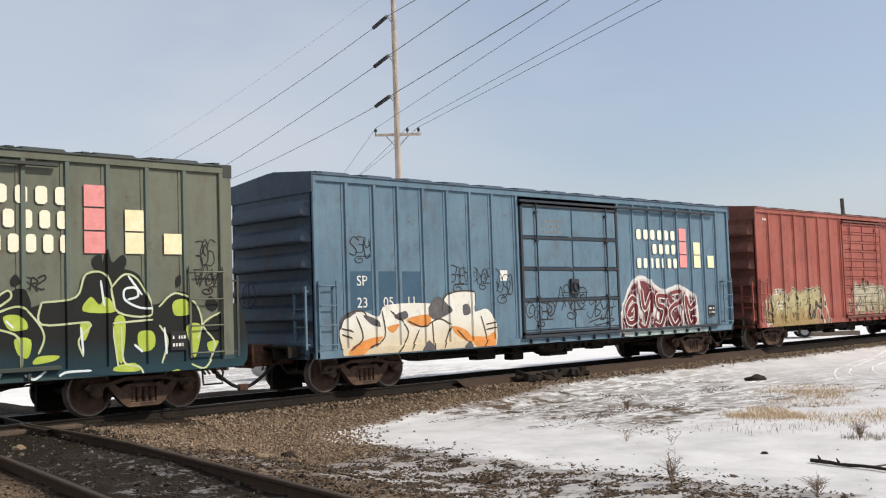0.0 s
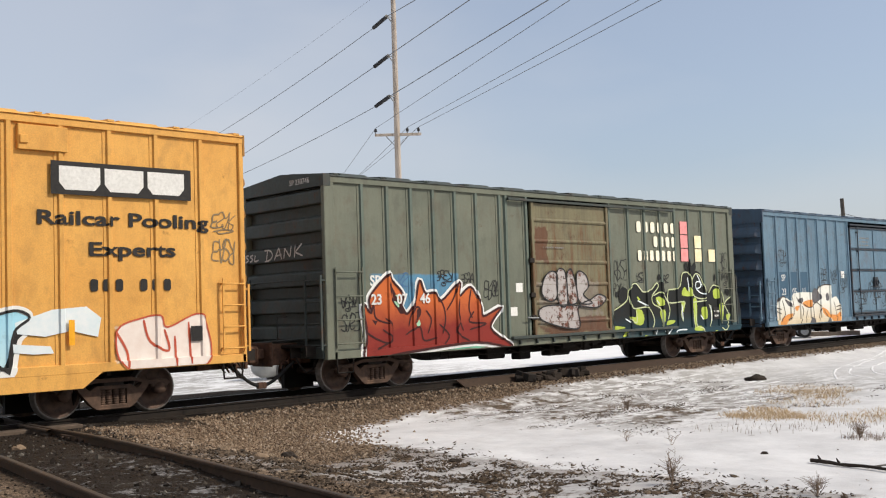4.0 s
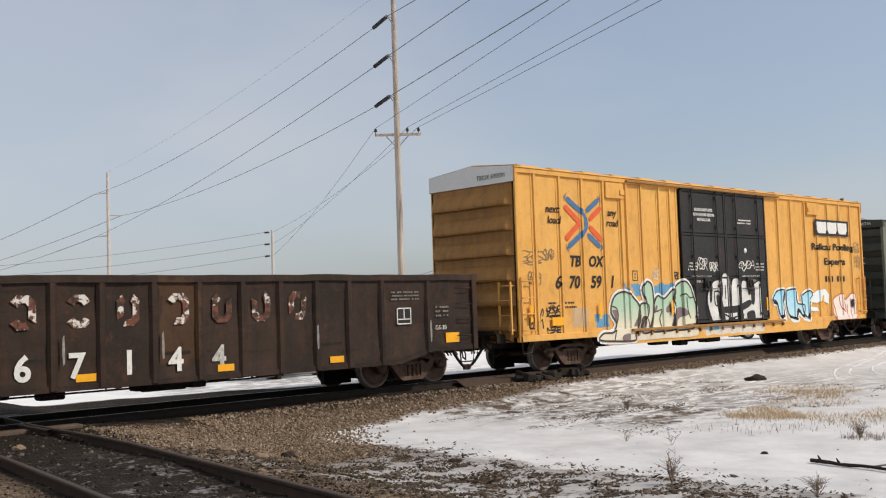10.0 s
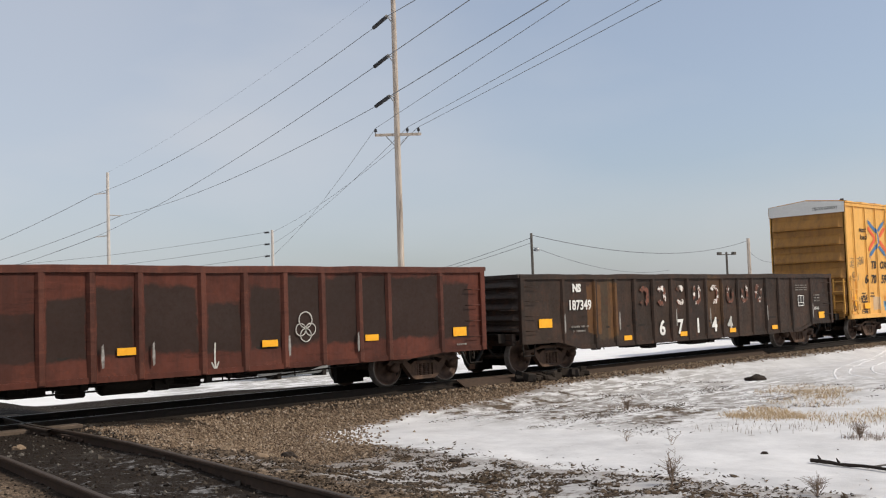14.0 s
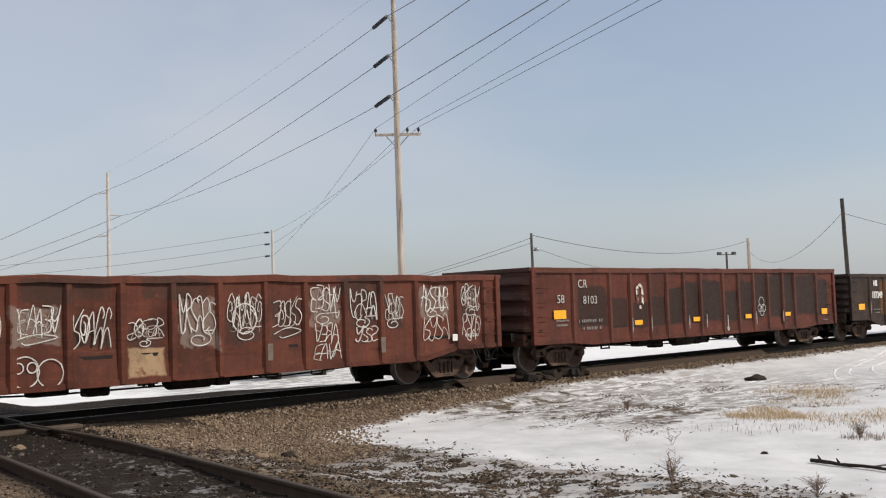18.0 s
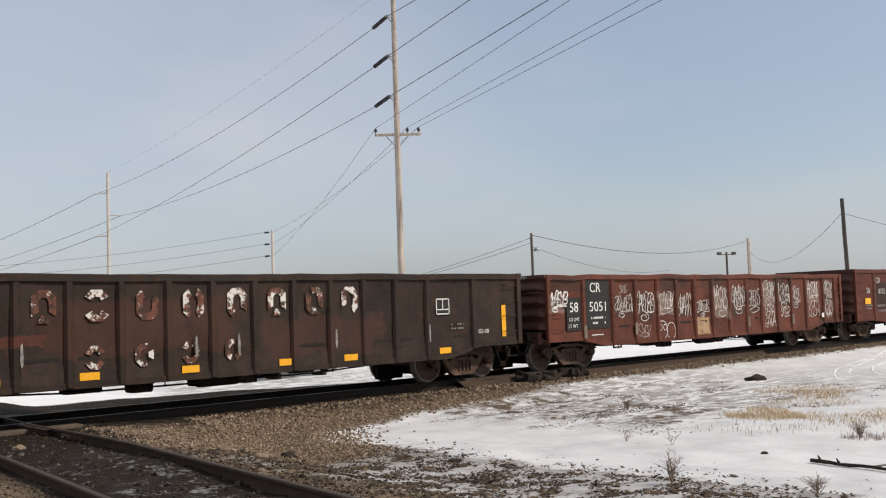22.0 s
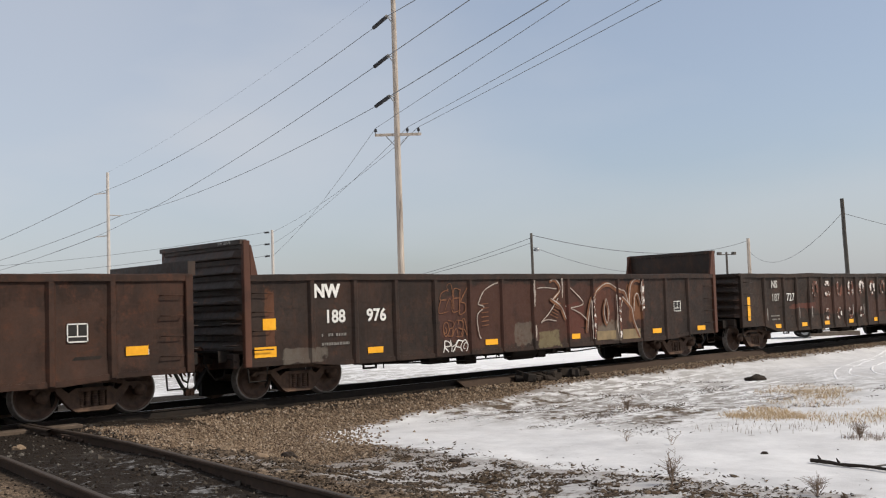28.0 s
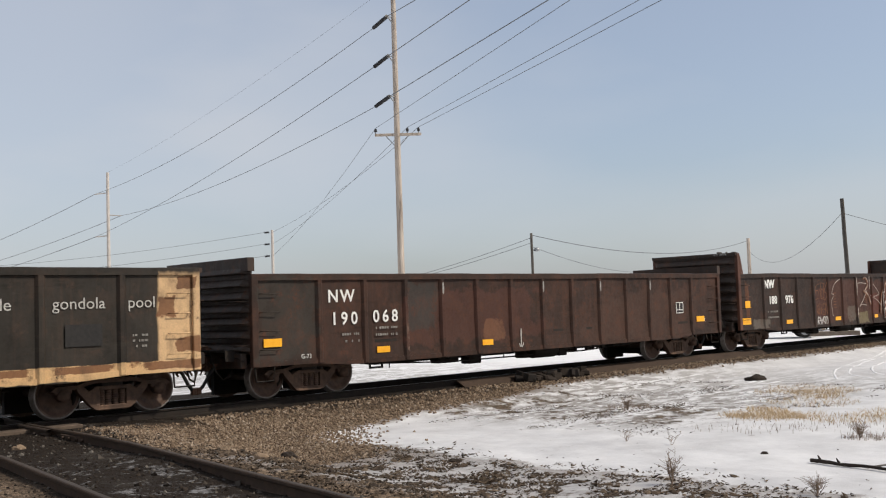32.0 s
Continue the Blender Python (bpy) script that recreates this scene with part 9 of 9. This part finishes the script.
STONE_SHAPE = ([(1, 0, 0), (-1, 0, 0), (0, 1, 0), (0, -1, 0), (0, 0, 1), (0, 0, -1), (0.6, 0.6, 0.5), (-0.6, 0.5, -0.5)],
               [(0, 6, 4), (6, 2, 4), (2, 1, 4), (1, 3, 4), (3, 0, 4), (0, 2, 6), (2, 0, 5), (2, 5, 7), (1, 2, 7), (5, 1, 7), (3, 1, 5), (0, 3, 5)])
LEAF_SHAPE = ([(-1, 0, 0.1), (-0.2, 0.45, -0.1), (0.9, 0.1, 0.25), (-0.1, -0.4, 0.15), (0.1, 0.0, 0.3)], [(0, 3, 4), (3, 2, 4), (2, 1, 4), (1, 0, 4)])
BALLAST = island_material("ballast_stone", (0.085, 0.057, 0.039), (0.246, 0.178, 0.120), (0.39, 0.315, 0.24))
# Cinder colour is lowered further to carry the shade beneath the train.
CINDER = island_material("cinder", (0.012, 0.0092, 0.0075), (0.042, 0.032, 0.025), (0.16, 0.145, 0.125))
LITTER = island_material("dead_leaf", (0.040, 0.030, 0.022), (0.105, 0.075, 0.052), (0.24, 0.18, 0.125))
STRAW = island_material("dry_grass", (0.42, 0.30, 0.18), (0.58, 0.45, 0.29), (0.66, 0.56, 0.41))
BRUSH = island_material("bare_brush", (0.15, 0.135, 0.12), (0.22, 0.20, 0.18), (0.27, 0.25, 0.23))
STALK = island_material("dead_stalk", (0.17, 0.12, 0.09), (0.28, 0.21, 0.16), (0.36, 0.29, 0.23))


def track_mid(y):
    return 5.49 + 0.133 * (y + 5.15)


def litter_and_stones():
    r = random.Random(17)
    spots = []
    while len(spots) < 9000:
        x, y = r.uniform(6.6, 13.5), r.uniform(-6.6, -1.35)
        if x - track_mid(y) < 1.15 + abs(r.gauss(0, 0.45)) * (1.6 if y > -4.5 else 0.6) or y > -1.75 - abs(r.gauss(0, 0.4)) or x > 9.2 + 3.6 * (y + 6.6) / 5.2 + r.gauss(0, 0.5):
            continue
        spots.append((x, y, lie(x, y) + 0.003, r.uniform(0.012, 0.032)))
    while len(spots) < 15500:
        x = 9.5 + 36 * r.random() ** 1.6
        w = 3.2 - 1.35 * min(1, max(0, (x - 11) / 9))
        y = -1.3 - (w - 1.1) * r.random() + r.gauss(0, 0.1)
        spots.append((x, y, lie(x, y) + 0.006, r.uniform(0.016, 0.040)))
    scatter_mesh("gravel", spots, STONE_SHAPE, BALLAST, "loose brown ballast stones on the track shoulder", "gravel")
    spots = []
    while len(spots) < 3800:
        x, y = r.uniform(2.0, 8.6), r.uniform(-13.5, -1.2)
        spots.append((x, y, lie(x, y), r.uniform(0.010, 0.03) * (1.9 if r.random() < 0.05 else 1)))
    while len(spots) < 5600:
        x, y = 2 + 34 * r.random() ** 1.5, r.uniform(-1.25, 1.3)
        spots.append((x, y, lie(x, y), r.uniform(0.012, 0.035)))
    scatter_mesh("cinders", spots, STONE_SHAPE, CINDER, "dark oily cinders between the rails, darkened as if in shade", "cinders", seed=8)
    spots = []
    while len(spots) < 17000:
        x, y = r.uniform(6.0, 12.0), r.uniform(-14.0, -6.0)
        edge = 10.4 + 0.5 * noise.noise((x * 0.7, y * 0.7, 2)) + r.gauss(0, 0.35)
        if x > edge or x - track_mid(y) < 0.95:
            continue
        clump = noise.noise((x * 2.3, y * 2.3, 4)) + 0.7 * noise.noise((x * 6.0, y * 6.0, 9))
        if clump < r.uniform(-0.35, 0.30):
            continue
        spots.append((x, y, lie(x, y) + 0.004 + 0.012 * r.random() * max(0.0, clump), 0.010 + 0.036 * r.random() ** 2))
    for k in range(420):
        x, y = r.gauss(9.15, 0.22), r.gauss(-9.25, 0.16)
        spots.append((x, y, lie(x, y) + abs(r.gauss(0, 0.035)), r.uniform(0.016, 0.04)))
    while len(spots) < 19900:
        x, y = r.uniform(10.5, 24), r.uniform(-9.0, -2.6)
        if noise.noise((x * 0.6, y * 0.9, 7)) < r.uniform(0.1, 0.5) or x < 14 + r.gauss(0, 0.5):
            continue
        spots.append((x, y, lie(x, y) + 0.006, r.uniform(0.010, 0.03)))
    while len(spots) < 19970:
        x, y = r.uniform(9.5, 22), r.uniform(-14, -7)
        spots.append((x, y, lie(x, y) + 0.006, r.uniform(0.01, 0.03)))
    clods = []
    while len(clods) < 1500:
        x, y = r.uniform(6.4, 11.0), r.uniform(-13.5, -6.6)
        if x > 10.2 + r.gauss(0, 0.3) or x - track_mid(y) < 1.0 or noise.noise((x * 2.3, y * 2.3, 4)) < r.uniform(-0.05, 0.45):
            continue
        clods.append((x, y, lie(x, y) + 0.003, 0.015 + 0.05 * r.random() ** 3))
    scatter_mesh("earth_clods", clods, STONE_SHAPE, LITTER, "clumps of brown earth and matted leaves in thin snow", "earth", (1.3, 1.0, 0.45), 14.0, 19)
    scatter_mesh("leaf_litter", spots, LEAF_SHAPE, LITTER, "dark dead leaves and litter strewn over thin snow", "leaf litter", (1, 1, 1), 35.0, 9)


litter_and_stones()


def snow_clods():
    """Broken crust and lumps of snow thrown up beside the ruts."""
    r = random.Random(41)
    spots = []
    while len(spots) < 420:
        x, y = r.uniform(13.5, 24), r.uniform(-7.8, -2.6)
        if noise.noise((x * 0.5, y * 0.8, 3)) < r.uniform(-0.15, 0.35):
            continue
        spots.append((x, y, lie(x, y) + 0.004, 0.012 + 0.045 * r.random() ** 3))
    crust = island_material("crusted_snow", (0.58, 0.575, 0.585), (0.70, 0.695, 0.70), (0.78, 0.775, 0.78), 0.7)
    scatter_mesh("snow_clods", spots, STONE_SHAPE, crust, "broken lumps of crusted snow beside the tyre ruts", "snow", (1.6, 1.1, 0.40), 10.0, 14)


snow_clods()


def blades(name, centres, count, height, width, material, label, category, seed, lean=0.5, kind="stuff"):
    """Thin curved blades, three faces each, about elliptical patches (x, y, reach across, reach deep)."""
    r = random.Random(seed)
    m = Mesh()
    for cx, cy, rx, ry in centres:
        for k in range(count):
            a, q = r.uniform(0, 6.28), math.sqrt(r.random())
            u, w = rx * q * math.cos(a), ry * q * math.sin(a)
            x, y = cx + u * 0.72 + w * 0.69, cy - u * 0.69 + w * 0.72
            z = lie(x, y) - 0.01
            h = height * r.uniform(0.35, 1.0)
            dx, dy = r.gauss(0, lean) * h, r.gauss(0, lean) * h
            t = r.uniform(0, 6.28)
            sx, sy = math.cos(t) * width, math.sin(t) * width
            m.add([(x - sx, y - sy, z), (x + sx, y + sy, z), (x + dx * 0.4 + sx * 0.7, y + dy * 0.4 + sy * 0.7, z + h * 0.6), (x + dx * 0.4 - sx * 0.7, y + dy * 0.4 - sy * 0.7, z + h * 0.6), (x + dx, y + dy, z + h * r.uniform(0.75, 1.0))], [(0, 1, 2, 3), (3, 2, 4)])
    me = bpy.data.meshes.new(name)
    me.from_pydata(m.v, [], m.f)
    me.materials.append(material)
    me.update()
    return tagged(new(name, me), label, category, kind=kind)


blades("dry_grass", [(16.9, -8.7, 0.8, 0.8), (17.6, -8.4, 0.35, 0.7), (22.2, -6.9, 1.0, 1.3), (21.2, -7.6, 0.5, 1.0), (17.3, -10.2, 0.9, 0.6), (18.3, -10.6, 0.8, 0.8), (19.6, -8.2, 0.9, 1.2), (17.0, -8.9, 0.9, 0.5), (21.7, -7.1, 1.2, 0.6), (16.9, -8.75, 0.7, 0.5)], 400, 0.13, 0.005, STRAW, "flattened tufts of straw-coloured dry grass in snow", "grass", 3, 0.8)
blades("dead_stalks", [(15.6, -9.9, 1.6, 0.9), (16.9, -5.7, 0.5, 0.4), (14.96, -11.4, 0.35, 0.25)], 150, 0.14, 0.004, STALK, "thin dead weed stalks standing in the snow", "weeds", 5, 0.25)


def weed(name, x, y, height, seed, count=26, spread=0.5):
    """A dry branching weed: stems from one root, each with side shoots."""
    r = random.Random(seed)
    ob = tagged(new(name), "dry grey branching weed standing in thin snow", "weed", "dead weeds")
    ob.location = (x, y, lie(x, y) - 0.02)
    stems, shoots = Mesh(), Mesh()
    for k in range(count):
        h = height * r.uniform(0.5, 1.0)
        a, q = r.uniform(0, 6.28), r.uniform(0.05, spread)
        top = Vector((math.cos(a) * q * h, math.sin(a) * q * h, h))
        midp = top * 0.5 + Vector((r.gauss(0, 0.02), r.gauss(0, 0.02), 0.03))
        stems.tube([(0, 0, 0), midp, top], [0.004, 0.003, 0.0015], 4)
        for j in range(4):
            p = Vector((0, 0, 0)).lerp(top, r.uniform(0.4, 0.95))
            shoots.tube([p, p + Vector((r.gauss(0, 0.06), r.gauss(0, 0.06), r.uniform(0.02, 0.09)))], [0.003, 0.0015], 3)
    part("stem", stems, STALK, ob)
    part("shoot", shoots, STALK, ob)


weed("dead_weed", 10.0, -11.35, 0.40, 1, 20, 0.35)
weed("dead_weed", 10.35, -12.9, 0.24, 2, 16, 0.6)
weed("dead_weed", 12.9, -8.6, 0.2, 3, 4, 0.3)
weed("dead_weed", 13.0, -9.35, 0.22, 4, 3, 0.8)
weed("dead_weed", 16.86, -5.74, 0.26, 5, 22, 0.9)
weed("dead_weed", 15.0, -11.3, 0.26, 7, 30, 0.9)


def branch():
    """A dark fallen branch with a fork and stubs."""
    ob = tagged(new("fallen_branch"), "dark knotty fallen branch lying on snow", "branch")
    pts, rad = [], []
    for k in range(13):
        q = k / 12
        x, y = 12.60 - 0.42 * q, -11.72 - 1.75 * q
        pts.append((x + 0.03 * noise.noise((q * 6, 1, 0)), y, lie(x, y) + 0.035 + 0.02 * noise.noise((q * 5, 4, 0))))
        rad.append(0.026 - 0.012 * q + 0.012 * noise.noise((q * 14, 2, 2)))
    part("limb", Mesh().tube(pts, rad, 9), TIE, ob)
    part("fork", Mesh().tube([pts[6], Vector(pts[6]) + Vector((0.25, -0.35, 0.06)), Vector(pts[6]) + Vector((0.42, -0.85, 0.1))], [0.014, 0.010, 0.005], 6), BRUSH, ob)
    for k in (1, 3, 8):
        part("stub", Mesh().tube([pts[k], Vector(pts[k]) + Vector((0.02, 0.05, 0.07))], [0.02, 0.008], 6), TIE, ob)


branch()


def lump(name, x, y, rx, ry, rz, material, label, category, seed):
    """A lumpy half-sunk object."""
    bm = bmesh.new()
    bmesh.ops.create_icosphere(bm, subdivisions=3, radius=1.0)
    for q in bm.verts:
        d = 1 + 0.35 * noise.noise(q.co * 1.6 + Vector((seed, 0, 0))) + 0.15 * noise.noise(q.co * 4 + Vector((0, seed, 0)))
        q.co = (q.co.x * rx * d, q.co.y * ry * d, max(-0.2, q.co.z) * rz * d)
    me = bpy.data.meshes.new(name)
    bm.to_mesh(me)
    bm.free()
    me.materials.append(material)
    ob = tagged(new(name, me), label, category)
    ob.matrix_basis = pose(x, y, lie(x, y) - 0.01, 0, 0, -40)
    return ob


lump("rock", 24.2, -4.46, 0.30, 0.16, 0.15, TIE, "dark lump of wood and dirt on snow", "debris", 3)
lump("rock", 9.9, -7.9, 0.10, 0.07, 0.06, CINDER, "dark stone among litter", "stone", 5)
lump("rock", 12.9, -10.9, 0.06, 0.05, 0.04, CINDER, "small dark stone on snow", "stone", 6)
lump("rock", 8.75, -5.6, 0.14, 0.10, 0.09, TIE, "dark clod beside the rail", "clod", 8)
lump("rock", 6.9, -7.7, 0.10, 0.08, 0.07, BALLAST, "pale stone by the rail", "stone", 9)
lump("rock", 5.6, -3.7, 0.09, 0.08, 0.08, BALLAST, "pale stone between the rails", "stone", 10)


def rail_side_plate():
    """A long steel plate and a heap of rusty scrap against the rail."""
    ob = tagged(new("steel_plate"), "long rusty steel plate leaning against the rail", "steel plate")
    ob.location = (0, 0, 0)
    part("plate", Mesh().prism([(-0.82, -0.02), (-1.18, -0.22), (-1.20, -0.20), (-0.84, 0.0)], "x", 16.9, 31.0), RAIL_SIDE, ob)
    part("lip", box(16.9, 31.0, -1.23, -1.19, -0.26, -0.19, 0.008), RAIL_SIDE, ob)
    heap = tagged(new("scrap_heap"), "heap of dark rusty scrap beside the rail", "scrap")
    r = random.Random(12)
    for k in range(46):
        x, y = r.uniform(18.6, 21.0), r.uniform(-1.75, -1.1)
        a, b, h = r.uniform(0.06, 0.2), r.uniform(0.05, 0.14), r.uniform(0.06, 0.2)
        part("scrap_piece", Mesh().box(-a, a, -b, b, 0, h, 0.01), CINDER if k % 3 else STEEL_DARK, heap, at=pose(x, y, lie(x, y) + 0.02 * (k % 4), r.uniform(-14, 14), r.uniform(-14, 14), r.uniform(0, 180)))


rail_side_plate()


def ruts():
    """Ridges of snow thrown up by tyres that turned by the track."""
    # Paler than the field: the ridges' sunlit highlight is in this colour.
    snow = plain("rutted_snow", (0.66, 0.655, 0.665), (0.78, 0.775, 0.785), 5, 0.7, 0, 0.4, 0.01)
    paths = (((38.5, -2.3), (36.4, -2.7), (30.7, -4.0), (28.1, -4.75), (25.9, -5.8), (24.6, -6.5)), ((37.5, -2.75), (35.6, -3.05), (30.2, -4.45), (28.0, -5.2), (26.7, -5.9), (25.9, -6.7), (25.6, -7.4)),
             ((33.2, -4.4), (30.1, -5.0), (28.0, -5.9), (26.9, -6.8)), ((20.5, -5.35), (22.6, -5.0), (25.5, -4.6), (28.7, -4.35)), ((22.3, -5.3), (24.6, -5.1), (28.1, -4.7)), ((20.9, -5.15), (23.0, -4.75), (25.2, -4.3)),
             ((21.1, -3.7), (22.8, -3.35), (24.6, -3.15), (28.0, -3.0)), ((18.5, -2.9), (20.4, -3.0), (22.4, -2.75), (26.2, -2.7)))
    for k, path in enumerate(paths):
        pts, rad = [], []
        ends = [Vector(path[0])] + [Vector(p) for p in path] + [Vector(path[-1])]
        steps = 14
        for i in range(len(path) - 1):
            a, b, c, d = ends[i:i + 4]
            for j in range(steps + (i == len(path) - 2)):
                q = j / steps
                p = 0.5 * (2 * b + (c - a) * q + (2 * a - 5 * b + 4 * c - d) * q * q + (3 * b - a - 3 * c + d) * q * q * q)
                x, y = p.x + 0.03 * noise.noise((p.x, p.y, k)), p.y
                along = (i + q) / (len(path) - 1)
                fade = min(1.0, 4 * along, 4 * (1 - along)) ** 0.5
                pts.append((x, y, lie(x, y) - 0.046 + 0.020 * noise.noise((x * 1.7, y, 8))))
                rad.append((0.030 + 0.029 * fade) * (1.0 if k < 3 else 0.88) + 0.020 * noise.noise((x * 3, y * 3, k)))
        tagged(new("snow_ridge", Mesh().tube(pts, rad, 7).data("snow_ridge", snow)), "low ridge of snow thrown up beside a tyre rut", "snow ridge", "tyre ruts")


ruts()


def far_things():
    """What shows beneath and between the wagons: a parked car, pallets, bare woods."""
    silver = plain("silver_car_paint", (0.46, 0.48, 0.50), (0.54, 0.56, 0.58), 5, 0.25, 0.6, 0.02)
    glass = plain("dark_car_glass", (0.02, 0.022, 0.025), (0.03, 0.033, 0.036), 5, 0.08)
    car = tagged(new("parked_car"), "silver parked car standing on the snow beyond the track", "car")
    z = lie(49.5, 8.6)
    car.matrix_basis = pose(49.5, 8.6, z, 0, 0, -55)
    prof = [(-2.2, 0.35), (-2.25, 0.75), (-1.9, 0.92), (-1.35, 0.98), (-0.75, 1.42), (0.7, 1.45), (1.3, 1.0), (2.1, 0.88), (2.25, 0.6), (2.2, 0.33)]
    part("body", Mesh().prism(prof, "y", -0.86, 0.86), silver, car)
    part("window", Mesh().prism([(-1.15, 1.0), (-0.7, 1.36), (0.62, 1.38), (1.05, 1.0)], "y", -0.868, -0.861), glass, car)
    for x in (-1.4, 1.4):
        for y in (-0.78, 0.78):
            w = part("wheel", Mesh().lathe([(0.0, y - 0.1), (0.2, y - 0.1), (0.31, y - 0.1), (0.33, y - 0.06), (0.33, y + 0.06), (0.31, y + 0.1), (0.0, y + 0.1)], (x, 0, 0.33), "y", 18), RUBBER, car)
            part("rim", Mesh().lathe([(0.0, y - 0.112), (0.18, y - 0.112), (0.2, y - 0.102)], (x, 0, 0.33), "y", 14), GALV, w)
    for k, (x, y, rot) in enumerate(((52.5, 6.9, -50), (60, 12, 0))):
        crate = tagged(new("timber_stack"), "low stack of weathered timbers on snow", "timber stack")
        crate.matrix_basis = pose(x, y, lie(x, y), 0, 0, rot)
        for j in range(3):
            part("timber", box(-1.2 - 0.1 * j, 1.3 - 0.05 * j, -0.5 + 0.34 * j, -0.22 + 0.34 * j, 0, 0.22, 0.015), TIMBER, crate)
    grey = plain("grey_tank_paint", (0.26, 0.27, 0.27), (0.36, 0.37, 0.37), 3, 0.5, 0.1, 0.08)
    tank = tagged(new("storage_tank"), "grey horizontal storage tank standing on the snow beyond the track", "tank")
    tz = lie(20.4, 10.4)
    tank.matrix_basis = pose(20.4, 10.4, tz, 0, 0, 2)
    part("shell", Mesh().lathe([(0.0, -1.75), (0.2, -1.73), (0.38, -1.62), (0.46, -1.42), (0.46, 1.42), (0.38, 1.62), (0.2, 1.73), (0.0, 1.75)], (0, 0, 0.50), "x", 22), grey, tank)
    for x in (-0.95, 0.95):
        part("saddle", Mesh().box(x - 0.08, x + 0.08, -0.32, 0.32, -0.05, 0.18, 0.012), STEEL_DARK, tank)
    r = random.Random(33)
    m = Mesh()
    for k in range(230):
        a = radians(16 + 34 * r.random())
        d = r.uniform(110, 170)
        x, y = d * math.sin(a), -18 + d * math.cos(a)
        h = r.uniform(2.6, 6.2) * (1.0 - 0.45 * (math.degrees(a) - 16) / 34)
        p0 = Vector((x, y, lie(x, y)))
        m.tube([p0, p0 + Vector((0, 0, h * 0.55)), p0 + Vector((r.gauss(0, 0.2), r.gauss(0, 0.2), h))], [0.09, 0.06, 0.015], 3, False, False)
        for j in range(34):
            a = p0 + Vector((0, 0, h * r.uniform(0.05, 0.85)))
            b, q = r.uniform(0, 6.28), h * r.uniform(0.12, 0.34)
            tip = a + Vector((math.cos(b) * q * 0.8, math.sin(b) * q * 0.8, q * r.uniform(0.3, 0.9)))
            m.tube([a, a.lerp(tip, 0.5) + Vector((0, 0, 0.1 * q)), tip], [0.035, 0.022, 0.008], 3, False, False)
    # a nearer thicket at the west end of the field
    for k in range(230):
        a = radians(r.uniform(13, 24.8))
        d = r.uniform(46, 95)
        x, y = d * math.sin(a), -18 + d * math.cos(a)
        h = r.uniform(1.8, 3.6) * (0.75 + 0.25 * d / 95)
        p0 = Vector((x, y, lie(x, y)))
        for j in range(40):
            a = p0 + Vector((r.gauss(0, 0.5), r.gauss(0, 0.5), h * r.uniform(0.0, 0.6)))
            b, q = r.uniform(0, 6.28), h * r.uniform(0.2, 0.5)
            tip = a + Vector((math.cos(b) * q * 0.5, math.sin(b) * q * 0.5, q * r.uniform(0.4, 0.9)))
            m.tube([a, a.lerp(tip, 0.5) + Vector((0, 0, 0.1 * q)), tip], [0.028, 0.018, 0.007], 3, False, False)
    me = bpy.data.meshes.new("far_woods")
    me.from_pydata(m.v, [], m.f)
    me.materials.append(BRUSH)
    me.update()
    tagged(new("far_woods", me), "bare winter brushwood along the far edge of the field", "woods", kind="stuff")


far_things()


# ---------------------------------------------------------------- motion
def motions():
    stops = [0, 2, 4, 6, 8, 10, 12, 14, 16, 18, 20, 22, 24, 26, 28, 30, 32]
    for car, centre in MOVERS:
        walk(car, [(t, pose(centre + run(t), 0, 0)) for t in stops])
    turns = [4 * k / FPS for k in range(241)]
    for w, dx in ROLLERS:
        walk(w, [(t, pose(dx, 0, 0.424, 0, math.degrees(run(t) / 0.424), 0)) for t in turns])


motions()
